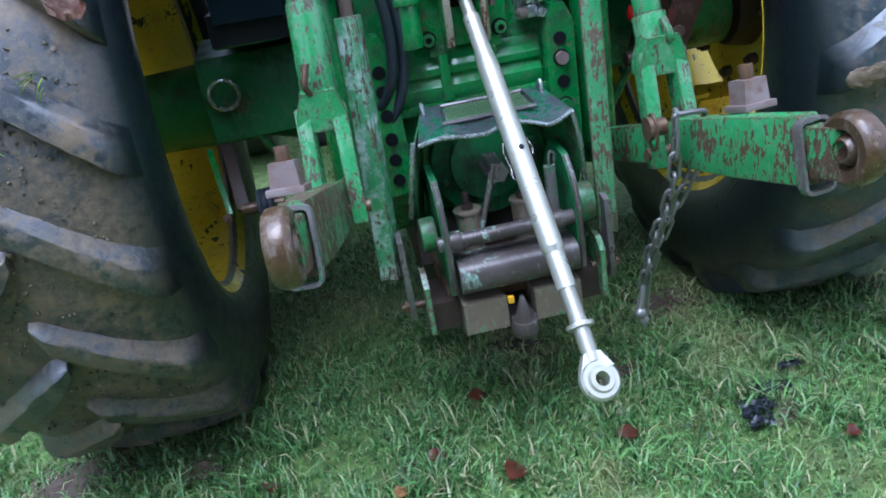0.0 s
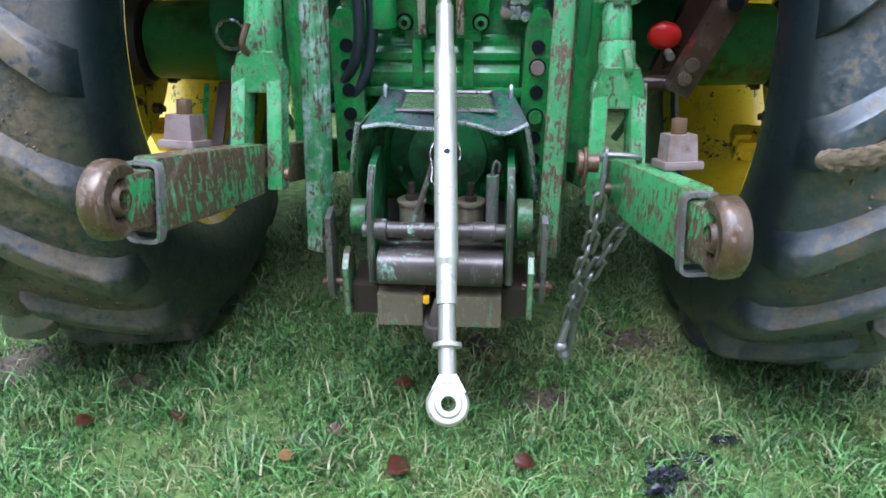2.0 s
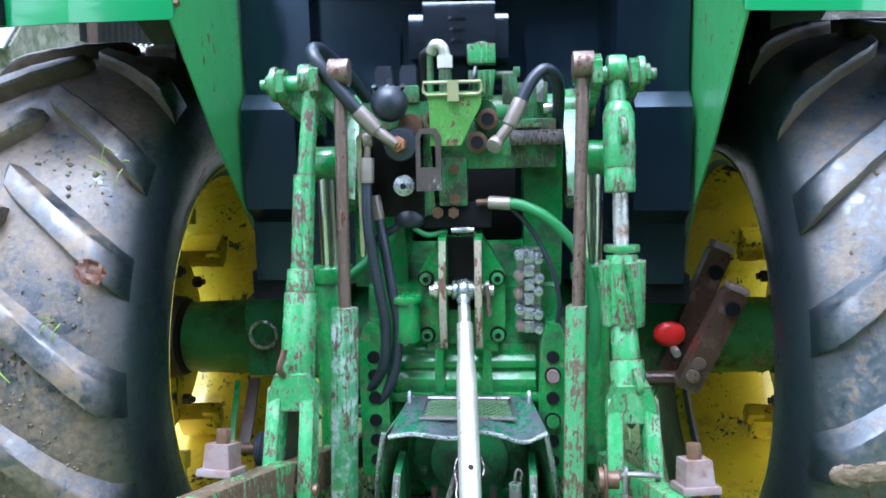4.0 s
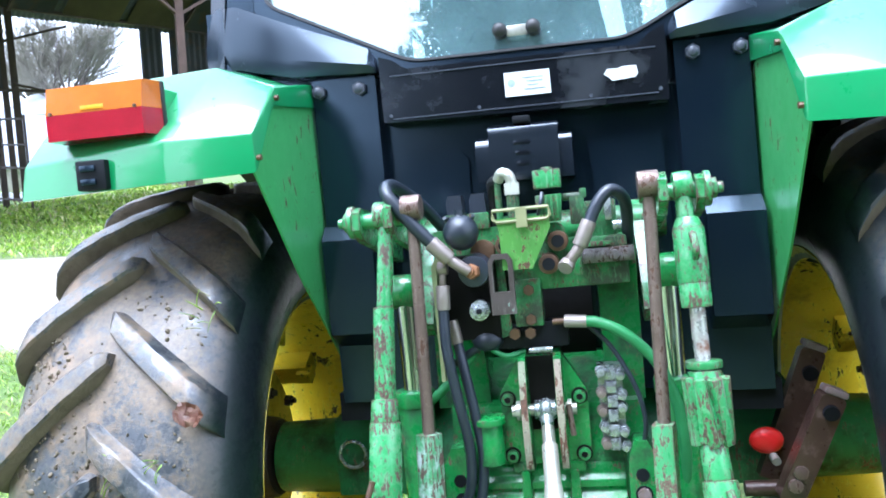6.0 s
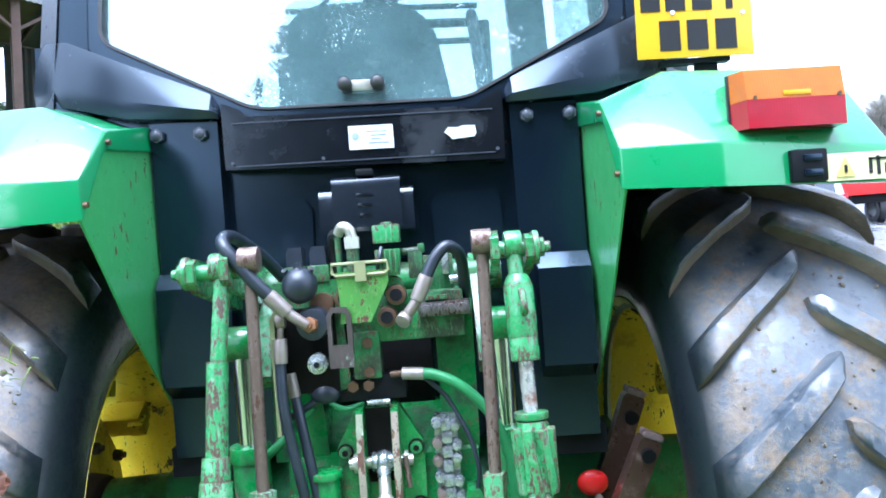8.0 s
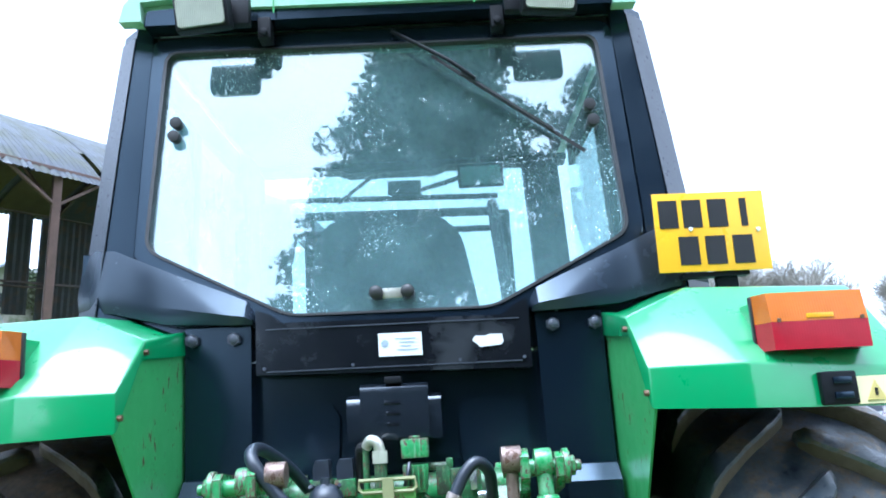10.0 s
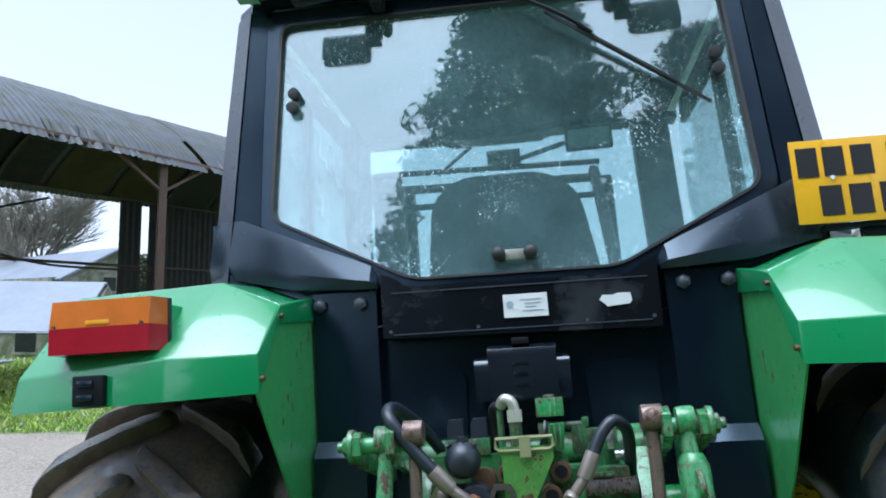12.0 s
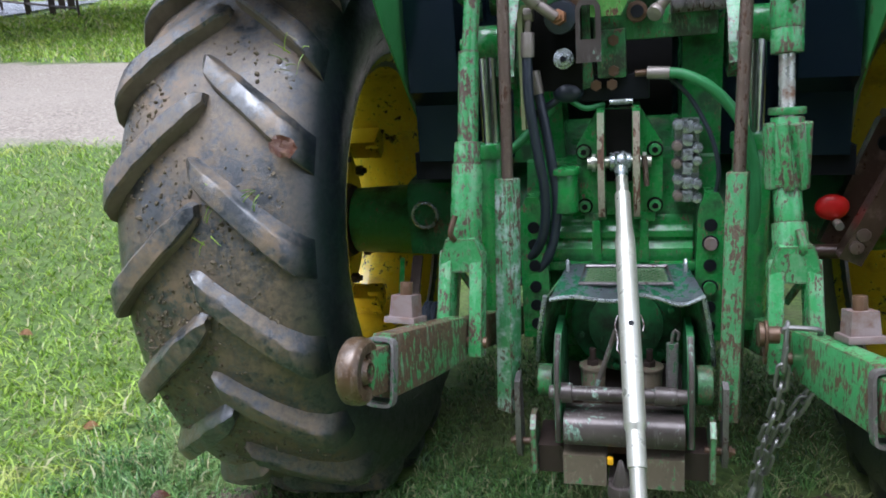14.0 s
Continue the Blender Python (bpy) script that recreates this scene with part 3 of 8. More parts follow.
def rear_wheel(s, phase, stagger):
    c = (s * TRACK, AXLE_Y, AXLE_Z)
    half = SIDE_PROFILE
    prof = [(-x, r) for x, r in half[::-1]] + half[1:]
    prof += [(0.17, 0.488), (-0.17, 0.488)]
    bm = lathe(B(), prof, (0, 0, 0), 96)
    bmesh.ops.recalc_face_normals(bm, faces=bm.faces)
    me = bpy.data.meshes.new("rear_tyre")
    bm.to_mesh(me)
    bm.free()
    rubber = m_tyre if s < 0 else m_clean_tyre
    me.materials.append(rubber)
    tyre = link_mesh("rear_tyre", me, rubber, tractor, "worn black tractor tyre with chevron lugs, wet and muddy")
    tyre.location = c
    for i in range(LUG_COUNT):
        for side in (1, -1):
            lug = new("tread_lug", LUGS[s, side, side * s < 0])
            lug.parent = tyre
            a = phase + LUG_STEP * (i + (stagger if side * s > 0 else 0))
            lug.matrix_basis = pose(0, 0, 0, -math.degrees(a), 0, 0)
    # raised marks on the inner sidewall
    for k in range(26):
        a = phase + 2 * math.pi * k / 26
        r0 = 0.545
        bm = B()
        if k % 3 == 0:
            pts = []
            for j in range(17):
                t = 2 * math.pi * j / 16
                aa, rr = a + 0.045 * math.cos(t), r0 + 0.011 * math.sin(t)
                pts.append(Vector((-s * (0.2515 + 0.32 * (rr - 0.545)), -rr * math.cos(aa), rr * math.sin(aa))))
            pipe(bm, pts, lambda f: 0.0014, 5, 1)
        else:
            for rr in (0.535, 0.553):
                pts = [Vector((-s * (0.2515 + 0.32 * (rr - 0.545)), -rr * math.cos(a + q), rr * math.sin(a + q))) for q in (-0.06, -0.03, 0.0, 0.03, 0.06)]
                pipe(bm, pts, lambda f: 0.0014, 5, 1)
        part("raised_mark", bm, m_hose, tyre, "raised rubber mark on the sidewall")
    # rim: barrel, flanges, dished disc
    bm = lathe(B(), [(-0.222, 0.504), (-0.2345, 0.495), (-0.215, 0.474), (-0.16, 0.464), (-0.06, 0.446), (0.06, 0.446), (0.16, 0.464), (0.215, 0.474),
                     (0.2345, 0.495), (0.222, 0.504), (0.2, 0.482), (0.16, 0.474), (0.06, 0.456), (-0.06, 0.456), (-0.16, 0.474), (-0.2, 0.482)], c, 64)
    rim = part("rear_rim", bm, m_yellow, tractor, "yellow painted wheel rim with chipped rusty patches")
    d = s * 0.07
    bm = lathe(B(), [(d, 0.35), (d - s * 0.03, 0.33), (d - s * 0.07, 0.27), (d - s * 0.07, 0.12), (d - s * 0.055, 0.12),
                     (d - s * 0.055, 0.265), (d - s * 0.015, 0.325), (d + s * 0.015, 0.35)], c, 48)
    part("wheel_disc", bm, m_yellow, rim)
    for k in range(8):
        a = 2 * math.pi * (k + 0.3) / 8
        bm = B()
        r = rotm(math.degrees(-a))
        mid = Vector(c) + r @ Vector((-s * 0.0, -0.385, 0))
        box(bm, mid, (0.12, 0.085, 0.07), r)
        box(bm, mid + r @ Vector((-s * 0.05, 0.035, 0)), (0.05, 0.05, 0.045), r)
        part("rim_bracket", bm, m_yellow, rim, bevel=0.006)
    bm = lathe(B(), [(-s * 0.068, 0.001), (-s * 0.068, 0.108), (-s * 0.055, 0.115), (-s * 0.02, 0.12), (s * 0.04, 0.13), (s * 0.04, 0.001)], c, 32, closed=False)
    hub = part("wheel_hub", bm, m_hub, tractor, "dark brown rusty wheel hub")
    for k in range(8):
        a = 2 * math.pi * k / 8
        p = Vector(c) + Vector((-s * 0.04, -0.19 * math.cos(a), 0.19 * math.sin(a)))
        part("wheel_bolt", hexnut(B(), p, (-s, 0, 0), 0.017, 0.02, 0.012), m_hub, hub)


rear_wheel(-1, 0.067, 0.58)
rear_wheel(1, 0.227, 0.47)


# a cake of tan mud along the lower edge of one tread bar
bm = B()
bmesh.ops.create_icosphere(bm, subdivisions=5, radius=1.0)
a0, a1 = Vector((0.642, -0.733, 0.733)), Vector((0.81, -0.747, 0.778))
along = (a1 - a0).normalized()
over = Vector((0, -1, 0)).cross(along).normalized() * -1
for v in bm.verts:
    f = (v.co.x + 1) / 2
    thin = 1.0 - 0.3 * f
    lump = 1 + 0.3 * noise.noise(Vector((f * 14, v.co.y * 2, v.co.z * 2 + 4))) + 0.16 * noise.noise(Vector((f * 45, v.co.y * 5, v.co.z * 5)))
    v.co = a0 + along * ((a1 - a0).length * f) + (over * max(-0.5, v.co.z) * 0.032 + Vector((0, -1, 0)) * v.co.y * 0.013) * thin * lump
tagged(part("mud_cake", bm, m_mud, None, "", 60), "tan mud cake stuck along a tread bar of the tyre", "mud", group="mud on the tyres")

# crumbs of mud caked on the tread of each tyre
CR = random.Random(12)


def mud_crumbs(s, n):
    verts, faces = [], []
    base = B()
    bmesh.ops.create_icosphere(base, subdivisions=1, radius=1.0)
    bv = [v.co.copy() for v in base.verts]
    bf = [[v.index for v in f.verts] for f in base.faces]
    base.free()
    spots = [(CR.uniform(-0.22, 0.22), CR.uniform(-0.75, 0.75)) for _ in range(34)]
    for k in range(n):
        cx, ca = CR.choice(spots)
        x, a = cx + CR.gauss(0, 0.05), ca + CR.gauss(0, 0.06)
        if abs(x) > 0.2:
            continue
        r = carcass_r(x) + 0.001
        size = CR.uniform(0.0015, 0.007) * CR.uniform(0.35, 1)
        c = Vector((s * TRACK + x, AXLE_Y - r * math.cos(a), AXLE_Z + r * math.sin(a)))
        spin = Euler((CR.uniform(0, 6), CR.uniform(0, 6), CR.uniform(0, 6))).to_matrix()
        sc = Vector((CR.uniform(0.7, 1.6), CR.uniform(0.5, 1.0), CR.uniform(0.6, 1.2))) * size
        o = len(verts)
        verts += [c + spin @ Vector((v.x * sc.x, v.y * sc.y, v.z * sc.z)) * CR.uniform(0.8, 1.2) for v in bv]
        faces += [[i + o for i in f] for f in bf]
    me = bpy.data.meshes.new("mud_crumbs")
    me.from_pydata(verts, [], faces)
    ob = link_mesh("mud_crumbs", me, m_caked, None, "", 60)
    tagged(ob, "small brown mud crumbs caked on the tyre tread", "mud", kind="stuff")


mud_crumbs(-1, 1500)
mud_crumbs(1, 350)

# axle housings and gearbox
for s in (-1, 1):
    ax = (0, AXLE_Y, AXLE_Z)
    bm = lathe(B(), [(s * 0.19, 0.001), (s * 0.19, 0.19), (s * 0.26, 0.185), (s * 0.33, 0.15), (s * 0.46, 0.112), (s * 0.80, 0.1), (s * 0.80, 0.001)], ax, 40, closed=False)
    axle = part("axle_housing", bm, m_cast, tractor, "dark green cast axle housing")
    bm = prism(B(), [(-0.07, 0.70), (0.13, 0.66), (0.13, 0.93), (-0.06, 0.905), (-0.08, 0.87)], s * 0.36, s * 0.60, "x")
    part("axle_boss", bm, m_cast, axle, bevel=0.02)
    bm = B()
    pipe(bm, [(s * 0.549 + 0.036 * math.cos(a), -0.086, 0.817 + 0.036 * math.sin(a)) for a in (2 * math.pi * k / 28 for k in range(28))], 0.005, 8, closed=True, smooth=False)
    if s < 0:
        part("seal_ring", bm, m_dull, axle, "pale worn metal ring")
    else:
        bm.free()
    bm = B()
    box(bm, (s * 0.46, -0.06, 0.955), (0.16, 0.12, 0.06))
    cyl(bm, (s * 0.43, -0.08, 0.98), (s * 0.43, -0.08, 1.03), 0.022)
    cyl(bm, (s * 0.49, -0.1, 0.94), (s * 0.49, -0.1, 1.0), 0.03)
    part("axle_bracket", bm, m_cast, axle, bevel=0.008)

bm = B()
prism(bm, [(-0.40, 0.56), (-0.40, 0.90), (-0.37, 1.0), (-0.24, 1.08), (0.7, 1.08), (0.7, 0.42), (-0.2, 0.42), (-0.33, 0.48)], -0.21, 0.21, "x")
gearbox = part("gearbox_housing", bm, m_clean, tractor, "dark green cast rear gearbox housing", bevel=0.02)
bm = B()
prism(bm, [(-0.36, 0.884), (-0.402, 0.878), (-0.407, 0.866), (-0.407, 0.856), (-0.418, 0.844), (-0.418, 0.83), (-0.41, 0.824), (-0.41, 0.818), (-0.424, 0.806), (-0.424, 0.79), (-0.418, 0.772), (-0.36, 0.772)], -0.152, 0.157, "x")
for x in (-0.052, 0.052):
    prism(bm, [(x - 0.012, 0.775), (x - 0.009, 0.872), (x + 0.009, 0.872), (x + 0.012, 0.775)], -0.43, -0.38, "y")
box(bm, (0, -0.412, 0.765), (0.36, 0.03, 0.02))
part("rear_cover", bm, m_clean, gearbox, bevel=0.005)
for s in (-1, 1):
    bm = prism(B(), [(s * 0.155, 0.60), (s * 0.165, 0.90), (s * 0.178, 0.935), (s * 0.205, 0.935), (s * 0.222, 0.90), (s * 0.222, 0.60)], -0.455, -0.36, "y")
    block = part("side_block", bm, m_clean, gearbox, bevel=0.01)
    for i, z in enumerate((0.865, 0.825, 0.775, 0.725, 0.68, 0.635)):
        bm = cyl(B(), (s * 0.19, -0.468 if s > 0 and i in (1, 3) else -0.459, z), (s * 0.19, -0.42, z), 0.0135)
        if i in (1, 3) and s > 0:
            part("bolt_head", bm, m_primer if i == 1 else m_clean, block)
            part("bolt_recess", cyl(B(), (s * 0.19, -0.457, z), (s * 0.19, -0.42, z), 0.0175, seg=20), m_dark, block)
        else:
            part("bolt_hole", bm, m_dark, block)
# added dark block hides the lit grass below, in place of deep shade
bm = prism(B(), [(-0.40, 0.40), (-0.36, 0.50), (-0.2, 0.45), (0.9, 0.45), (0.9, 0.34), (-0.36, 0.33)], -0.17, 0.17, "x")
part("drawbar_support", bm, m_hub, gearbox, "added dark block standing in for the deep shade under the gearbox", bevel=0.01)
# dark round power take-off housing
bm = B()
cyl(bm, (0.01, -0.36, 0.63), (0.01, -0.425, 0.63), 0.125, seg=36)
cyl(bm, (0.01, -0.42, 0.63), (0.01, -0.445, 0.63), 0.085, seg=36)
for k in range(6):
    a = k * math.pi / 3 + 0.3
    cyl(bm, (0.01 + 0.107 * math.cos(a), -0.42, 0.63 + 0.107 * math.sin(a)), (0.01 + 0.107 * math.cos(a), -0.44, 0.63 + 0.107 * math.sin(a)), 0.009, seg=6)
part("shaft_housing", bm, m_cast, gearbox, bevel=0.004)
bm = cyl(B(), (0.01, -0.44, 0.63), (0.01, -0.53, 0.63), 0.02)
for k in range(6):
    a = k * math.pi / 3
    cyl(bm, (0.01 + 0.019 * math.cos(a), -0.44, 0.63 + 0.019 * math.sin(a)), (0.01 + 0.019 * math.cos(a), -0.528, 0.63 + 0.019 * math.sin(a)), 0.0055, seg=8)
part("splined_shaft", bm, m_steel, gearbox)

# hydraulic housing above the gearbox, near black to paint in the recess shade
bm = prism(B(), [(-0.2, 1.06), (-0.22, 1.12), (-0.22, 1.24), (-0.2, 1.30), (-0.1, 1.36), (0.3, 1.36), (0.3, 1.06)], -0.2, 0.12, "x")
housing = part("hydraulic_housing", bm, m_pit, tractor, "hydraulic lift housing, coloured near black for the shade of its recess", bevel=0.012)
bm = prism(B(), [(0.135, 1.0), (0.135, 1.33), (0.22, 1.33), (0.215, 1.0)], -0.36, -0.1, "y")
part("housing_pillar", bm, m_clean, housing, bevel=0.01)
bm = prism(B(), [(-0.24, 1.0), (-0.235, 1.2), (-0.18, 1.26), (-0.13, 1.2), (-0.12, 1.0)], -0.36, -0.1, "y")
part("housing_pillar", bm, m_clean, housing, bevel=0.01)
bm = cyl(B(), (-0.3, -0.22, 1.38), (0.3, -0.22, 1.38), 0.04)
part("rockshaft", bm, m_hyd, housing)
bm = B()
cyl(bm, (-0.118, -0.45, 0.90), (-0.118, -0.45, 0.985), 0.03)
cyl(bm, (-0.118, -0.45, 0.985), (-0.118, -0.45, 1.0), 0.037)
part("filler_neck", bm, m_clean, housing, bevel=0.003)

# lift arms, lift rods and rams
for s in (-1, 1):
    bm = prism(B(), [(-0.20, 1.33), (-0.52, 1.395), (-0.56, 1.42), (-0.56, 1.46), (-0.53, 1.475), (-0.2, 1.43)], s * 0.258, s * 0.276, "x")
    prism(bm, [(-0.20, 1.33), (-0.52, 1.395), (-0.55, 1.42), (-0.55, 1.455), (-0.53, 1.465), (-0.2, 1.43)], s * 0.328, s * 0.345, "x")
    prism(bm, [(-0.15, 1.30), (-0.28, 1.2), (-0.38, 1.17), (-0.41, 1.2), (-0.36, 1.3), (-0.2, 1.43)], s * 0.225, s * 0.262, "x")
    arm = part("lift_arm", bm, m_rod, tractor, "green lift arm with rusty chips", bevel=0.005)
    bm = cyl(B(), (s * 0.225, -0.52, 1.436), (s * 0.36, -0.52, 1.436), 0.017)
    cyl(bm, (s * 0.345, -0.52, 1.436), (s * 0.357, -0.52, 1.436), 0.034)
    hexnut(bm, (s * 0.355, -0.52, 1.436), (s, 0, 0), 0.02, 0.014, 0.012)
    part("lift_pin", bm, m_rod, arm, bevel=0.002)
    # ram behind the rods
    x = -0.284 if s < 0 else 0.276
    bm = cyl(B(), (x, -0.40, 1.02), (x, -0.40, 1.245), 0.024)
    ram = part("lift_ram", bm, m_chrome, tractor, "chromed lift ram in a green cylinder")
    bm = cyl(B(), (x, -0.40, 0.62), (x, -0.40, 1.03), 0.040)
    cyl(bm, (x, -0.40, 1.02), (x, -0.40, 1.055), 0.045)
    part("ram_cylinder", bm, m_clean, ram, bevel=0.004)
    bm = cyl(B(), (x - 0.03, -0.40, 1.275), (x + 0.03, -0.40, 1.275), 0.038)
    cyl(bm, (x + s * 0.02, -0.40, 1.275), (x + s * 0.06, -0.40, 1.275), 0.015)
    part("ram_eye", bm, m_clean, ram, bevel=0.004)
    # thin brown rod down to the flat bar
    xt = -0.222 if s < 0 else 0.243
    bm = cyl(B(), (xt, -0.53, 1.43), (-0.232 if s < 0 else 0.235, -0.53, 0.97), 0.0125)
    rod = part("check_rod", bm, m_rustrod, tractor, "thin brown steel rod")
    bm = cyl(B(), (xt - 0.02, -0.53, 1.455), (xt + 0.02, -0.53, 1.455), 0.026)
    part("rod_eye", bm, m_rustrod, rod, bevel=0.003)
    # flat bar
    xa, xb = (-0.232, -0.248) if s < 0 else (0.234, 0.225)
    bm = B()
    top, bot = Vector((xa, -0.53, 0.992)), Vector((xb, -0.562, 0.465))
    r = frame_along(top - bot)
    box(bm, (top + bot) / 2, (0.041, 0.041, (top - bot).length), r)
    bar = part("slotted_bar", bm, m_bar_white if s < 0 else m_bar, tractor, "flat green bar with scraped and rusty paint", bevel=0.004)
    bm = B()
    xe = xb + (0.026 if s < 0 else -0.012)
    prism(bm, [(-0.60, 0.55), (-0.56, 0.56), (-0.55, 0.38), (-0.60, 0.37), (-0.615, 0.40)], xe - 0.006, xe + 0.006, "x")
    part("bar_end", bm, m_steel, bar, "grey steel end plate", bevel=0.002)
    bm = hexnut(B(), (xe, -0.585, 0.40), (s, 0, 0), 0.014, 0.014, 0.008)
    cyl(bm, (xe - s * 0.04, -0.585, 0.40), (xe, -0.585, 0.40), 0.009)
    part("bar_bolt", bm, m_rust, bar)


def fork(rod, top, bot, wide, name):
    """Two flat tines from the rod's foot down over the arm."""
    for k in (-1, 1):
        bm = B()
        a, b = Vector(top) + Vector((k * 0.031, 0, 0)), Vector(bot) + Vector((k * wide, 0, 0))
        r = frame_along(a - b)
        box(bm, (a + b) / 2, (0.029, 0.044, (a - b).length + 0.03), r)
        part(name, bm, m_rod, rod, bevel=0.005)
    bm = B()
    prism(bm, [(-0.045, -0.025), (0.045, -0.025), (0.045, 0.005), (0.03, 0.045), (-0.03, 0.045), (-0.045, 0.005)], -0.024, 0.024, 'y')
    for v in bm.verts:
        v.co += Vector(top)
    part("fork_yoke", bm, m_rod, rod, bevel=0.008)
    bm = cyl(B(), Vector(bot) + Vector((-wide - 0.02, 0, 0.015)), Vector(bot) + Vector((wide + 0.022, 0, 0.015)), 0.012)
    part("fork_pin", bm, m_rust, rod)


# left lift rod
bm = cyl(B(), (-0.281, -0.525, 1.42), (-0.2955, -0.55, 1.24), 0.0165)
cyl(bm, (-0.2955, -0.55, 1.26), (-0.303, -0.578, 1.075), 0.0215)
rodl = part("lift_rod", bm, m_rod, tractor, "pale green lift rod with rusty chips")
bm = cyl(B(), (-0.302, -0.522, 1.445), (-0.262, -0.522, 1.445), 0.029)
box(bm, (-0.281, -0.522, 1.435), (0.028, 0.034, 0.06))
part("rod_eye", bm, m_rod, rodl, bevel=0.005)
bm = cyl(B(), (-0.3035, -0.579, 1.08), (-0.306, -0.59, 1.02), 0.027, 0.029)
cyl(bm, (-0.305, -0.586, 1.035), (-0.312, -0.622, 0.86), 0.032, 0.034)
part("rod_sleeve", bm, m_rod, rodl, bevel=0.004)
bm = pipe(B(), [(-0.325, -0.653, 0.885), (-0.332, -0.665, 0.905), (-0.322, -0.655, 0.94)], 0.006, 8)
part("grease_lug", bm, m_rust, rodl)
fork(rodl, (-0.315, -0.635, 0.845), (-0.320, -0.69, 0.663), 0.034, "fork_tine")
# right lift rod with its adjuster
bm = cyl(B(), (0.306, -0.525, 1.43), (0.309, -0.54, 1.33), 0.016)
rodr = part("lift_rod", bm, m_rod, tractor, "adjustable pale green lift rod with bright screw")
bm = cyl(B(), (0.288, -0.522, 1.445), (0.324, -0.522, 1.445), 0.028)
part("rod_eye", bm, m_rod, rodr, bevel=0.005)
bm = cyl(B(), (0.309, -0.535, 1.365), (0.31, -0.55, 1.26), 0.03)
cyl(bm, (0.31, -0.55, 1.262), (0.3105, -0.556, 1.215), 0.029)
cyl(bm, (0.309, -0.535, 1.362), (0.309, -0.532, 1.385), 0.03, 0.02)
part("adjuster_sleeve", bm, m_rod, rodr, bevel=0.004)
bm = pipe(B(), [(0.314, -0.572, 1.31), (0.313, -0.588, 1.325), (0.312, -0.575, 1.35), (0.311, -0.567, 1.355)], 0.007, 8)
part("grease_lug", bm, m_rod, rodr)
bm = cyl(B(), (0.3105, -0.556, 1.215), (0.312, -0.57, 1.10), 0.0142)
for k in range(22):
    z = 1.208 - k * 0.0032
    cyl(bm, (0.311, -0.556 - (1.215 - z) * 0.12, z), (0.311, -0.556 - (1.215 - z) * 0.12, z - 0.0016), 0.0149, seg=16)
part("adjuster_screw", bm, m_screw, rodr, "bright steel screw with rust")
bm = cyl(B(), (0.312, -0.57, 1.118), (0.312, -0.571, 1.104), 0.034)
part("lock_ring", bm, m_hyd, rodr, bevel=0.003)
bm = cyl(B(), (0.312, -0.575, 1.10), (0.313, -0.595, 0.97), 0.03)
for a in (0.2, 1.0, 1.8, 2.8, 4.2, 5.2):
    d = Vector((math.cos(a), -math.sin(a), 0)) * 0.032
    part("collar_rib", box(B(), Vector((0.3125, -0.585, 1.03)) + d, (0.02, 0.02, 0.125), rotm(8, 0, math.degrees(-a))), m_rod, rodr, bevel=0.003)
part("collar", bm, m_rod, rodr, bevel=0.003)
bm = cyl(B(), (0.313, -0.595, 0.97), (0.317, -0.612, 0.90), 0.026)
cyl(bm, (0.317, -0.61, 0.905), (0.32, -0.632, 0.83), 0.032)
part("rod_sleeve", bm, m_rod, rodr, bevel=0.004)
bm = pipe(B(), [(0.328, -0.648, 0.85), (0.333, -0.665, 0.87), (0.327, -0.65, 0.90)], 0.008, 8)
part("grease_lug", bm, m_rod, rodr)
fork(rodr, (0.322, -0.64, 0.825), (0.323, -0.69, 0.645), 0.036, "fork_tine")


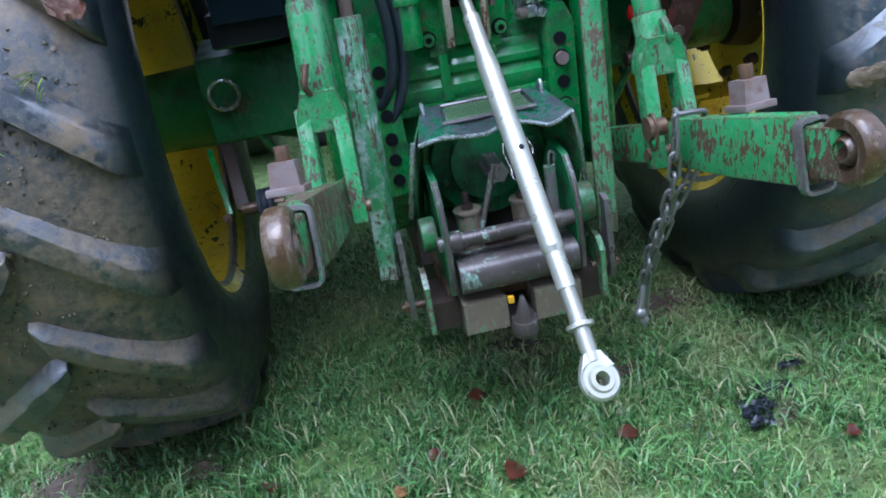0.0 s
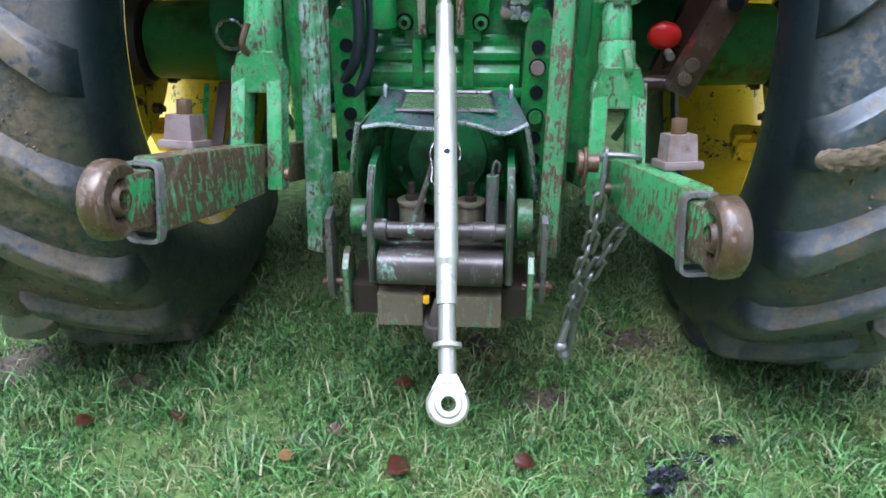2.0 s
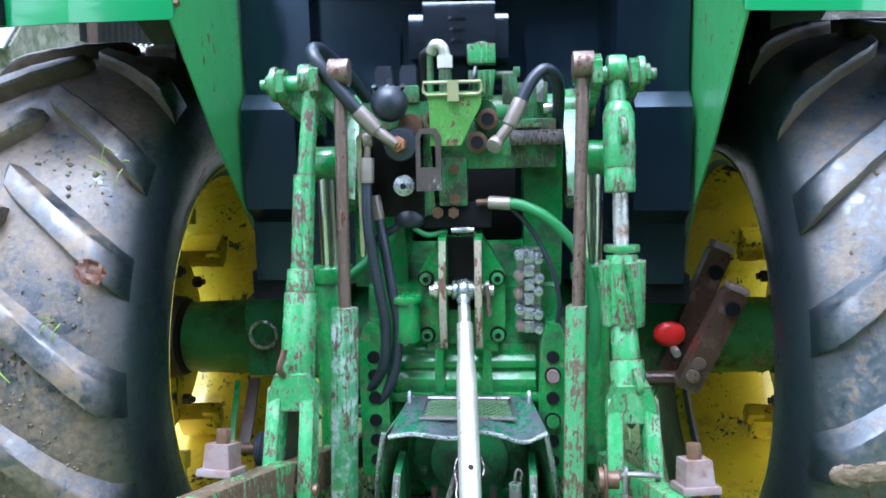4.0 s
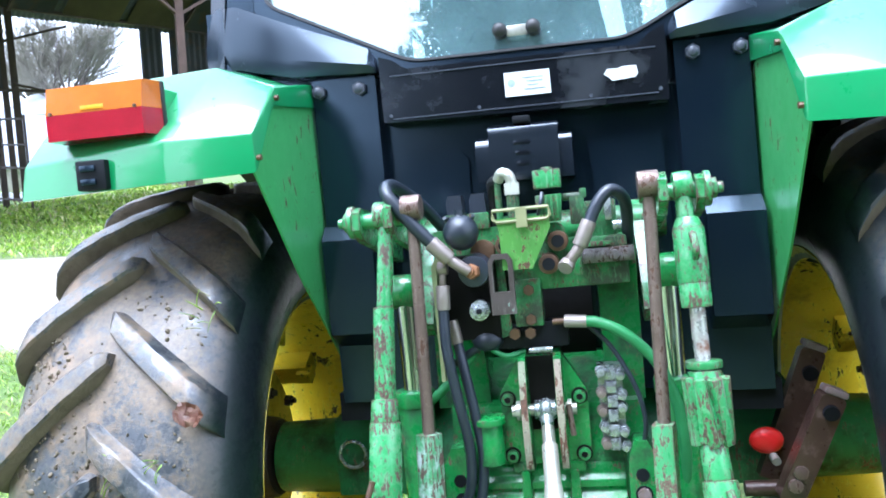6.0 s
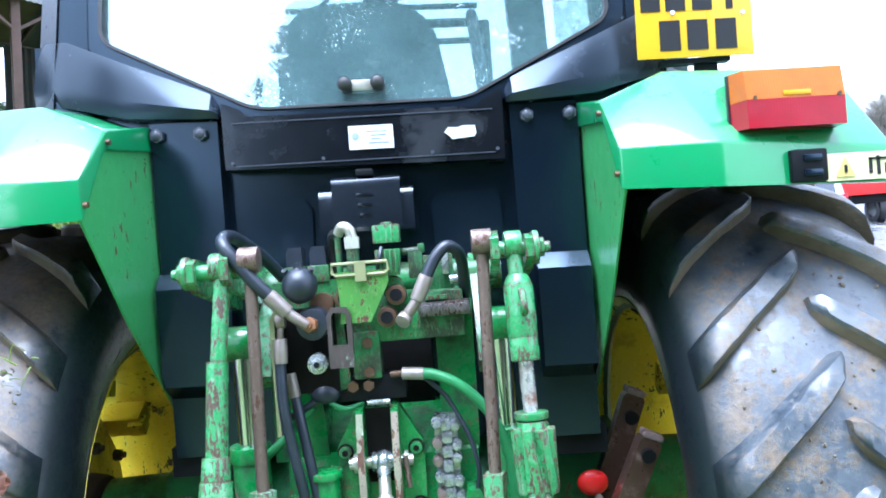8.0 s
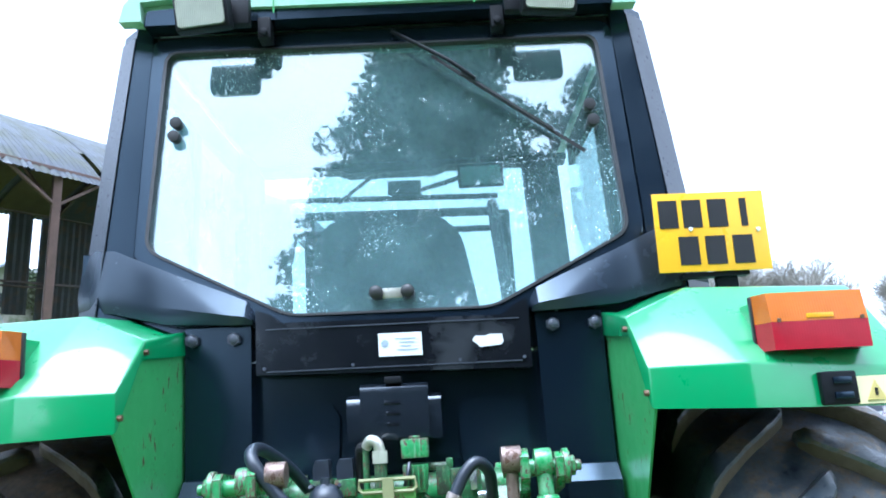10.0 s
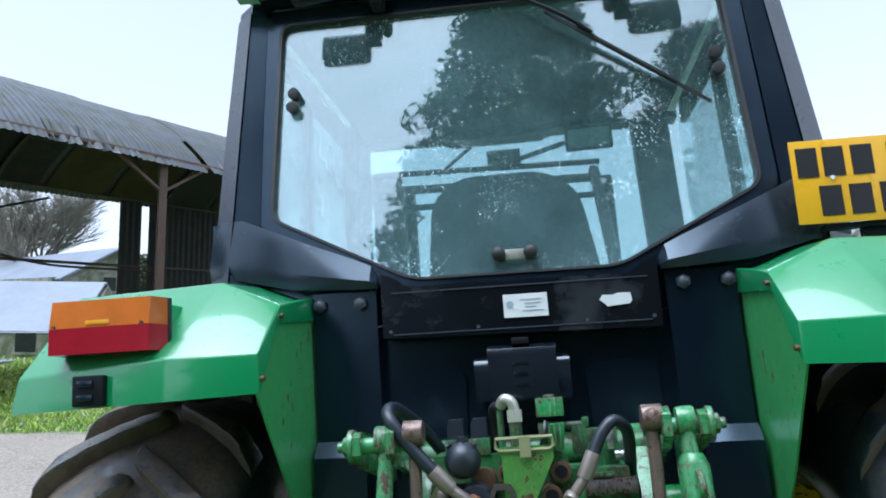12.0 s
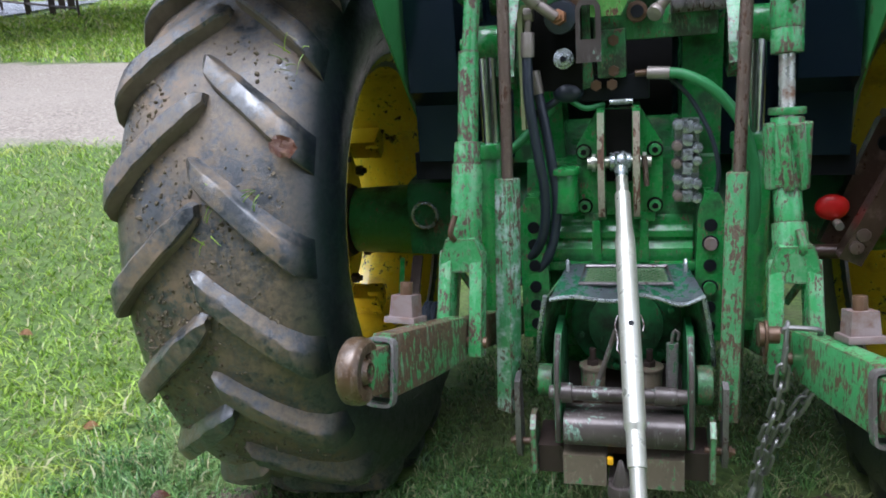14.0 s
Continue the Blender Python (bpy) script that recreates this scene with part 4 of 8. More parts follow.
# lower links
def lower_link(s, eye_z, lift_z):
    e = Vector((-0.388 if s < 0 else 0.396, -1.095, eye_z))
    m = Vector((-0.327 if s < 0 else 0.338, -0.73, lift_z))
    p = Vector((s * 0.25, -0.02, 0.50))
    d = (m - e).normalized()
    side = d.cross(Vector((0, 0, 1))).normalized()
    up = side.cross(d)
    r = Matrix((side, d, up)).transposed()
    body0, body1 = e + d * 0.078 - up * 0.002, m + d * 0.03 - up * 0.002
    bm = B()
    mid = (body0 + body1) / 2
    box(bm, mid, (0.04, (body1 - body0).length, 0.09), r)
    bmesh.ops.subdivide_edges(bm, edges=bm.edges[:], cuts=1)
    for v in bm.verts:  # deeper at its rear end
        f = (body1 - v.co).dot(d) / (body1 - body0).length
        v.co += up * ((-0.012 if (v.co - mid).dot(up) < -0.01 else 0.006 if (v.co - mid).dot(up) > 0.01 else 0) * min(1.0, 1.6 * f))
    paint = m_arm if s < 0 else m_arm_green
    link = part("lower_link", bm, paint, tractor, "heavy lower link arm, green paint worn to brown rust", bevel=0.006)
    d2 = (p - m).normalized()
    r2 = Matrix((d2.cross(Vector((0, 0, 1))).normalized(), d2, d2.cross(Vector((0, 0, 1))).normalized().cross(d2))).transposed()
    bm = box(B(), (m + p) / 2, (0.034, (p - m).length, 0.078), r2)
    part("link_front", bm, paint, link, bevel=0.006)
    # ball end
    arm_side, arm_d, arm_up = side, d, up
    side, d, up = Vector((1, 0.06 * s, 0)).normalized(), Vector((-0.06 * s, 1, 0)).normalized(), Vector((0, 0, 1))
    bm = B()
    seg = 28
    prof = [(-0.018, 0.030), (-0.0185, 0.046), (-0.014, 0.0515), (-0.007, 0.0535), (0.007, 0.0535), (0.014, 0.0515), (0.0185, 0.046), (0.018, 0.030), (0.012, 0.0262), (-0.012, 0.0262)]
    rings = [[bm.verts.new(e + side * o + rad * (d * math.cos(a) + up * math.sin(a))) for a in (2 * math.pi * k / seg for k in range(seg))] for o, rad in prof]
    for i in range(len(prof)):
        j = (i + 1) % len(prof)
        for k in range(seg):
            bm.faces.new((rings[i][k], rings[i][(k + 1) % seg], rings[j][(k + 1) % seg], rings[j][k]))
    part("ball_end", bm, m_wet, link, "wet brown forged steel ball end")
    bm = B()
    seg = 24
    prof = [(-0.021, 0.0142), (-0.021, 0.0165), (-0.012, 0.0228), (0, 0.0262), (0.012, 0.0228), (0.021, 0.0165), (0.021, 0.0142)]
    rings = [[bm.verts.new(e + side * o + rad * (d * math.cos(a) + up * math.sin(a))) for a in (2 * math.pi * k / seg for k in range(seg))] for o, rad in prof]
    for i in range(len(prof)):
        for k in range(seg):
            j = (i + 1) % len(prof)
            bm.faces.new((rings[i][k], rings[i][(k + 1) % seg], rings[j][(k + 1) % seg], rings[j][k]))
    part("ball", bm, m_wet, link)
    side, d, up = arm_side, arm_d, arm_up
    bm = box(B(), e + d * 0.055 - up * 0.006, (0.036, 0.09, 0.078), r)
    part("ball_shank", bm, m_arm, link, bevel=0.006)
    # sleeve round the shank
    bm = B()
    o = rounded([(-0.028, -0.06), (0.028, -0.06), (0.028, 0.056), (-0.028, 0.056)], 0.016, 3)
    i_ = rounded([(-0.0225, -0.054), (0.0225, -0.054), (0.0225, 0.05), (-0.0225, 0.05)], 0.01, 3)
    c0 = e + d * 0.074 - up * 0.012
    ring_frame(bm, o, i_, -0.008, 0.008, lambda u, q: c0 + side * u[0] + up * u[1] + d * q)
    part("end_sleeve", bm, m_sleeve, link, "worn grey steel sleeve")
    # block and bolt on top
    base = Vector((-0.387, -0.84, 0.777)) if s < 0 else Vector((0.391, -0.84, 0.757))
    bm = box(B(), base + up * 0.006, (0.062, 0.058, 0.012), r)
    part("block_base", bm, m_primer, link, bevel=0.002)
    bm = prism(B(), [(-0.024, 0), (0.024, 0), (0.021, 0.04), (-0.021, 0.04)], -0.021, 0.021, "y")
    for v in bm.verts:
        v.co = base + up * 0.012 + r @ v.co
    part("stabiliser_block", bm, m_primer, link, "worn pinkish steel block", bevel=0.003)
    bm = cyl(B(), base + up * 0.05, base + up * 0.076, 0.0125, seg=8)
    part("block_bolt", bm, m_rust, link, bevel=0.002)
    return link


lower_link(-1, 0.790, 0.701)
lower_link(1, 0.757, 0.684)
# small pin with clip on the right link
bm = cyl(B(), (0.255, -0.735, 0.725), (0.285, -0.735, 0.725), 0.016)
cyl(bm, (0.25, -0.735, 0.725), (0.258, -0.735, 0.725), 0.022)
pipe(bm, [(0.262, -0.735 - 0.02 * math.cos(a), 0.725 - 0.008 + 0.034 * math.sin(a)) for a in (2 * math.pi * k / 16 for k in range(16))], 0.003, 6, closed=True, smooth=False)
part("link_pin", bm, m_rust, tractor, "brown rusty pin with wire clip")

# sway stabiliser beside the left link
bm = B()
a, b = Vector((-0.615, -0.12, 0.70)), Vector((-0.578, -0.30, 0.585))
box(bm, (a + b) / 2, (0.014, 0.01, (a - b).length), frame_along(a - b))
sway = part("sway_stabiliser", bm, m_clean, tractor, "thin green stabiliser bar with a rusty end", bevel=0.002)
a, b = Vector((-0.575, -0.10, 0.70)), Vector((-0.545, -0.30, 0.59))
part("stabiliser_plate", box(B(), (a + b) / 2, (0.03, 0.012, (a - b).length), frame_along(a - b)), m_hub, sway, "brown rusty plate", bevel=0.003)
part("stabiliser_bolt", hexnut(B(), (-0.583, -0.312, 0.582), (0, -1, 0.3), 0.011, 0.02, 0.007), m_rust, sway)
for k in range(3):
    ring = [(-0.503 + 0.012 * k, -0.30 + 0.034 * math.cos(q), 0.59 + 0.034 * math.sin(q)) for q in (2 * math.pi * i / 20 for i in range(20))]
    part("rubber_ring", pipe(B(), ring, 0.0075, 8, closed=True, smooth=False), m_hose, sway, "dark blue rubber ring")
part("stabiliser_pin", cyl(B(), (-0.55, -0.30, 0.59), (-0.45, -0.30, 0.59), 0.014), m_rust, sway)

# drawbar hitch frame
hitch = part("hitch_frame", box(B(), (0.005, -0.47, 0.40), (0.30, 0.22, 0.05)), m_rust, tractor, "worn green and brown pick-up hitch frame", bevel=0.008)
for s in (-1, 1):
    bm = prism(B(), [(-0.63, 0.425), (-0.63, 0.56), (-0.605, 0.62), (-0.57, 0.655), (-0.48, 0.665), (-0.42, 0.60), (-0.42, 0.42)], s * 0.137 - 0.007 + 0.006, s * 0.137 + 0.007 + 0.006, "x")
    part("hitch_cheek", bm, m_cast, hitch, "dark green cheek plate with bare edge", bevel=0.003)
    bm = pipe(B(), [(s * 0.137 + 0.006, -0.632, 0.43), (s * 0.137 + 0.006, -0.632, 0.56), (s * 0.137 + 0.006, -0.607, 0.62), (s * 0.137 + 0.006, -0.575, 0.653)], 0.0058, 8, 4)
    part("cheek_rim", bm, m_roller, hitch, "bare scraped steel edge")
    bm = prism(B(), [(-0.62, 0.34), (-0.625, 0.45), (-0.60, 0.475), (-0.57, 0.475), (-0.54, 0.44), (-0.54, 0.33)], s * 0.188 - 0.006, s * 0.188 + 0.006, "x")
    part("hitch_ear", bm, m_bar, hitch, bevel=0.003)
    bm = cyl(B(), (s * 0.15 + 0.006, -0.57, 0.545), (s * 0.182 + 0.006, -0.57, 0.545), 0.042 if s > 0 else 0.036, seg=28)
    part("hitch_boss", bm, m_hyd, hitch, bevel=0.004)
    bm = cyl(B(), (s * 0.062, -0.50, 0.42), (s * 0.062, -0.50, 0.548), 0.024, 0.028)
    cyl(bm, (s * 0.062, -0.50, 0.548), (s * 0.062, -0.50, 0.556), 0.031)
    seat_ = part("bolt_seat", bm, m_guide, hitch, bevel=0.002)
    part("seat_bolt", hexnut(B(), (s * 0.062, -0.50, 0.554), (0, 0, 1), 0.014, 0.014, 0.026), m_hub, seat_, bevel=0.001)
bm = B()
prism(bm, rounded([(-0.655, 0.425), (-0.655, 0.493), (-0.55, 0.493), (-0.55, 0.42)], 0.032, 5), -0.118, 0.13, "x")
part("hitch_roller", bm, m_roller, hitch, "scraped grey steel cross bar", bevel=0.006)
bm = cyl(B(), (-0.15, -0.61, 0.534), (0.14, -0.61, 0.534), 0.016)
cyl(bm, (-0.135, -0.61, 0.534), (-0.1, -0.61, 0.534), 0.022)
cyl(bm, (0.07, -0.61, 0.534), (0.115, -0.61, 0.534), 0.0205)
part("hitch_pin", bm, m_roller, hitch, bevel=0.003)
for x0, x1 in ((-0.122, -0.03), (0.03, 0.13)):
    bm = prism(B(), [(-0.64, 0.332), (-0.64, 0.402), (-0.50, 0.402), (-0.50, 0.325), (-0.61, 0.325)], x0, x1, "x")
    part("drawbar_guide", bm, m_guide, hitch, "brown worn steel block", bevel=0.014)
for x0, x1 in ((-0.18, -0.124), (0.132, 0.182)):
    bm = prism(B(), [(-0.60, 0.335), (-0.60, 0.40), (-0.50, 0.41), (-0.50, 0.325)], x0, x1, "x")
    part("guide_end", bm, m_hub, hitch, bevel=0.006)
bm = B()
prism(bm, [(-0.026, 0.315), (-0.026, 0.35), (0.028, 0.35), (0.028, 0.315)], -0.645, -0.3, "y")
cyl(bm, (0.0, -0.648, 0.308), (0.0, -0.648, 0.318), 0.022, 0.029, seg=24)
cyl(bm, (0.0, -0.648, 0.318), (0.0, -0.648, 0.345), 0.029, 0.027, seg=24)
cyl(bm, (0.0, -0.648, 0.345), (0.0, -0.648, 0.402), 0.019, 0.004, seg=24)
part("drawbar", bm, m_roller, hitch, "worn steel drawbar tip with pointed peg", bevel=0.002)
bm = box(B(), (-0.022, -0.642, 0.395), (0.013, 0.012, 0.016))
part("yellow_tag", bm, m_plate, hitch, "small orange tag", bevel=0.003)
turns = [(0.107 + 0.0105 * math.cos(a), -0.574 + 0.0105 * math.sin(a), 0.535 + 0.105 * a / (44 * math.pi)) for a in (math.pi / 5 * k for k in range(221))]
spring = part("coil_spring", pipe(B(), turns, 0.0026, 6, smooth=False), m_sleeve, hitch, "worn grey steel coil spring")
part("spring_hook", pipe(B(), [(0.107, -0.574, 0.63), (0.107, -0.574, 0.655), (0.112, -0.574, 0.668), (0.12, -0.572, 0.66), (0.118, -0.57, 0.645)], 0.003, 6, 4), m_sleeve, spring)
part("spring_foot", pipe(B(), [(0.107, -0.574, 0.545), (0.107, -0.574, 0.525), (0.1, -0.576, 0.515), (0.095, -0.576, 0.525)], 0.003, 6, 4), m_sleeve, spring)
bm = cyl(B(), (-0.05, -0.585, 0.54), (-0.008, -0.585, 0.67), 0.0055)
part("release_rod", bm, m_roller, hitch)

# shaft shield: bent sheet with a mesh window
bm = B()
cols, rows_ = 14, 5
grid = []
for i in range(cols + 1):
    u = -1 + 2 * i / cols
    line = []
    for j in range(rows_ + 1):
        v = j / rows_
        x = 0.012 + u * (0.13 + 0.03 * v)
        y = -0.43 - 0.13 * v
        z = 0.772 - 0.037 * v - 0.012 * u * u * v + (0.008 * math.sin(u * 7) * v) + (0.012 * v if abs(u) > 0.95 else 0)
        line.append((Vector((x, y, z))))
    grid.append(line)
vs = [[bm.verts.new(p) for p in line] for line in grid]
for i in range(cols):
    for j in range(rows_):
        if 3 <= i <= 10 and 1 <= j <= 2:
            continue
        bm.faces.new((vs[i][j], vs[i + 1][j], vs[i + 1][j + 1], vs[i][j + 1]))
bmesh.ops.solidify(bm, geom=bm.faces[:], thickness=0.004)
shield = part("shaft_shield", bm, surf("scraped_pale_green_sheet", (0.16, 0.19, 0.2), (0.25, 0.28, 0.32), rough=0.3, grain=50, bump=0.12, metal=0.5, chip=((0.05, 0.3, 0.14), 0.42, 22)), tractor,
              "dented green shaft shield with bare metal edge and mesh window")


def on_shield(u, v, lift=0.0):
    """A place on the shield's top: u across, v from front to rear."""
    return (0.012 + u * (0.13 + 0.03 * v), -0.43 - 0.13 * v, 0.774 - 0.037 * v + lift)


bm = B()
for k in range(11):
    u = -0.55 + k * 0.11
    for sgn in (0, 1):
        line = [on_shield(u + 0.055 * (1 if (q + sgn) % 2 else -1), 0.17 + 0.075 * q) for q in range(7)]
        pipe(bm, line, 0.0019, 5, smooth=False)
part("wire_mesh", bm, surf("olive_green_mesh", (0.16, 0.24, 0.12), (0.09, 0.2, 0.08), rough=0.45, grain=60, bump=0.05), shield, "pale olive diamond mesh")
frame_line = [on_shield(-0.66, 0.14, 0.002), on_shield(0.66, 0.14, 0.002), on_shield(0.66, 0.66, 0.002), on_shield(-0.66, 0.66, 0.002)]
part("mesh_frame", pipe(B(), frame_line, 0.0045, 6, closed=True, smooth=False), m_steel, shield, "bare metal mesh frame")
part("shield_lip", pipe(B(), [tuple(grid[i][-1] + Vector((0, -0.001, -0.001))) for i in range(0, cols + 1, 2)], 0.005, 8, 4), m_dull, shield, "bare metal lip")
for s in (-1, 1):
    bm = B()
    x0 = 0.006
    prism(bm, [(-0.40, 0.768), (-0.56, 0.732), (-0.545, 0.62), (-0.50, 0.55), (-0.42, 0.53)], 0, 0.004, "x")
    for v in bm.verts:
        f = (0.79 - v.co.z) / 0.24
        v.co.x += x0 + s * (0.155 + 0.036 * f - 0.26 * (v.co.y + 0.56))
    part("shield_side", bm, m_hyd, shield)
    bm = pipe(B(), [(x0 + s * 0.163, -0.563, 0.738), (x0 + s * 0.178, -0.553, 0.66), (x0 + s * 0.19, -0.52, 0.57)], 0.0055, 6)
    part("shield_edge", bm, m_dull, shield)
for s in (-1, 1):
    bm = pipe(B(), [(0.012 + s * 0.125, -0.425, 0.76), (0.012 + s * 0.128, -0.45, 0.785), (0.012 + s * 0.128, -0.46, 0.755), (0.012 + s * 0.132, -0.452, 0.742)], 0.0045, 8)
    part("shield_hook", bm, m_dull, shield)

# top-link bracket
bm = prism(B(), [(-0.092, 0.92), (-0.07, 0.885), (0.07, 0.885), (0.092, 0.92), (0.092, 1.04), (0.045, 1.12), (-0.045, 1.12), (-0.092, 1.04)], -0.42, -0.39, "y")
bracket = part("top_link_bracket", bm, m_clean, tractor, "green cast top link bracket with bolts", bevel=0.004)
# near-black sheet painted in for the shade between the cheeks
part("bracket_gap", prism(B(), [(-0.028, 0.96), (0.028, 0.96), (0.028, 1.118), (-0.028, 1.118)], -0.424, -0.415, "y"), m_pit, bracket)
for s in (-1, 1):
    part("bracket_foot", box(B(), (s * 0.06, -0.412, 0.879), (0.034, 0.026, 0.022)), m_clean, bracket, bevel=0.003)
for s in (-1, 1):
    bm = prism(B(), [(-0.40, 0.875), (-0.455, 0.88), (-0.475, 0.93), (-0.478, 1.03), (-0.455, 1.12), (-0.40, 1.13)], s * 0.037 - 0.008, s * 0.037 + 0.008, "x")
    part("bracket_cheek", bm, m_clean, bracket, bevel=0.003)
    bm = prism(B(), [(-0.472, 0.89), (-0.482, 0.93), (-0.485, 1.03), (-0.46, 1.115), (-0.452, 1.112), (-0.472, 1.03), (-0.47, 0.93), (-0.46, 0.89)], s * 0.037 - 0.007, s * 0.037 + 0.007, "x")
    part("cheek_edge", bm, surf("pale_worn_edge", (0.24, 0.27, 0.17), (0.26, 0.19, 0.15), rough=0.5, grain=50, bump=0.05, chip=(RUST, 0.4, 40)), bracket)
    for z in (0.905, 1.028):
        part("bolt_recess", cyl(B(), (s * 0.076, -0.418, z), (s * 0.076, -0.4225, z), 0.0175), m_pit, bracket)
        bm = cyl(B(), (s * 0.076, -0.42, z), (s * 0.076, -0.434, z), 0.0132)
        bolt_ = part("bracket_bolt", bm, m_hyd, bracket, bevel=0.002)
        part("bolt_socket", cyl(B(), (s * 0.076, -0.432, z), (s * 0.076, -0.4348, z), 0.0072, seg=6), m_pit, bolt_)
bm = cyl(B(), (-0.068, -0.427, 1.003), (0.068, -0.427, 1.003), 0.0125)
cyl(bm, (0.05, -0.427, 1.003), (0.058, -0.427, 1.003), 0.02)
cyl(bm, (-0.058, -0.427, 1.003), (-0.05, -0.427, 1.003), 0.02)
part("bracket_pin", bm, m_zinc, bracket, "bright steel pin")
bm = cyl(B(), (0.053, -0.46, 1.02), (0.058, -0.46, 0.955), 0.006)
part("pin_clip", bm, m_rustrod, bracket)
bm = cyl(B(), (-0.018, -0.45, 1.135), (0.03, -0.45, 1.135), 0.006)
part("bracket_tie", bm, m_dull, bracket)

# top link
T0, T1 = Vector((0.004, -0.427, 1.003)), Vector((0.042, -0.983, 0.396))
TD = (T1 - T0).normalized()


def tl(f):
    return T0.lerp(T1, f)


bm = cyl(B(), tl(0.238), tl(0.705), 0.0205, seg=28)
top_link = part("top_link", bm, m_zinc, tractor, "pale zinc-plated telescopic top link")
part("tube_taper", cyl(B(), tl(0.195), tl(0.238), 0.0165, 0.0205, seg=28), m_zinc, top_link)
part("upper_tube", cyl(B(), tl(0.10), tl(0.195), 0.0165, seg=28), m_zinc, top_link)
part("tube_collar", cyl(B(), tl(0.705), tl(0.72), 0.0215, 0.0175, seg=28), m_zinc, top_link)
part("lower_tube", cyl(B(), tl(0.72), tl(0.80), 0.0175, seg=28), m_zinc, top_link)
bm = cyl(B(), tl(0.80), tl(0.96), 0.0128, seg=20)
for k in range(29):
    f = 0.803 + k * 0.0047
    cyl(bm, tl(f), tl(f + 0.0026), 0.0148, seg=20)
part("link_thread", bm, m_zinc, top_link)
bm = cyl(B(), tl(0.03), tl(0.11), 0.0115, seg=20)
for k in range(12):
    f = 0.05 + k * 0.0047
    cyl(bm, tl(f), tl(f + 0.0026), 0.0132, seg=20)
part("link_thread", bm, m_zinc, top_link)
bm = cyl(B(), tl(0.878), tl(0.888), 0.0245, seg=24)
part("lock_nut", bm, m_zinc, top_link, bevel=0.002)
side = Vector((1, 0, 0)) - TD * TD.x
side.normalize()
nrm = TD.cross(side)


def eye_piece(c, ax, ro, ri, w, d):
    bm = B()
    u, v = d, ax.cross(d)
    seg = 32
    rings = [[bm.verts.new(c + ax * o + r * (u * math.cos(a) + v * math.sin(a))) for a in (2 * math.pi * k / seg for k in range(seg))]
             for o, r in ((-w, ro - 0.004), (-w + 0.005, ro), (w - 0.005, ro), (w, ro - 0.004), (w, ri + 0.011), (w + 0.006, ri + 0.008), (w + 0.006, ri), (-w - 0.006, ri), (-w - 0.006, ri + 0.008), (-w, ri + 0.011))]
    n = len(rings)
    for i in range(n):
        for k in range(seg):
            bm.faces.new((rings[i][k], rings[i][(k + 1) % seg], rings[(i + 1) % n][(k + 1) % seg], rings[(i + 1) % n][k]))
    return bm


eye_ax = (nrm if nrm.y < 0 else -nrm)
eye_ax = (eye_ax * 0.93 + side * 0.12).normalized()
bm = eye_piece(T1, eye_ax, 0.035, 0.0125, 0.011, TD)
part("link_eye", bm, m_zinc, top_link, "pale steel ball eye")
bm = B()
a, b = tl(0.942), tl(0.978)
w0, w1 = 0.0142, 0.0295
q = [[bm.verts.new(p + side * sx * w + eye_ax * sy * 0.0095) for sx, sy in ((-1, -1), (1, -1), (1, 1), (-1, 1))] for p, w in ((a, w0), (b, w1))]
for k in range(4):
    bm.faces.new((q[0][k], q[0][(k + 1) % 4], q[1][(k + 1) % 4], q[1][k]))
bm.faces.new(q[0])
bm.faces.new(q[1][::-1])
part("eye_neck", bm, m_zinc, top_link, bevel=0.003)
bm = cyl(B(), (-0.02, -0.427, 1.003), (0.026, -0.427, 1.003), 0.021)
ball(bm, (0.004, -0.427, 1.003), 0.025)
cyl(bm, T0, tl(0.05), 0.018, 0.0125)
part("link_eye", bm, m_dull, top_link, bevel=0.002)
hole = tl(0.47)
out_ = (eye_ax - TD * eye_ax.dot(TD)).normalized()
bm = cyl(B(), hole + out_ * 0.016, hole + out_ * 0.0212, 0.0055)
part("tube_hole", bm, m_dark, top_link)
hp = tl(0.44)
bm = pipe(B(), [hp + side * 0.022 + nrm * 0.0, hp + side * 0.027 + TD * 0.02, hp + side * 0.024 + TD * 0.035], 0.0016, 6)
part("wire_clip", bm, m_steel, top_link)
bm = pipe(B(), [hp - side * 0.022, hp - side * 0.028 + TD * 0.02, hp - side * 0.024 + TD * 0.05, hp - side * 0.026 + TD * 0.07, hp - side * 0.02 + TD * 0.08], 0.0016, 6)
part("wire_clip", bm, m_steel, top_link)

# quick-coupler stack beside the bracket
m_ferr = surf("brown_stained_steel_knob", (0.3, 0.26, 0.23), (0.2, 0.15, 0.12), rough=0.35, metal=0.5, grain=60, bump=0.08)
bm = box(B(), (0.142, -0.40, 1.0), (0.05, 0.044, 0.178))
stack = part("coupler_block", bm, m_dull, tractor, "stack of dull silver hydraulic couplers")
for z in (1.074, 1.046, 1.016, 0.986, 0.954, 0.926):
    bm = B()
    box(bm, (0.142, -0.43, z), (0.022, 0.024, 0.026), rotm(0, 0, 4))
    part("coupler_body", bm, m_dull, stack, bevel=0.004)
for k, (dx, z) in enumerate(((-0.019, 1.078), (0.02, 1.07), (-0.02, 1.034), (0.021, 1.028), (0.02, 1.002), (-0.021, 0.996), (-0.019, 0.962), (0.02, 0.951), (-0.018, 0.926), (0.021, 0.92))):
    bm = cyl(B(), (0.142 + dx, -0.42, z), (0.142 + dx, -0.448, z), 0.0105, 0.0095, seg=16)
    cyl(bm, (0.142 + dx, -0.42, z), (0.142 + dx, -0.432, z), 0.0125, seg=8)
    part("coupler", bm, (m_dull, m_dull, m_ferr)[k % 3], stack, bevel=0.0025)

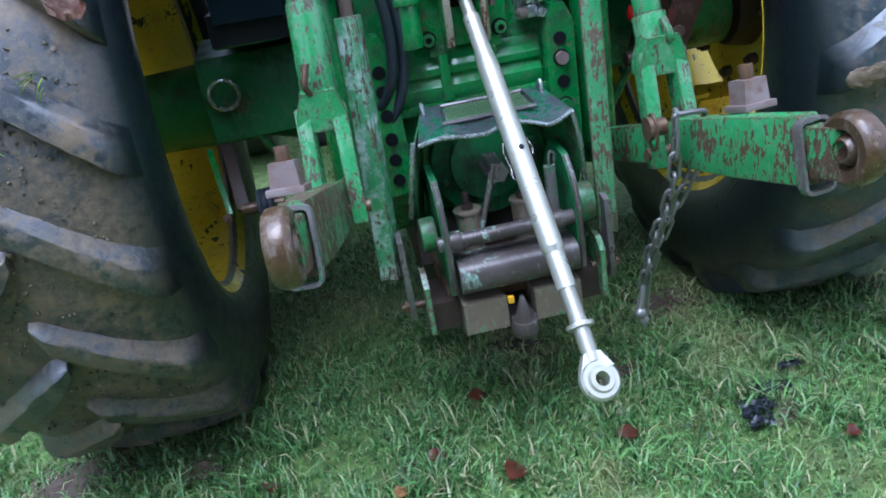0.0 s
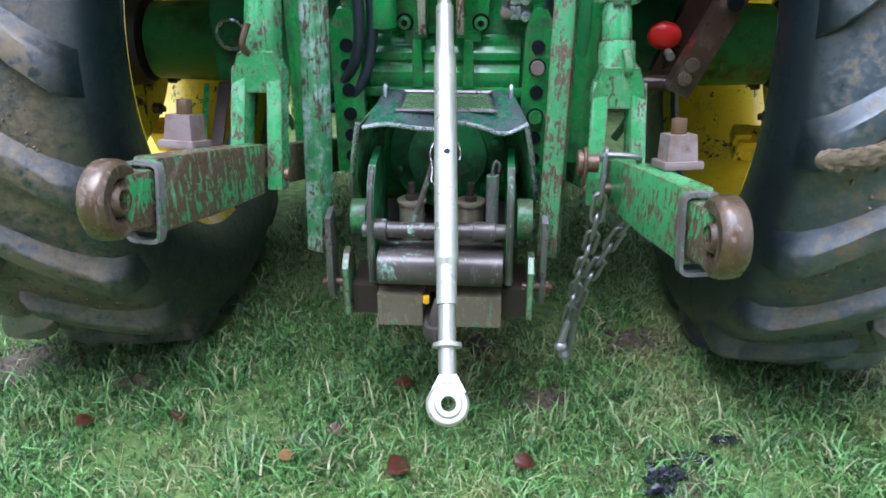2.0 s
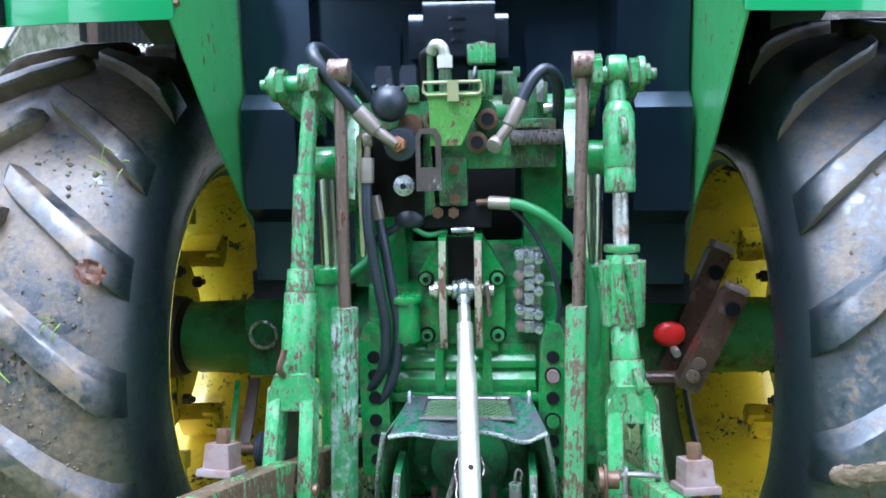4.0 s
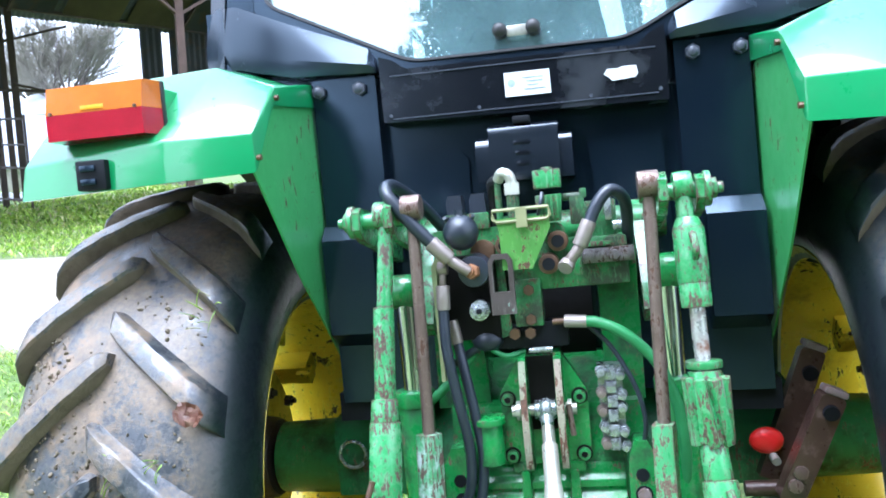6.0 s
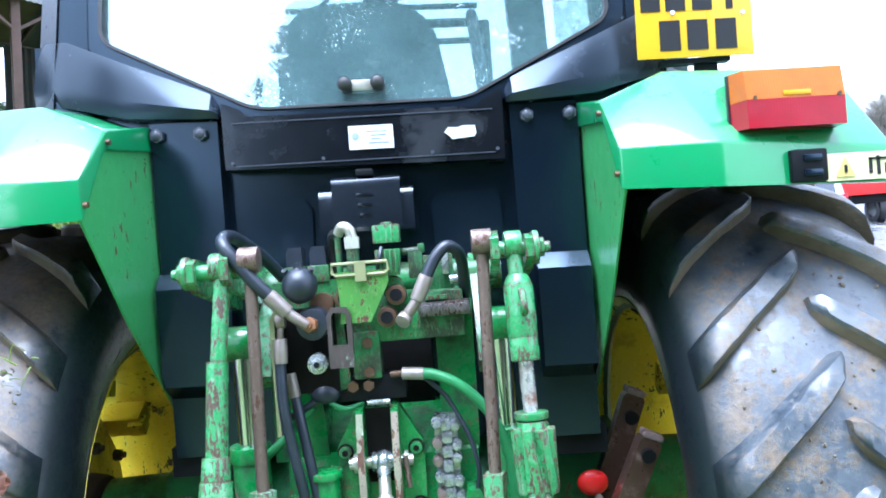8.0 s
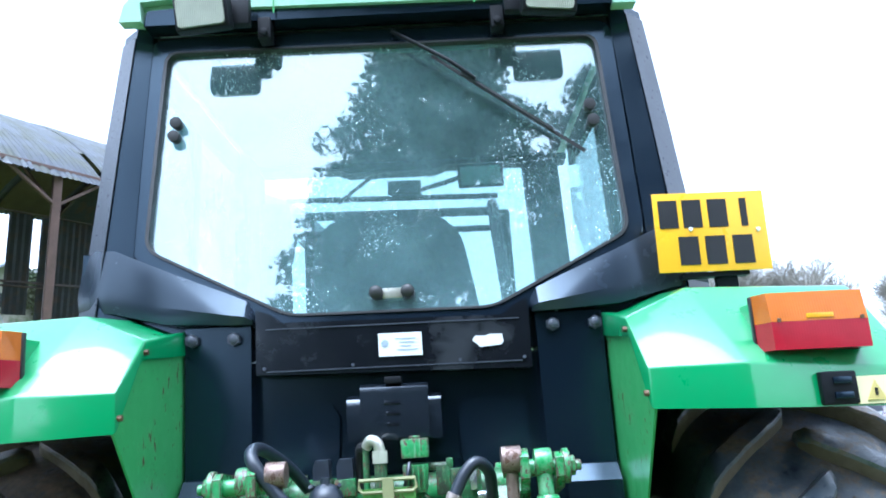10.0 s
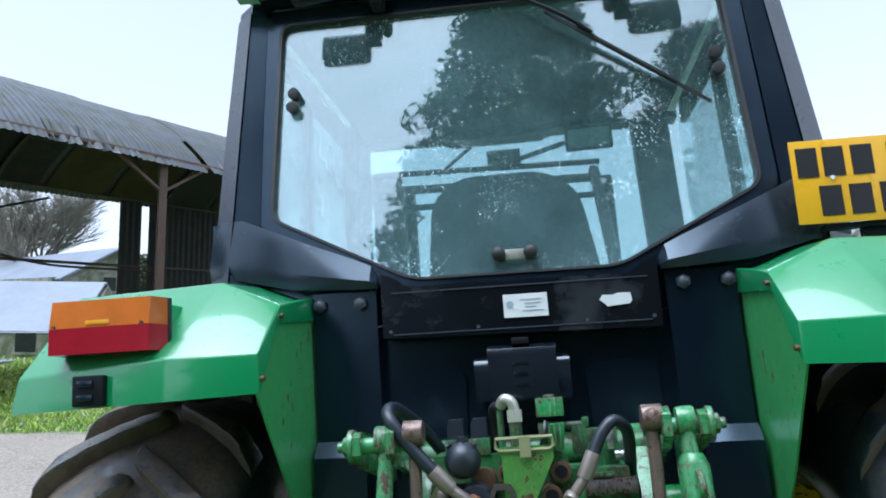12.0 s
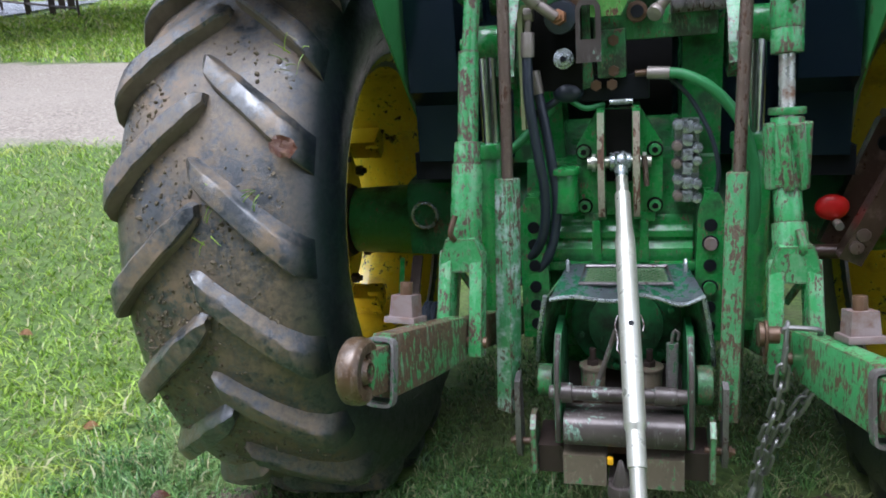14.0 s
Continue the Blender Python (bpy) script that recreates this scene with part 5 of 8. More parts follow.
# spool valves and fittings on top
bm = prism(B(), [(-0.215, 1.22), (-0.2, 1.40), (-0.06, 1.40), (-0.05, 1.17), (-0.12, 1.15)], -0.44, -0.32, "y")
valve = part("spool_valve", bm, m_hyd, tractor, "green hydraulic valve block with hoses and fittings", bevel=0.008)
bm = box(B(), (0.075, -0.38, 1.31), (0.25, 0.12, 0.1))
box(bm, (-0.012, -0.42, 1.235), (0.06, 0.06, 0.1))
cyl(bm, (0.055, -0.44, 1.375), (0.055, -0.47, 1.375), 0.024)
part("valve_body", bm, m_hyd, valve, bevel=0.006)
for x, z in ((0.062, 1.36), (0.04, 1.315), (-0.045, 1.36)):
    part("valve_port", cyl(B(), (x, -0.44, z), (x, -0.485, z), 0.021), m_rust, valve, bevel=0.003)
for x, z in ((0.062, 1.36), (0.04, 1.315), (-0.045, 1.36)):
    part("port_hole", cyl(B(), (x, -0.48, z), (x, -0.489, z), 0.013), m_dark, valve)
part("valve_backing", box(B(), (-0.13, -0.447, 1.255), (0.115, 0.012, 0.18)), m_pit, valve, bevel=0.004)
# slotted bracket plate
bm = B()
sheet(bm, [(-0.058, -0.51, 1.415), (0.05, -0.51, 1.415), (0.05, -0.51, 1.39), (0.008, -0.5, 1.31), (-0.052, -0.5, 1.31), (-0.052, -0.51, 1.39)], 0.006)
part("bracket_plate", bm, surf("yellow_green_plate_paint", (0.11, 0.3, 0.05), (0.085, 0.25, 0.045), rough=0.45, grain=40, bump=0.05, chip=(RUST, 0.2, 40)), valve)
bm = B()
pipe(bm, [(-0.062, -0.512, 1.415), (-0.062, -0.512, 1.432), (0.05, -0.512, 1.432), (0.052, -0.512, 1.415), (0.045, -0.512, 1.408), (-0.055, -0.512, 1.408)], 0.004, 6, closed=True, smooth=False)
box(bm, (-0.004, -0.515, 1.415), (0.022, 0.012, 0.04))
part("slotted_lip", bm, surf("olive_worn_metal", (0.3, 0.29, 0.13), (0.24, 0.25, 0.12), rough=0.5, grain=50, bump=0.05), valve)
# ball knob
bm = ball(B(), (-0.131, -0.5, 1.395), 0.037, seg=24)
cyl(bm, (-0.131, -0.5, 1.43), (-0.131, -0.5, 1.442), 0.01)
for k in range(5):
    a = k * 1.1 + 0.3
    cyl(bm, (-0.131 + 0.028 * math.cos(a), -0.50, 1.397 + 0.025 + 0.004 * math.sin(a)), (-0.131 + 0.032 * math.cos(a), -0.515, 1.4 + 0.028), 0.004, seg=6)
part("ball_cap", bm, m_hose, valve, "round black rubber cap")
# two black caps
for x in (-0.15, -0.1):
    bm = prism(B(), [(-0.017, 1.43), (-0.017, 1.46), (-0.012, 1.473), (0.016, 1.473), (0.018, 1.43)], -0.44, -0.40, "y")
    for v in bm.verts:
        v.co.x += x
    part("valve_cap", bm, m_hose, valve, bevel=0.004)
    part("cap_base", box(B(), (x, -0.42, 1.415), (0.045, 0.05, 0.035)), m_hyd, valve, bevel=0.003)
# bent bright fitting
bm = pipe(B(), [(-0.05, -0.46, 1.495), (-0.04, -0.47, 1.508), (-0.026, -0.475, 1.502), (-0.021, -0.475, 1.485), (-0.021, -0.475, 1.47)], 0.0115, 12)
part("elbow_fitting", bm, m_zinc, valve, "bright bent pipe fitting")
bm = hexnut(B(), (-0.021, -0.475, 1.462), (0, 0, 1), 0.017, 0.024)
part("elbow_nut", bm, m_zinc, valve)
bm = cyl(B(), (-0.021, -0.475, 1.40), (-0.021, -0.475, 1.462), 0.013)
cyl(bm, (-0.052, -0.46, 1.40), (-0.052, -0.46, 1.495), 0.007)
part("elbow_pipe", bm, m_hyd, valve)
bm = pipe(B(), [(-0.05, -0.46, 1.495), (-0.064, -0.44, 1.49), (-0.068, -0.42, 1.46), (-0.068, -0.41, 1.40)], 0.012, 10)
part("elbow_hose", bm, m_rubber, valve)
# solenoid with green cap
bm = prism(B(), [(0.028, 1.40), (0.024, 1.455), (0.078, 1.455), (0.072, 1.40)], -0.49, -0.43, "y")
for k in range(4):
    box(bm, (0.035 + k * 0.011, -0.493, 1.43), (0.005, 0.008, 0.05))
part("solenoid", bm, m_hyd, valve, bevel=0.003)
bm = box(B(), (0.051, -0.46, 1.487), (0.056, 0.06, 0.038))
cyl(bm, (0.051, -0.46, 1.505), (0.051, -0.46, 1.512), 0.012)
part("solenoid_cap", bm, m_rod, valve, "glossy green cap", bevel=0.007)
bm = pipe(B(), [(0.04, -0.495, 1.46), (0.036, -0.505, 1.44), (0.028, -0.5, 1.415)], 0.004, 6)
part("solenoid_wire", bm, m_hose, valve)
bm = B()
box(bm, (0.106, -0.44, 1.42), (0.03, 0.04, 0.06))
cyl(bm, (0.078, -0.45, 1.447), (0.118, -0.45, 1.447), 0.008)
box(bm, (0.12, -0.45, 1.452), (0.014, 0.02, 0.02))
box(bm, (0.15, -0.38, 1.39), (0.07, 0.04, 0.09))
part("valve_lever", bm, m_hyd, valve, bevel=0.003)
bm = box(B(), (0.168, -0.41, 1.415), (0.014, 0.03, 0.045))
cyl(bm, (0.175, -0.42, 1.38), (0.195, -0.42, 1.38), 0.01)
part("valve_clip", bm, m_dull, valve, bevel=0.002)
bm = box(B(), (0.16, -0.43, 1.322), (0.105, 0.05, 0.03))
for k in range(4):
    cyl(bm, (0.12 + k * 0.026, -0.45, 1.322), (0.12 + k * 0.026, -0.465, 1.322), 0.011, seg=10)
part("coupler_strip", bm, m_steel, valve, "rusty coupler strip", bevel=0.003)
part("coupler_cover", box(B(), (0.143, -0.445, 1.346), (0.05, 0.02, 0.01)), m_rod, valve, bevel=0.002)
part("mint_tab", box(B(), (0.098, -0.475, 1.31), (0.017, 0.012, 0.045)), m_rod, valve, bevel=0.003)
# slotted link and nut
bm = B()
o = [(-0.081, 1.33), (-0.072, 1.345), (-0.04, 1.345), (-0.031, 1.33), (-0.031, 1.222), (-0.081, 1.222)]
i_ = [(-0.072, 1.325), (-0.068, 1.334), (-0.045, 1.334), (-0.041, 1.325), (-0.041, 1.268), (-0.072, 1.268)]
ring_frame(bm, o, i_, -0.51, -0.498, lambda u, d: (u[0], d, u[1]))
part("slotted_link", bm, m_roller, valve, "grey slotted steel link", bevel=0.0015)
bm = cyl(B(), (-0.108, -0.47, 1.232), (-0.108, -0.5, 1.232), 0.021, seg=24)
hexnut(bm, (-0.108, -0.5, 1.232), (0, -1, 0), 0.015, 0.008)
part("round_nut", bm, m_dull, valve, "bright round nut", bevel=0.002)
part("nut_hole", cyl(B(), (-0.108, -0.507, 1.232), (-0.108, -0.511, 1.232), 0.006), m_dark, valve)
for x, z in ((-0.045, 1.172), (-0.012, 1.172), (-0.008, 1.262), (-0.008, 1.2)):
    part("valve_bolt", hexnut(B(), (x, -0.445, z), (0, -1, 0), 0.012, 0.012), m_rust, valve)
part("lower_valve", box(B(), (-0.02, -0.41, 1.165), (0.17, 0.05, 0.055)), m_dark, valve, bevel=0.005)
bm = prism(B(), [(-0.2, 1.09), (-0.2, 1.33), (-0.19, 1.345), (-0.178, 1.345), (-0.19, 1.325), (-0.192, 1.09)], -0.50, -0.44, "y")
part("valve_guard", bm, surf("cream_edge_sheet", (0.4, 0.38, 0.2), (0.2, 0.3, 0.12), rough=0.5, grain=40, bump=0.03), valve)
bm = ball(B(), (-0.105, -0.44, 1.16), 0.028, (1.2, 0.8, 0.8))
cyl(bm, (-0.12, -0.44, 1.15), (-0.19, -0.43, 1.11), 0.008)
part("rubber_boot", bm, m_hose, valve)

# hoses
def hose(pts, r, material, name="hydraulic_hose", ends=(), label=""):
    h = part(name, pipe(B(), pts, r, 14, 8), material, tractor, label)
    for a, b, rr, mm in ends:
        part("hose_ferrule", cyl(B(), a, b, rr, seg=16), mm, h, bevel=0.002)
    return h


m_ferrule = surf("brown_crimped_ferrule", (0.33, 0.29, 0.26), (0.24, 0.19, 0.16), rough=0.4, metal=0.5, grain=60, bump=0.08)
m_copper = surf("rusty_orange_fitting", (0.36, 0.16, 0.06), (0.25, 0.12, 0.06), rough=0.5, metal=0.4, grain=60, bump=0.1)
hose([(-0.2, -0.3, 1.40), (-0.235, -0.36, 1.46), (-0.27, -0.46, 1.505), (-0.272, -0.53, 1.49), (-0.225, -0.54, 1.425), (-0.172, -0.53, 1.362)], 0.0135, m_hose,
     ends=(((-0.19, -0.532, 1.382), (-0.155, -0.525, 1.343), 0.0165, m_ferrule), ((-0.156, -0.526, 1.344), (-0.118, -0.521, 1.314), 0.0115, m_ferrule)),
     label="thick blue-black hydraulic hose with crimped end")
bm = cyl(B(), (-0.108, -0.455, 1.318), (-0.112, -0.508, 1.314), 0.034)
part("hose_socket", bm, m_hose, valve, "ribbed black rubber collar", bevel=0.008)
part("socket_ring", cyl(B(), (-0.094, -0.45, 1.35), (-0.094, -0.475, 1.35), 0.026), m_rust, valve, "rusty brown port ring", bevel=0.004)
part("hose_nut", hexnut(B(), (-0.112, -0.505, 1.314), (-0.25, -1, 0.1), 0.0165, 0.016, 0.006), m_copper, valve, "rusty orange hexagon nut", bevel=0.0015)
hose([(0.205, -0.36, 1.31), (0.205, -0.42, 1.37), (0.2, -0.47, 1.43), (0.175, -0.49, 1.452), (0.148, -0.5, 1.43), (0.125, -0.505, 1.387)], 0.0125, m_hose,
     ends=(((0.128, -0.505, 1.395), (0.105, -0.507, 1.347), 0.0155, m_ferrule), ((0.106, -0.507, 1.348), (0.078, -0.505, 1.312), 0.011, m_ferrule), ((0.08, -0.5, 1.315), (0.072, -0.515, 1.306), 0.0155, m_ferrule)))
hose([(-0.182, -0.505, 1.245), (-0.181, -0.51, 1.15), (-0.168, -0.50, 1.04), (-0.158, -0.485, 0.95), (-0.165, -0.47, 0.86), (-0.195, -0.45, 0.80), (-0.24, -0.42, 0.775)], 0.011, m_hose,
     ends=(((-0.181, -0.505, 1.24), (-0.179, -0.503, 1.29), 0.0145, m_ferrule), ((-0.179, -0.503, 1.285), (-0.176, -0.5, 1.325), 0.007, m_ferrule), ((-0.186, -0.5, 1.325), (-0.166, -0.5, 1.325), 0.014, m_ferrule)))
hose([(-0.167, -0.455, 1.16), (-0.155, -0.47, 1.10), (-0.142, -0.47, 1.01), (-0.134, -0.465, 0.92), (-0.15, -0.455, 0.82), (-0.195, -0.44, 0.745), (-0.25, -0.42, 0.725)], 0.011, m_hose,
     ends=(((-0.168, -0.454, 1.16), (-0.176, -0.45, 1.21), 0.0135, m_ferrule),))
hose([(0.088, -0.45, 1.19), (0.13, -0.46, 1.185), (0.185, -0.465, 1.155), (0.24, -0.46, 1.09), (0.272, -0.45, 1.0), (0.28, -0.44, 0.9), (0.275, -0.42, 0.8)], 0.0115, m_ghose,
     ends=(((0.06, -0.45, 1.192), (0.105, -0.455, 1.189), 0.0135, m_ferrule), ((0.035, -0.45, 1.192), (0.062, -0.45, 1.192), 0.007, m_rust)), label="green painted hydraulic hose")
hose([(-0.14, -0.42, 1.13), (-0.2, -0.43, 1.07), (-0.235, -0.42, 1.04), (-0.26, -0.38, 1.02)], 0.010, m_ghose, label="green painted hose")
hose([(-0.03, -0.42, 1.13), (-0.07, -0.44, 1.125), (-0.11, -0.44, 1.15)], 0.006, m_ghose, label="thin green pipe")
hose([(0.105, -0.44, 1.18), (0.15, -0.44, 1.13), (0.19, -0.45, 1.05), (0.205, -0.45, 0.98), (0.2, -0.44, 0.93)], 0.005, m_hose, label="thin black cable")
hose([(-0.25, -0.30, 0.72), (-0.3, -0.28, 0.71), (-0.36, -0.2, 0.69)], 0.016, m_rubber, label="black rubber hose")

# stabiliser clevis and red cap beside the right wheel
def strap(a, b, wide, thick):
    """A flat strap with a rounded upper end, its wide face turned to the rear."""
    a, b = Vector(a), Vector(b)
    d_ = (b - a).normalized()
    bm = B()
    wv = (Vector((1, 0, 0)) - d_ * d_.x).normalized()
    tv = d_.cross(wv)
    outline = [(-wide / 2, 0), (wide / 2, 0)] + [(wide / 2 * math.cos(t), (b - a).length - wide * 0.25 + wide * 0.3 * math.sin(t)) for t in (math.pi * k / 8 for k in range(9))]
    p0 = [bm.verts.new(a + wv * u + d_ * v + tv * thick / 2) for u, v in outline]
    p1 = [bm.verts.new(a + wv * u + d_ * v - tv * thick / 2) for u, v in outline]
    bm.faces.new(p0)
    bm.faces.new(p1[::-1])
    for k in range(len(p0)):
        j = (k + 1) % len(p0)
        bm.faces.new((p0[k], p1[k], p1[j], p0[j]))
    return bm


clevis = part("stabiliser_clevis", strap((0.517, -0.235, 0.725), (0.622, -0.25, 0.962), 0.054, 0.045), m_clevis, tractor, "brown rusty steel clevis of two straps", bevel=0.003)
part("clevis_strap", strap((0.50, -0.13, 0.735), (0.622, -0.12, 1.04), 0.056, 0.04), m_clevis, clevis, bevel=0.003)
part("clevis_hole", cyl(B(), (0.609, -0.266, 0.925), (0.609, -0.28, 0.923), 0.017), m_dark, clevis)
part("clevis_hole", cyl(B(), (0.606, -0.14, 0.985), (0.606, -0.15, 0.983), 0.018), m_dark, clevis)
for tip, tw in (((0.6245, -0.252, 0.967), 0.05), ((0.6245, -0.121, 1.045), 0.052)):
    part("strap_end", box(B(), tip, (tw, 0.05, 0.016), rotm(0, 24, 0)), m_primer, clevis, "worn pinkish strap end", bevel=0.006)
part("clevis_pin", cyl(B(), (0.43, -0.2, 0.735), (0.52, -0.2, 0.735), 0.018), m_clevis, clevis)
for x, z in ((0.54, 0.79), (0.527, 0.76)):
    part("clevis_bolt", cyl(B(), (x, -0.245, z), (x, -0.268, z), 0.016), m_rustrod, clevis, bevel=0.003)
bm = ball(B(), (0.493, -0.165, 0.836), 0.039, (1, 0.45, 0.82), 28)
cap = part("red_cap", bm, m_red, tractor, "bright red plastic cap")
part("cap_tip", cyl(B(), (0.503, -0.175, 0.80), (0.505, -0.2, 0.795), 0.01), m_zinc, cap)

# the body sits a little askew on its mounts
SKEW = 0.02
m_glowbar = lens_mat("painted_lens_glow", (1.0, 0.46, 0.02), 0.2)


# fenders
def fender(s):
    X = lambda v: s * v
    inn, out, brk = 0.515, 1.06, 0.705
    yr = -0.62
    t = 0.005
    P = {
        "bi": (X(inn), yr + 0.022, 1.545), "bm": (X(brk), yr, 1.538), "bo": (X(out), yr + 0.03, 1.528),
        "ui": (X(inn), yr + 0.018, 1.624), "um": (X(brk), yr + 0.004, 1.624), "uo": (X(out - 0.015), yr + 0.03, 1.60),
        "rt": (X(inn), -0.462, 1.738), "tm": (X(0.665), -0.42, 1.803), "to": (X(1.03), -0.40, 1.793),
        "fi": (X(inn), -0.2, 1.785), "fm": (X(0.64), 0.35, 1.86), "fo": (X(1.03), 0.35, 1.86), "ei": (X(inn), 0.35, 1.80),
        "xo": (X(1.06), 0.3, 1.70), "lo": (X(1.065), -0.4, 1.66), "fk": (X(inn), -0.478, 1.695), "fl": (X(inn), -0.2, 1.725),
    }
    bm = B()
    v = {k: bm.verts.new(p) for k, p in P.items()}
    for f in (("bi", "bm", "um", "ui"), ("bm", "bo", "uo", "um"), ("ui", "um", "tm", "rt"), ("um", "uo", "to", "tm"), ("bi", "ui", "rt", "fk"), ("fk", "rt", "fi", "fl"),
              ("rt", "tm", "fm", "fi"), ("fi", "fm", "ei"), ("tm", "to", "fo", "fm"), ("uo", "bo", "lo", "to"), ("to", "lo", "xo", "fo")):
        bm.faces.new([v[k] for k in f])
    bmesh.ops.recalc_face_normals(bm, faces=bm.faces)
    edges = [e for e in bm.edges if len(e.link_faces) == 2]
    bmesh.ops.bevel(bm, geom=edges, offset=0.006, segments=2, affect="EDGES", profile=0.5, clamp_overlap=True)
    bmesh.ops.solidify(bm, geom=bm.faces[:], thickness=0.006)
    fen = part("fender", bm, m_green, tractor, "glossy green rear mudguard with angular facets")
    # inner side sheet with slanted rear edge
    bm = prism(B(), [(-0.59, 1.548), (-0.58, 1.61), (-0.46, 1.72), (-0.2, 1.76), (0.35, 1.78), (0.35, 0.95), (0.02, 0.98), (-0.18, 1.10), (-0.40, 1.32)], s * 0.5235, s * 0.528, "x")
    part("fender_side", bm, m_green_in, fen, "green mudguard side with rust streak")
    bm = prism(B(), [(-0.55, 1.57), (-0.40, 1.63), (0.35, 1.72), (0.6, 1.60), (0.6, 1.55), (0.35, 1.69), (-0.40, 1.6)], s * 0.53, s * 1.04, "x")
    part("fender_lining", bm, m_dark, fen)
    for y, z in ((-0.588, 1.575), (-0.465, 1.712)):
        part("fender_screw", cyl(B(), (s * 0.506, y, z), (s * 0.516, y, z), 0.006, seg=8), m_rust, fen)
    # tail lamp in its recess
    xi, xj, xo_ = (0.735, 0.718, 0.957) if s < 0 else (0.756, 0.742, 0.945)
    lamp_x, lamp_w = (xi + xo_) / 2, xo_ - xi
    lamp = part("tail_lamp", box(B(), (s * lamp_x, -0.51, 1.696), (lamp_w + 0.006, 0.12, 0.1)), m_green, fen, "amber over red tail lamp", bevel=0.006)

    def lens(z0, z1, top_back):
        bm = B()
        a = [bm.verts.new(p) for p in ((s * xi, -0.624, z0), (s * (xo_ - 0.004), -0.624, z0), (s * (xo_ - 0.004), -0.624 + top_back, z1), (s * xi, -0.624 + top_back, z1))]
        b = [bm.verts.new(p) for p in ((s * xj, -0.57, z0), (s * xo_, -0.57, z0), (s * xo_, -0.57, z1), (s * xj, -0.57, z1))]
        bm.faces.new(a)
        bm.faces.new(b[::-1])
        for k in range(4):
            bm.faces.new((a[k], b[k], b[(k + 1) % 4], a[(k + 1) % 4]))
        return bm

    part("amber_lens", lens(1.697, 1.754, 0.010), m_amber, lamp, "amber plastic lens", bevel=0.015)
    part("red_lens", lens(1.643, 1.6965, 0.0), m_redlens, lamp, "red plastic lens", bevel=0.013)
    # pale bar paints in the glow seen inside the lens
    part("bulb_glow", box(B(), (s * lamp_x, -0.6243, 1.7065), (0.052, 0.002, 0.009)), m_glowbar, lamp, "pale bar painted for the glow inside the amber lens", bevel=0.0008)
    gx = (xj + xo_) / 2
    part("lamp_gasket", box(B(), (s * gx, -0.568, 1.698), (xo_ - xj + 0.006, 0.012, 0.112)), m_rubber, lamp, "black rubber gasket", bevel=0.003)
    for k in (-1, 1):
        part("lens_screw", cyl(B(), (s * lamp_x + k * (lamp_w / 2 - 0.015), -0.62, 1.70), (s * lamp_x + k * (lamp_w / 2 - 0.015), -0.627, 1.70), 0.004, seg=8), m_rust, lamp)
    # socket
    bm = box(B(), (s * 0.866, -0.614, 1.568), (0.068, 0.02, 0.062))
    sock = part("socket", bm, m_dark, fen, "black plastic socket", bevel=0.005)
    for k in (-1, 1):
        part("socket_slot", box(B(), (s * 0.866 + s * 0.004, -0.626, 1.568 + k * 0.014), (0.035, 0.006, 0.013)), m_black, sock, bevel=0.002)
    return fen


fender(-1)
fender_r = fender(1)
# warning label on the right mudguard
lab = part("warning_label", box(B(), (0.972, -0.609, 1.562), (0.14, 0.006, 0.052)), m_lemon, fender_r, "pale yellow warning label")
bm = prism(B(), [(0.918, 1.543), (0.955, 1.543), (0.9365, 1.58)], -0.6145, -0.6125, "y")
part("label_triangle", bm, surf("faded_amber_print", (0.75, 0.6, 0.2), rough=0.45, grain=30, bump=0), lab)
bm = B()
box(bm, (0.985, -0.613, 1.562), (0.006, 0.002, 0.03))
box(bm, (1.0, -0.613, 1.562), (0.006, 0.002, 0.036))
box(bm, (1.015, -0.613, 1.556), (0.006, 0.002, 0.02))
box(bm, (1.0, -0.613, 1.575), (0.034, 0.002, 0.004))
box(bm, (0.9365, -0.6155, 1.558), (0.005, 0.002, 0.014))
part("label_mark", bm, m_ink, lab)

SKEW = 0.0
# number plate on the right mudguard
PR = rotm(-2, 1.6, 0)
PC = Vector((0.787, -0.288, 1.940))
bm = box(B(), PC, (0.270, 0.004, 0.198), PR)
npl = part("number_plate", bm, m_plate, tractor, "yellow number plate with dark bars, bolted above the mudguard", bevel=0.0015)
for x, z, w_ in ((-0.1, 0.045, 0.046), (-0.042, 0.045, 0.046), (0.02, 0.045, 0.046), (0.083, 0.045, 0.016), (-0.058, -0.047, 0.048), (0.006, -0.047, 0.048), (0.072, -0.047, 0.048)):
    part("plate_bar", box(B(), PC + PR @ Vector((x, -0.003, z)), (w_, 0.002, 0.070), PR), m_ink, npl)
for x, z in ((-0.05, 0.006), (0.112, 0.0)):
    part("plate_screw", cyl(B(), PC + PR @ Vector((x, -0.002, z)), PC + PR @ Vector((x, -0.007, z)), 0.005, seg=10), m_white, npl)
bm = box(B(), PC + Vector((0.0, 0.02, -0.104)), (0.16, 0.03, 0.012))
box(bm, PC + Vector((0.03, 0.03, -0.12)), (0.05, 0.02, 0.04))
part("plate_stay", bm, m_dark, npl)

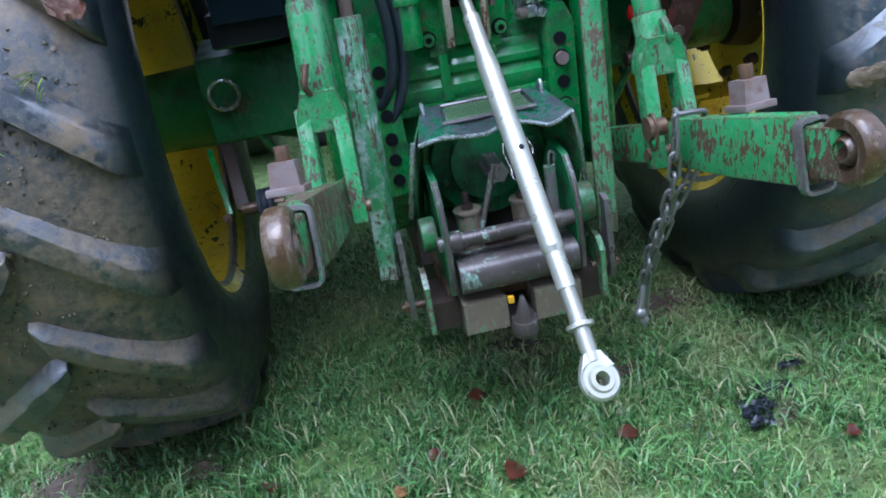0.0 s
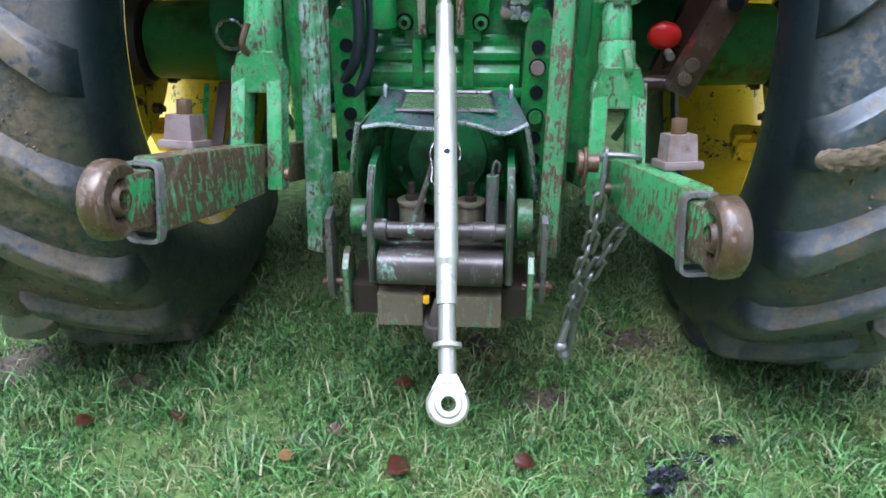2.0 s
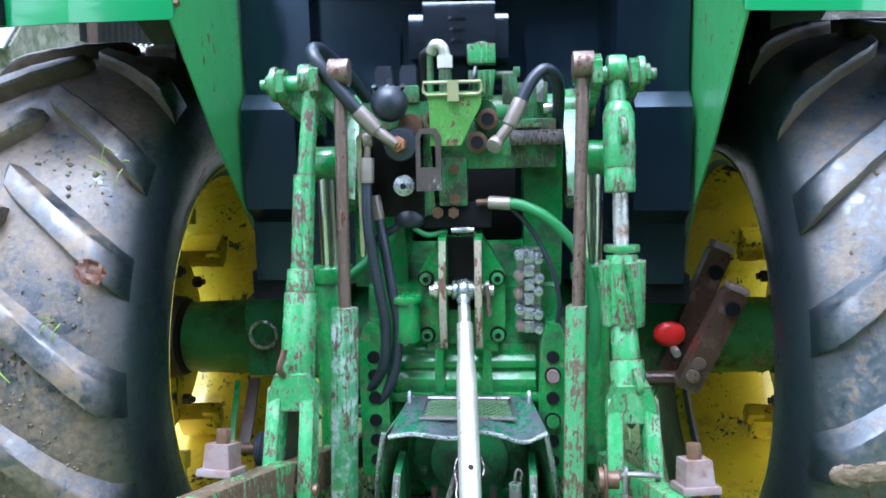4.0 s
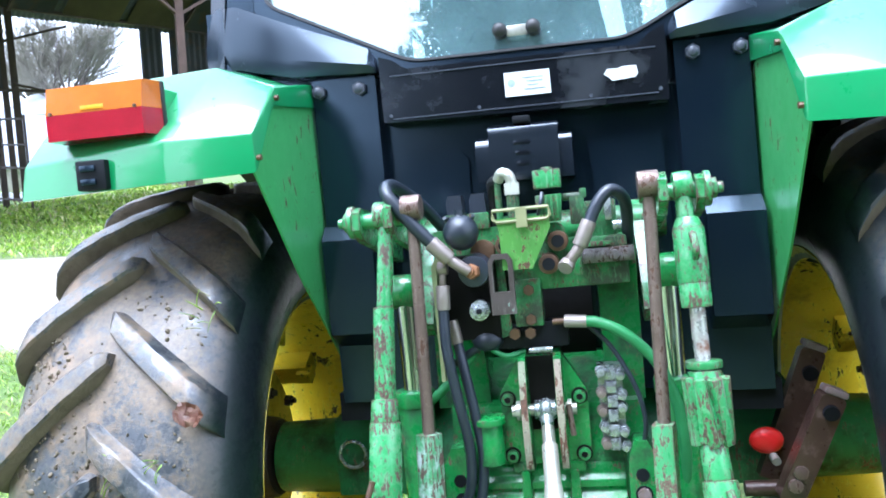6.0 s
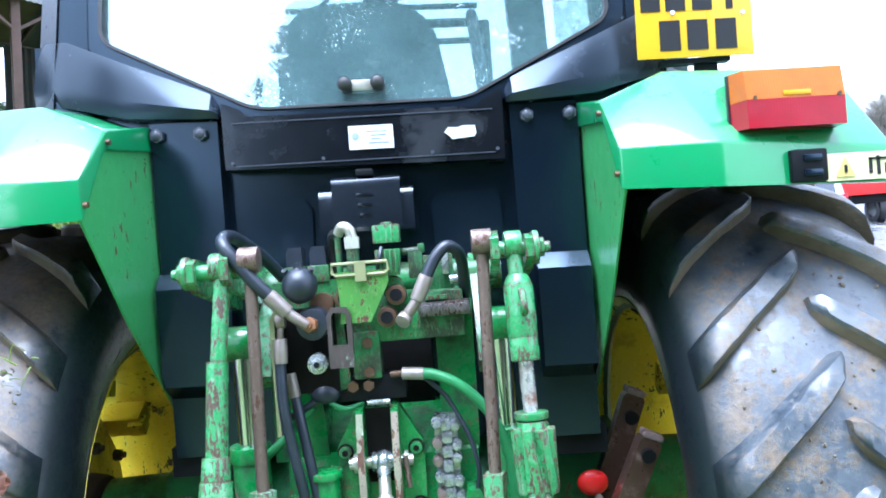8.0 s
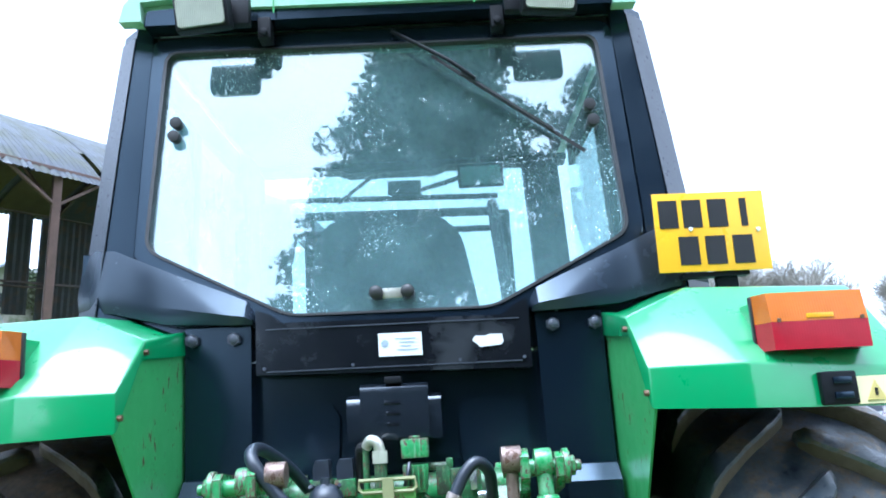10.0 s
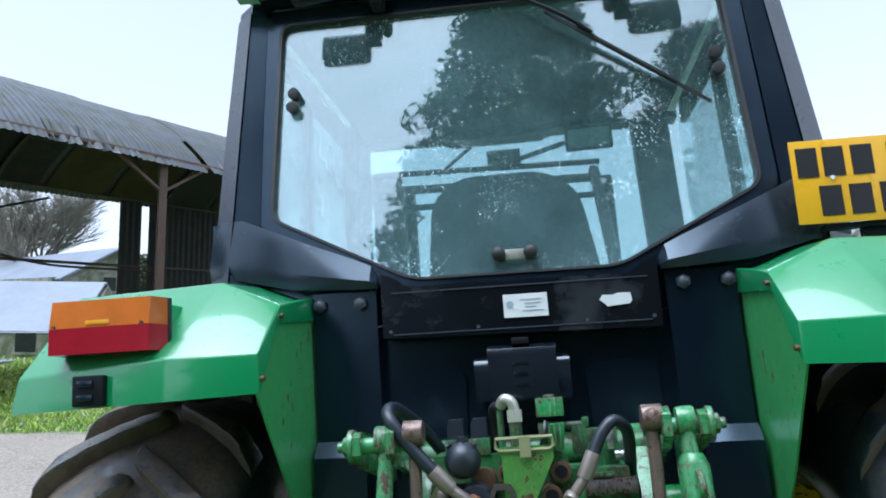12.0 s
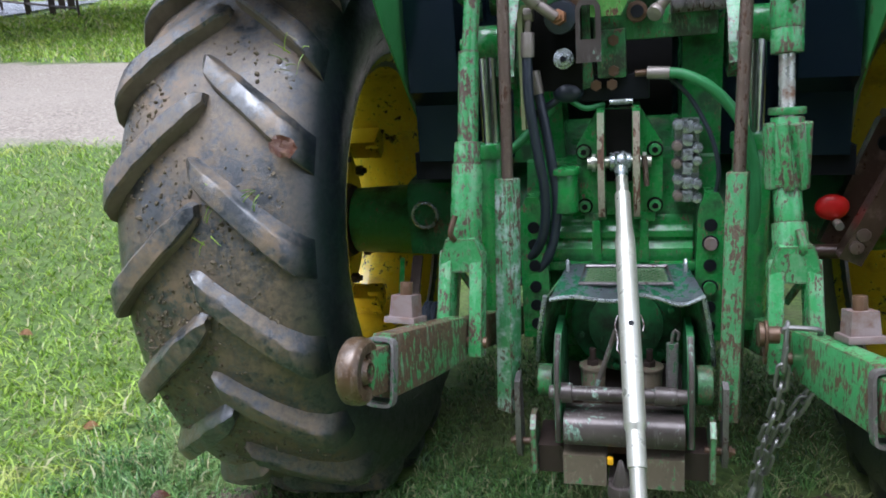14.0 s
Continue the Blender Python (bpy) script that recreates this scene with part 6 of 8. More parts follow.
# ---- cab ----
SKEW = 0.02
cab = part("cab_rear_wall", prism(B(), [(-0.36, 0.98), (0.36, 0.98), (0.36, 1.70), (-0.36, 1.70)], -0.165, -0.12, "y"), m_black, tractor, "black painted cab rear wall with pressed panels", bevel=0.004)
for s in (-1, 1):
    bm = prism(B(), [(s * 0.355, 0.98), (s * 0.352, 1.788), (s * 0.515, 1.788), (s * 0.513, 0.98)], -0.215, -0.10, "y")
    col = part("cab_column", bm, m_black, cab, "black cab corner column with two bolts", bevel=0.006)
    for x in (0.392, 0.495):
        bm = hexnut(B(), (s * x, -0.215, 1.757), (0, -1, 0), 0.017, 0.016)
        ball(bm, (s * x, -0.231, 1.757), 0.012, (1, 0.6, 1), 10)
        part("column_bolt", bm, m_trim, cab)
    bm = prism(B(), [(-0.21, 1.12), (-0.27, 1.16), (-0.275, 1.39), (-0.24, 1.425), (-0.21, 1.425)], s * 0.385, s * 0.51, "x")
    part("column_box", bm, m_black, cab, bevel=0.016)
    bm = prism(B(), [(s * 0.16, 1.25), (s * 0.145, 1.56), (s * 0.165, 1.59), (s * 0.315, 1.59), (s * 0.325, 1.25)], -0.178, -0.16, "y")
    part("pressed_panel", bm, m_black, cab, bevel=0.008)
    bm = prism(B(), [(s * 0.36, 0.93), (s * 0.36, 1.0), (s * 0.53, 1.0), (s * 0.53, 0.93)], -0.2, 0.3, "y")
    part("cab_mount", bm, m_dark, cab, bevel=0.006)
bm = prism(B(), [(-0.335, 1.665), (0.332, 1.655), (0.335, 1.79), (0.332, 1.825), (0.30, 1.808), (0.27, 1.785), (-0.27, 1.79), (-0.30, 1.812), (-0.335, 1.825)], -0.235, -0.175, "y")
part("sill_panel", bm, m_panel, cab, "satin black sill panel with label", bevel=0.005)
bm = B()
for z in (1.672, 1.775):
    box(bm, (0, -0.2365, z), (0.62, 0.002, 0.0025))
for x in (-0.315, 0.315, 0.16, -0.1):
    cyl(bm, (x, -0.235, 1.68), (x, -0.239, 1.68), 0.0045, seg=8)
part("sill_groove", bm, m_trim, cab)
bm = box(B(), (0.017, -0.238, 1.724), (0.106, 0.003, 0.056))
sticker = part("paper_label", bm, m_white, cab, "white paper label with faint print")
bm = B()
for k in range(4):
    box(bm, (0.03 + 0.004 * (k % 2), -0.2402, 1.738 - k * 0.009), (0.05 - 0.012 * (k % 3), 0.001, 0.002))
cyl(bm, (-0.02, -0.239, 1.727), (-0.02, -0.2405, 1.727), 0.009, seg=14)
part("label_print", bm, surf("faint_blue_print", (0.35, 0.42, 0.5), rough=0.5, grain=30, bump=0), sticker)
bm = prism(B(), [(0.192, 1.725), (0.2, 1.736), (0.225, 1.735), (0.235, 1.739), (0.265, 1.738), (0.268, 1.72), (0.262, 1.712), (0.21, 1.708), (0.203, 1.716)], -0.239, -0.236, "y")
part("torn_label", bm, m_white, cab, "torn white label")
# wiper-motor style cover under the sill
bm = prism(B(), [(-0.165, 1.50), (-0.272, 1.50), (-0.272, 1.578), (-0.262, 1.596), (-0.235, 1.605), (-0.165, 1.607)], -0.115, 0.107, "x")
part("motor_cover", bm, m_gloss, cab, "black moulded cover", bevel=0.012)
bm = prism(B(), [(-0.165, 1.505), (-0.279, 1.505), (-0.279, 1.606), (-0.272, 1.622), (-0.255, 1.630), (-0.165, 1.633)], -0.082, 0.078, "x")
part("cover_hump", bm, m_gloss, cab, bevel=0.010)
bm = box(B(), (-0.003, -0.262, 1.638), (0.04, 0.03, 0.016))
part("cover_latch", bm, m_dark, cab, bevel=0.004)
bm = B()
for k in range(3):
    box(bm, (-0.006, -0.2785, 1.585 - k * 0.024), (0.04 - 0.006 * k, 0.003, 0.01))
part("cover_emboss", bm, m_panel, cab, bevel=0.002)

# rear window frame, glass, posts
GL = [(-0.618, 2.60), (-0.634, 2.0), (-0.262, 1.808), (0.255, 1.806), (0.618, 1.99), (0.612, 2.59)]
FR = [(-0.665, 2.645), (-0.672, 1.985), (-0.285, 1.772), (0.28, 1.77), (0.655, 1.975), (0.655, 2.64)]


GLR, FRR = rounded(GL, 0.04), rounded(FR, 0.05)
bm = ring_frame(B(), FRR, GLR, -0.012, 0.05, lambda u, d: (u[0], glass_y(u[1]) + d, u[1]))
part("window_frame", bm, m_black, cab, "black rear window frame")
INR = rounded([(x * 0.985, 2.2 + (z - 2.2) * 0.985) for x, z in GL], 0.036)
bm = ring_frame(B(), GLR, INR, -0.018, 0.01, lambda u, d: (u[0], glass_y(u[1]) + d, u[1]))
part("window_seal", bm, m_rubber, cab)
bm = B()
a = [bm.verts.new((x, glass_y(z), z)) for x, z in GLR]
b = [bm.verts.new((x, glass_y(z) + 0.005, z)) for x, z in GLR]
bm.faces.new(a)
bm.faces.new(b[::-1])
for k in range(len(a)):
    j = (k + 1) % len(a)
    bm.faces.new((a[k], b[k], b[j], a[j]))
pane = part("rear_window", bm, m_glass, cab, "tinted rear window with rain drops and reflections", smooth=0)
pane.visible_shadow = False


def loft(bm, sections):
    rings = [[bm.verts.new(p) for p in sec] for sec in sections]
    n = len(rings[0])
    for i in range(len(rings) - 1):
        for k in range(n):
            bm.faces.new((rings[i][k], rings[i][(k + 1) % n], rings[i + 1][(k + 1) % n], rings[i + 1][k]))
    bm.faces.new(rings[0][::-1])
    bm.faces.new(rings[-1])
    return bm


for s in (-1, 1):
    secs = []
    for z, xi, xc, xo in ((1.80, 0.655, 0.735, 0.80), (2.0, 0.66, 0.728, 0.792), (2.3, 0.66, 0.716, 0.778), (2.68, 0.655, 0.70, 0.758)):
        y = glass_y(z)
        secs.append([(s * xi, y - 0.014, z), (s * xc, y - 0.022, z), (s * xo, y + 0.03, z), (s * xo, y + 0.14, z), (s * xi, y + 0.10, z)])
    part("cab_post", loft(B(), secs), m_black, cab, "dark cab corner post", bevel=0.006)
    # outer bevel of the post, its sky light painted in as grey
    secs = []
    for z, xc, xo in ((1.83, 0.737, 0.806), (2.0, 0.730, 0.797), (2.3, 0.718, 0.783), (2.65, 0.701, 0.762)):
        y = glass_y(z)
        secs.append([(s * xc, y - 0.030, z), (s * xo, y + 0.026, z), (s * xo, y + 0.06, z), (s * (xc + 0.01), y - 0.0, z)])
    part("post_cover", loft(B(), secs), m_trim, cab, "outer bevel of the cab post, greyed as if lit by the sky", bevel=0.004)
    # sloping lower arm
    secs = []
    for x, lo, hi, y in ((0.345, 1.79, 1.825, -0.225), (0.36, 1.79, 1.85, -0.238), (0.40, 1.79, 1.868, -0.242), (0.56, 1.80, 1.935, -0.236), (0.70, 1.835, 1.998, -0.222), (0.76, 1.84, 2.005, -0.20), (0.806, 1.845, 1.985, -0.165)):
        secs.append([(s * x, y, lo), (s * x, y - 0.010, lo + 0.3 * (hi - lo)), (s * x, y + 0.016, hi), (s * x, -0.05, hi), (s * x, -0.05, lo)])
    part("lower_arm", loft(B(), secs), m_satin, cab, "black sloping cab corner", bevel=0.005)
    bm = prism(B(), [(s * 0.24, 1.70), (s * 0.80, 1.75), (s * 0.80, 2.0), (s * 0.67, 2.0), (s * 0.275, 1.785)], -0.165, -0.115, "y")
    part("corner_panel", bm, m_black, cab)
    # glass clamps
    for x, z in ((0.570, 2.366), (0.574, 2.325)) if s < 0 else ((0.562, 2.36), (0.565, 2.312)):
        y = glass_y(z)
        bm = cyl(B(), (s * x, y - 0.03, z), (s * x, y, z), 0.017, 0.015)
        part("clamp_knob", bm, m_rubber, cab, bevel=0.003)
for x in (-0.038, 0.041):
    y = glass_y(1.857)
    bm = cyl(B(), (x, y - 0.035, 1.857), (x, y, 1.857), 0.017)
    ball(bm, (x, y - 0.03, 1.857), 0.018, (1, 0.6, 1), 14)
    part("latch_knob", bm, m_rubber, cab)
part("latch_plate", box(B(), (0.002, -0.203, 1.856), (0.05, 0.006, 0.026)), m_zinc, cab, "pale latch plate", bevel=0.003)
# roof
ROOF_Y = -0.165
arch = [(-0.702, 2.615), (-0.69, 2.665), (-0.66, 2.70), (-0.60, 2.72), (-0.3, 2.747), (0.0, 2.755), (0.3, 2.747), (0.60, 2.72), (0.66, 2.70), (0.69, 2.665), (0.702, 2.615)]
low = [(0.64, 2.615), (0.645, 2.672), (0.41, 2.69), (0.375, 2.685), (0.365, 2.645), (-0.365, 2.645), (-0.375, 2.685), (-0.41, 2.69), (-0.645, 2.672), (-0.64, 2.615)]
RK = 1.0267  # the moulding is a little larger than the window it caps
bm = prism(B(), [(0.14 + (x - 0.14) * RK, 1.581 + (z - 1.57) * RK - 0.012 * x) for x, z in arch + low], ROOF_Y, ROOF_Y + 0.04, "y")
roof = part("cab_roof", bm, m_roof, tractor, "pale green cab roof moulding", bevel=0.008)
bm = prism(B(), [(-0.725, 2.705), (-0.72, 2.725), (-0.67, 2.77), (-0.3, 2.80), (0.3, 2.80), (0.66, 2.762), (0.715, 2.715), (0.72, 2.695)], -0.135, 1.35, "y")
part("roof_top", bm, m_roof, roof, bevel=0.02)
for x in (-0.29, 0.27):
    part("roof_groove", box(B(), (x, ROOF_Y - 0.0005, 2.715), (0.004, 0.003, 0.095)), m_green_in, roof)
bm = prism(B(), [(-0.66, 2.655), (-0.65, 2.70), (-0.4, 2.715), (0.4, 2.715), (0.65, 2.70), (0.66, 2.655)], -0.15, -0.085, "y")
part("roof_underside", bm, m_black, roof, bevel=0.006)
for s in (-1, 1):
    c = Vector((s * 0.463, -0.222, 2.636))
    r = rotm(10, s * 3, s * 4)
    bm = B()
    box(bm, c + r @ Vector((0, -0.012, 0)), (0.15, 0.046, 0.096), r)
    wl = part("work_lamp", bm, m_dark, roof, "rectangular work lamp in a black housing", bevel=0.01)
    bm = prism(B(), rounded([(-0.064, -0.04), (0.064, -0.04), (0.064, 0.04), (-0.064, 0.04)], 0.012, 4), -0.043, -0.03, "y")
    bm.transform(Matrix.Translation(c) @ r.to_4x4())
    part("lamp_glass", bm, m_clear, wl, "ribbed clear lamp glass", bevel=0.003)
    bm = box(B(), (s * 0.372, -0.2, 2.655), (0.05, 0.03, 0.085))
    part("lamp_arm", bm, m_dark, wl, bevel=0.004)
    hx = -0.32 if s < 0 else 0.33
    bm = box(B(), (hx, -0.13, 2.63), (0.036, 0.05, 0.066))
    cyl(bm, (hx, -0.155, 2.612), (hx, -0.17, 2.612), 0.011)
    part("window_hinge", bm, m_dark, roof, "black window hinge", bevel=0.004)
# wiper
w0, w1 = Vector((0.03, glass_y(2.62) - 0.03, 2.625)), Vector((0.535, glass_y(2.25) - 0.012, 2.225))
wm = w0.lerp(w1, 0.45)
bm = pipe(B(), [w0, w0.lerp(w1, 0.3) + Vector((0, -0.02, 0.01)), wm + Vector((0, -0.02, 0.005))], 0.006, 8)
wiper = part("wiper", bm, m_dark, tractor, "black wiper arm and blade on the rear window")
bm = B()
a, b = w0.lerp(w1, 0.22), w1
box(bm, (a + b) / 2, (0.008, 0.008, (b - a).length), frame_along(b - a))
box(bm, (a + b) / 2 + Vector((0, -0.01, 0)), (0.012, 0.006, (b - a).length * 0.6), frame_along(b - a))
part("wiper_blade", bm, m_rubber, wiper)

# cab interior
part("cab_floor", box(B(), (0, 0.55, 1.2), (1.0, 1.4, 0.06)), m_dark, tractor, "dark cab floor")
part("headliner", prism(B(), [(-0.06, 2.60), (0.08, 2.645), (1.28, 2.65), (1.28, 2.664), (-0.06, 2.664)], -0.66, 0.66, "x"), m_lining, tractor, "grey cab headliner")
for s in (-1, 1):
    part("cab_side", prism(B(), [(-0.08, 1.23), (-0.08, 1.86), (0.35, 1.82), (0.55, 1.45), (1.25, 1.45), (1.25, 1.23)], s * 0.71, s * 0.735, "x"), m_dark, tractor, "black lower cab side")
    q0, q1 = (-0.75, -0.69) if s < 0 else (0.55, 0.70)
    ya = 0.93 if s < 0 else 1.12
    bm = loft(B(), [[(q0, ya, 1.2), (q1, ya, 1.2), (q1, 1.2, 1.2), (q0, 1.2, 1.2)], [(q0 - 0.04 * s, ya, 2.66), (q1 - 0.04 * s, ya, 2.66), (q1 - 0.04 * s, 1.2, 2.66), (q0 - 0.04 * s, 1.2, 2.66)]])
    part("front_post", bm, m_dark, tractor, "black cab front post")
    bm = loft(B(), [[(s * 0.755, 0.40, 1.8), (s * 0.72, 0.40, 1.8), (s * 0.72, 0.46, 1.8), (s * 0.755, 0.46, 1.8)], [(s * 0.72, 0.40, 2.66), (s * 0.69, 0.40, 2.66), (s * 0.69, 0.46, 2.66), (s * 0.72, 0.46, 2.66)]])
    part("middle_post", bm, m_dark, tractor, "black cab middle post")
    part("side_header", prism(B(), [(-0.05, 2.60), (0.4, 2.555), (1.0, 2.56), (1.0, 2.655), (-0.05, 2.655)], s * 0.69, s * 0.712, "x"), m_lining, tractor, "grey cab side header")
    w_ = part("side_window", prism(B(), [(-0.02, 1.86), (0.0, 2.65), (1.18, 2.65), (1.18, 1.45), (0.55, 1.45), (0.35, 1.84)], s * 0.716, s * 0.721, "x"), m_fog if s < 0 else m_pane, tractor, "tinted cab side window", smooth=0)
    w_.visible_shadow = False
w_ = part("windscreen", box(B(), (-0.04, 1.16, 2.13), (1.3, 0.005, 1.06)), m_pane, tractor, "tinted cab windscreen", smooth=0)
w_.visible_shadow = False
part("windscreen_header", prism(B(), [(-0.74, 2.652), (-0.74, 2.625), (-0.32, 2.625), (-0.27, 2.605), (0.12, 2.605), (0.17, 2.625), (0.7, 2.625), (0.7, 2.652)], 1.1, 1.2, "y"), m_dark, tractor, "dark windscreen header", bevel=0.004)
part("dashboard", prism(B(), [(0.85, 1.23), (0.85, 1.6), (0.95, 1.72), (1.14, 1.70), (1.14, 1.23)], -0.35, 0.35, "x"), m_dark, tractor, "dark cab dashboard", bevel=0.02)
# seat
seat = part("driver_seat", prism(B(), [(0.15, 1.52), (0.12, 1.60), (0.2, 1.64), (0.62, 1.66), (0.66, 1.6), (0.62, 1.52)], -0.27, 0.25, "x"), m_seat, tractor, "dark fabric driver seat seen from behind", bevel=0.03)
back = rounded([(-0.235, 1.60), (0.215, 1.60), (0.235, 1.80), (0.19, 2.07), (0.10, 2.135), (-0.15, 2.135), (-0.23, 2.07), (-0.255, 1.80)], 0.05, 3)
part("seat_back", prism(B(), back, 0.04, 0.17, "y"), m_seat, seat, bevel=0.02)
part("seat_base", box(B(), (0, 0.4, 1.37), (0.36, 0.4, 0.3)), m_dark, seat, bevel=0.02)
for s in (-1, 1):
    bm = prism(B(), [(0.05, 1.73), (0.05, 1.79), (0.4, 1.81), (0.42, 1.76), (0.3, 1.72)], s * 0.33 - 0.045, s * 0.33 + 0.045, "x")
    part("arm_rest", bm, m_seat, seat, bevel=0.015)
bm = prism(B(), [(0.1, 1.23), (0.1, 1.72), (0.45, 1.80), (0.8, 1.66), (0.8, 1.23)], 0.42, 0.62, "x")
part("side_console", bm, m_dark, tractor, "dark side console with levers", bevel=0.02)
bm = B()
for y, z in ((0.3, 1.93), (0.4, 1.97), (0.5, 1.95)):
    cyl(bm, (0.5, y, 1.76), (0.5, y, z), 0.008)
    ball(bm, (0.5, y, z), 0.02, seg=12)
part("console_lever", bm, m_rubber, tractor, "black console levers")
bm = B()
pipe(bm, [(-0.0 + 0.2 * math.cos(a), 0.86 + 0.12 * math.sin(a), 1.86 + 0.13 * math.sin(a)) for a in (2 * math.pi * k / 28 for k in range(28))], 0.014, 8, closed=True, smooth=False)
cyl(bm, (0, 0.86, 1.86), (0, 1.02, 1.66), 0.03)
box(bm, (0, 0.86, 1.86), (0.36, 0.03, 0.03))
part("steering_wheel", bm, m_dark, tractor, "black steering wheel")
bm = box(B(), (0.31, 0.95, 2.518), (0.19, 0.03, 0.1), rotm(12, 0, -3))
mir = part("interior_mirror", bm, m_dark, tractor, "dark framed interior mirror", bevel=0.008)
bm = box(B(), (0.31, 0.933, 2.514), (0.165, 0.004, 0.075), rotm(12, 0, -3))
part("mirror_glass", bm, m_chrome, mir)
part("mirror_stem", cyl(B(), (0.31, 0.97, 2.55), (0.31, 1.08, 2.64), 0.008), m_dark, mir)
for s in (-1, 1):
    bm = prism(B(), [(s * 0.335, 2.59), (s * 0.335, 2.645), (s * 0.44, 2.65), (s * 0.487, 2.635), (s * 0.487, 2.60), (s * 0.47, 2.585)], -0.03, 0.05, "y")
    part("speaker_box", bm, m_lining, tractor, "grey loudspeaker box under the cab roof", bevel=0.01)
bm = B()
box(bm, (-0.43, 0.42, 2.06), (0.1, 0.07, 0.44))
part("door_bag", bm, m_seat, tractor, "dark padded object beside the seat", bevel=0.02)
# front loader and bonnet beyond the cab
bm = prism(B(), [(1.3, 1.02), (1.3, 1.62), (2.9, 1.48), (3.0, 1.3), (3.0, 0.95)], -0.33, 0.33, "x")
part("bonnet", bm, m_green, tractor, "green bonnet", bevel=0.04)
bm = prism(B(), [(0.6, 0.5), (0.6, 1.1), (3.0, 0.95), (3.0, 0.6)], -0.22, 0.22, "x")
part("engine_block", bm, m_dark, tractor, "dark engine and chassis", bevel=0.02)
bm = B()
for x in (-0.78, 0.46):
    pipe(bm, [(x, 1.5, 1.2), (x, 1.75, 1.9), (x, 2.6, 2.85)], 0.035, 8, 4)
    cyl(bm, (x + 0.07, 2.6, 2.2), (x + 0.07, 2.6, 2.8), 0.035)
cyl(bm, (-0.85, 2.6, 2.93), (0.5, 2.6, 2.90), 0.018)
cyl(bm, (-0.85, 2.6, 2.82), (0.5, 2.6, 2.80), 0.028)
cyl(bm, (-0.8, 2.6, 2.70), (0.5, 2.6, 2.69), 0.02)
box(bm, (-0.09, 2.6, 2.97), (0.21, 0.1, 0.09))
cyl(bm, (-0.52, 2.6, 2.9), (-0.2, 2.6, 3.14), 0.012)
cyl(bm, (0.0, 2.6, 2.96), (0.3, 2.6, 3.04), 0.016)
part("front_loader", bm, m_dark, tractor, "dark front loader frame beyond the windscreen")
for s in (-1, 1):
    c = (s * 0.86, 2.45, 0.60)
    bm = lathe(B(), [(-0.18, 0.34), (-0.2, 0.45), (-0.19, 0.55), (-0.14, 0.595), (0.14, 0.595), (0.19, 0.55), (0.2, 0.45), (0.18, 0.34)], c, 40)
    ft = part("front_tyre", bm, m_tyre, tractor, "black front tyre")
    bm = lathe(B(), [(-0.19, 0.36), (0.19, 0.36), (0.17, 0.33), (0.05, 0.3), (0.05, 0.001), (-0.02, 0.001), (-0.02, 0.3), (-0.17, 0.33)], c, 32)
    part("front_rim", bm, m_yellow, ft)
part("front_axle", cyl(B(), (-0.8, 2.45, 0.62), (0.8, 2.45, 0.62), 0.09), m_cast, tractor, "green front axle")
for s in (-1, 1):
    part("chassis_strut", cyl(B(), (s * 0.42, -0.05, 0.56), (s * 0.5, -0.06, 0.70), 0.01), m_hyd, tractor, "thin green strut under the axle")

SKEW = 0.0
# ---- chain hanging from the right link ----
chain = thing("chain", "grey steel chain hanging doubled from the lower link, hook end down", "chain", (0.3, -0.76, 0.74))
inv = Matrix.Translation((-0.3, 0.76, -0.74))


def chain_link(c, d, turn, size=1.0):
    bm = B()
    L, W = 0.0155 * size, 0.0085 * size
    pts = []
    for k in range(20):
        a = 2 * math.pi * k / 20
        pts.append(Vector((W * math.cos(a), 0, W * math.sin(a) + (L if math.sin(a) >= 0 else -L))))
    r = frame_along(d) @ rotm(0, 0, turn)
    pipe(bm, [Vector(c) + r @ p for p in pts], 0.0034 * size, 7, closed=True, smooth=False)
    bm.transform(inv)
    return part("chain_link", bm, m_chain, chain)


def strand(pts, turn0):
    path = curve_points(pts, 20)
    acc, last, n = 0.0, path[0], 0
    step = 0.0395
    for i in range(1, len(path)):
        acc += (path[i] - last).length
        last = path[i]
        if acc >= step * n:
            d = (path[min(i + 1, len(path) - 1)] - path[i - 1])
            chain_link(path[i], d, turn0 + 90 * (n % 2) + 20, 1.15)
            n += 1


strand([(0.292, -0.765, 0.735), (0.29, -0.765, 0.69), (0.285, -0.75, 0.60), (0.275, -0.70, 0.50), (0.272, -0.66, 0.42), (0.268, -0.63, 0.345)], 10)
strand([(0.372, -0.69, 0.63), (0.34, -0.685, 0.57), (0.315, -0.67, 0.51), (0.29, -0.65, 0.43), (0.275, -0.63, 0.36)], 50)
bm = pipe(B(), [(0.287, -0.768, 0.742), (0.29, -0.772, 0.752), (0.32, -0.772, 0.752), (0.345, -0.77, 0.748), (0.347, -0.755, 0.73)], 0.005, 8)
bm.transform(inv)
part("chain_staple", bm, m_chain, chain)
bm = pipe(B(), [(0.272, -0.632, 0.36), (0.262, -0.635, 0.325), (0.256, -0.637, 0.295), (0.262, -0.64, 0.27)], lambda f: 0.006 + 0.006 * f, 8)
ball(bm, (0.256, -0.638, 0.29), 0.014, seg=12)
pipe(bm, [(0.28, -0.625, 0.345), (0.276, -0.62, 0.29), (0.27, -0.62, 0.245)], 0.008, 8)
bm.transform(inv)
part("chain_hook", bm, m_chain, chain, "worn steel hook")

# ---- surroundings ----
UPV = Vector((0.096, -0.103, 0.99)).normalized()
AHEAD = (Vector((-0.22, 0.972, 0.078)) - UPV * Vector((-0.22, 0.972, 0.078)).dot(UPV)).normalized()
RIGHT = AHEAD.cross(UPV)
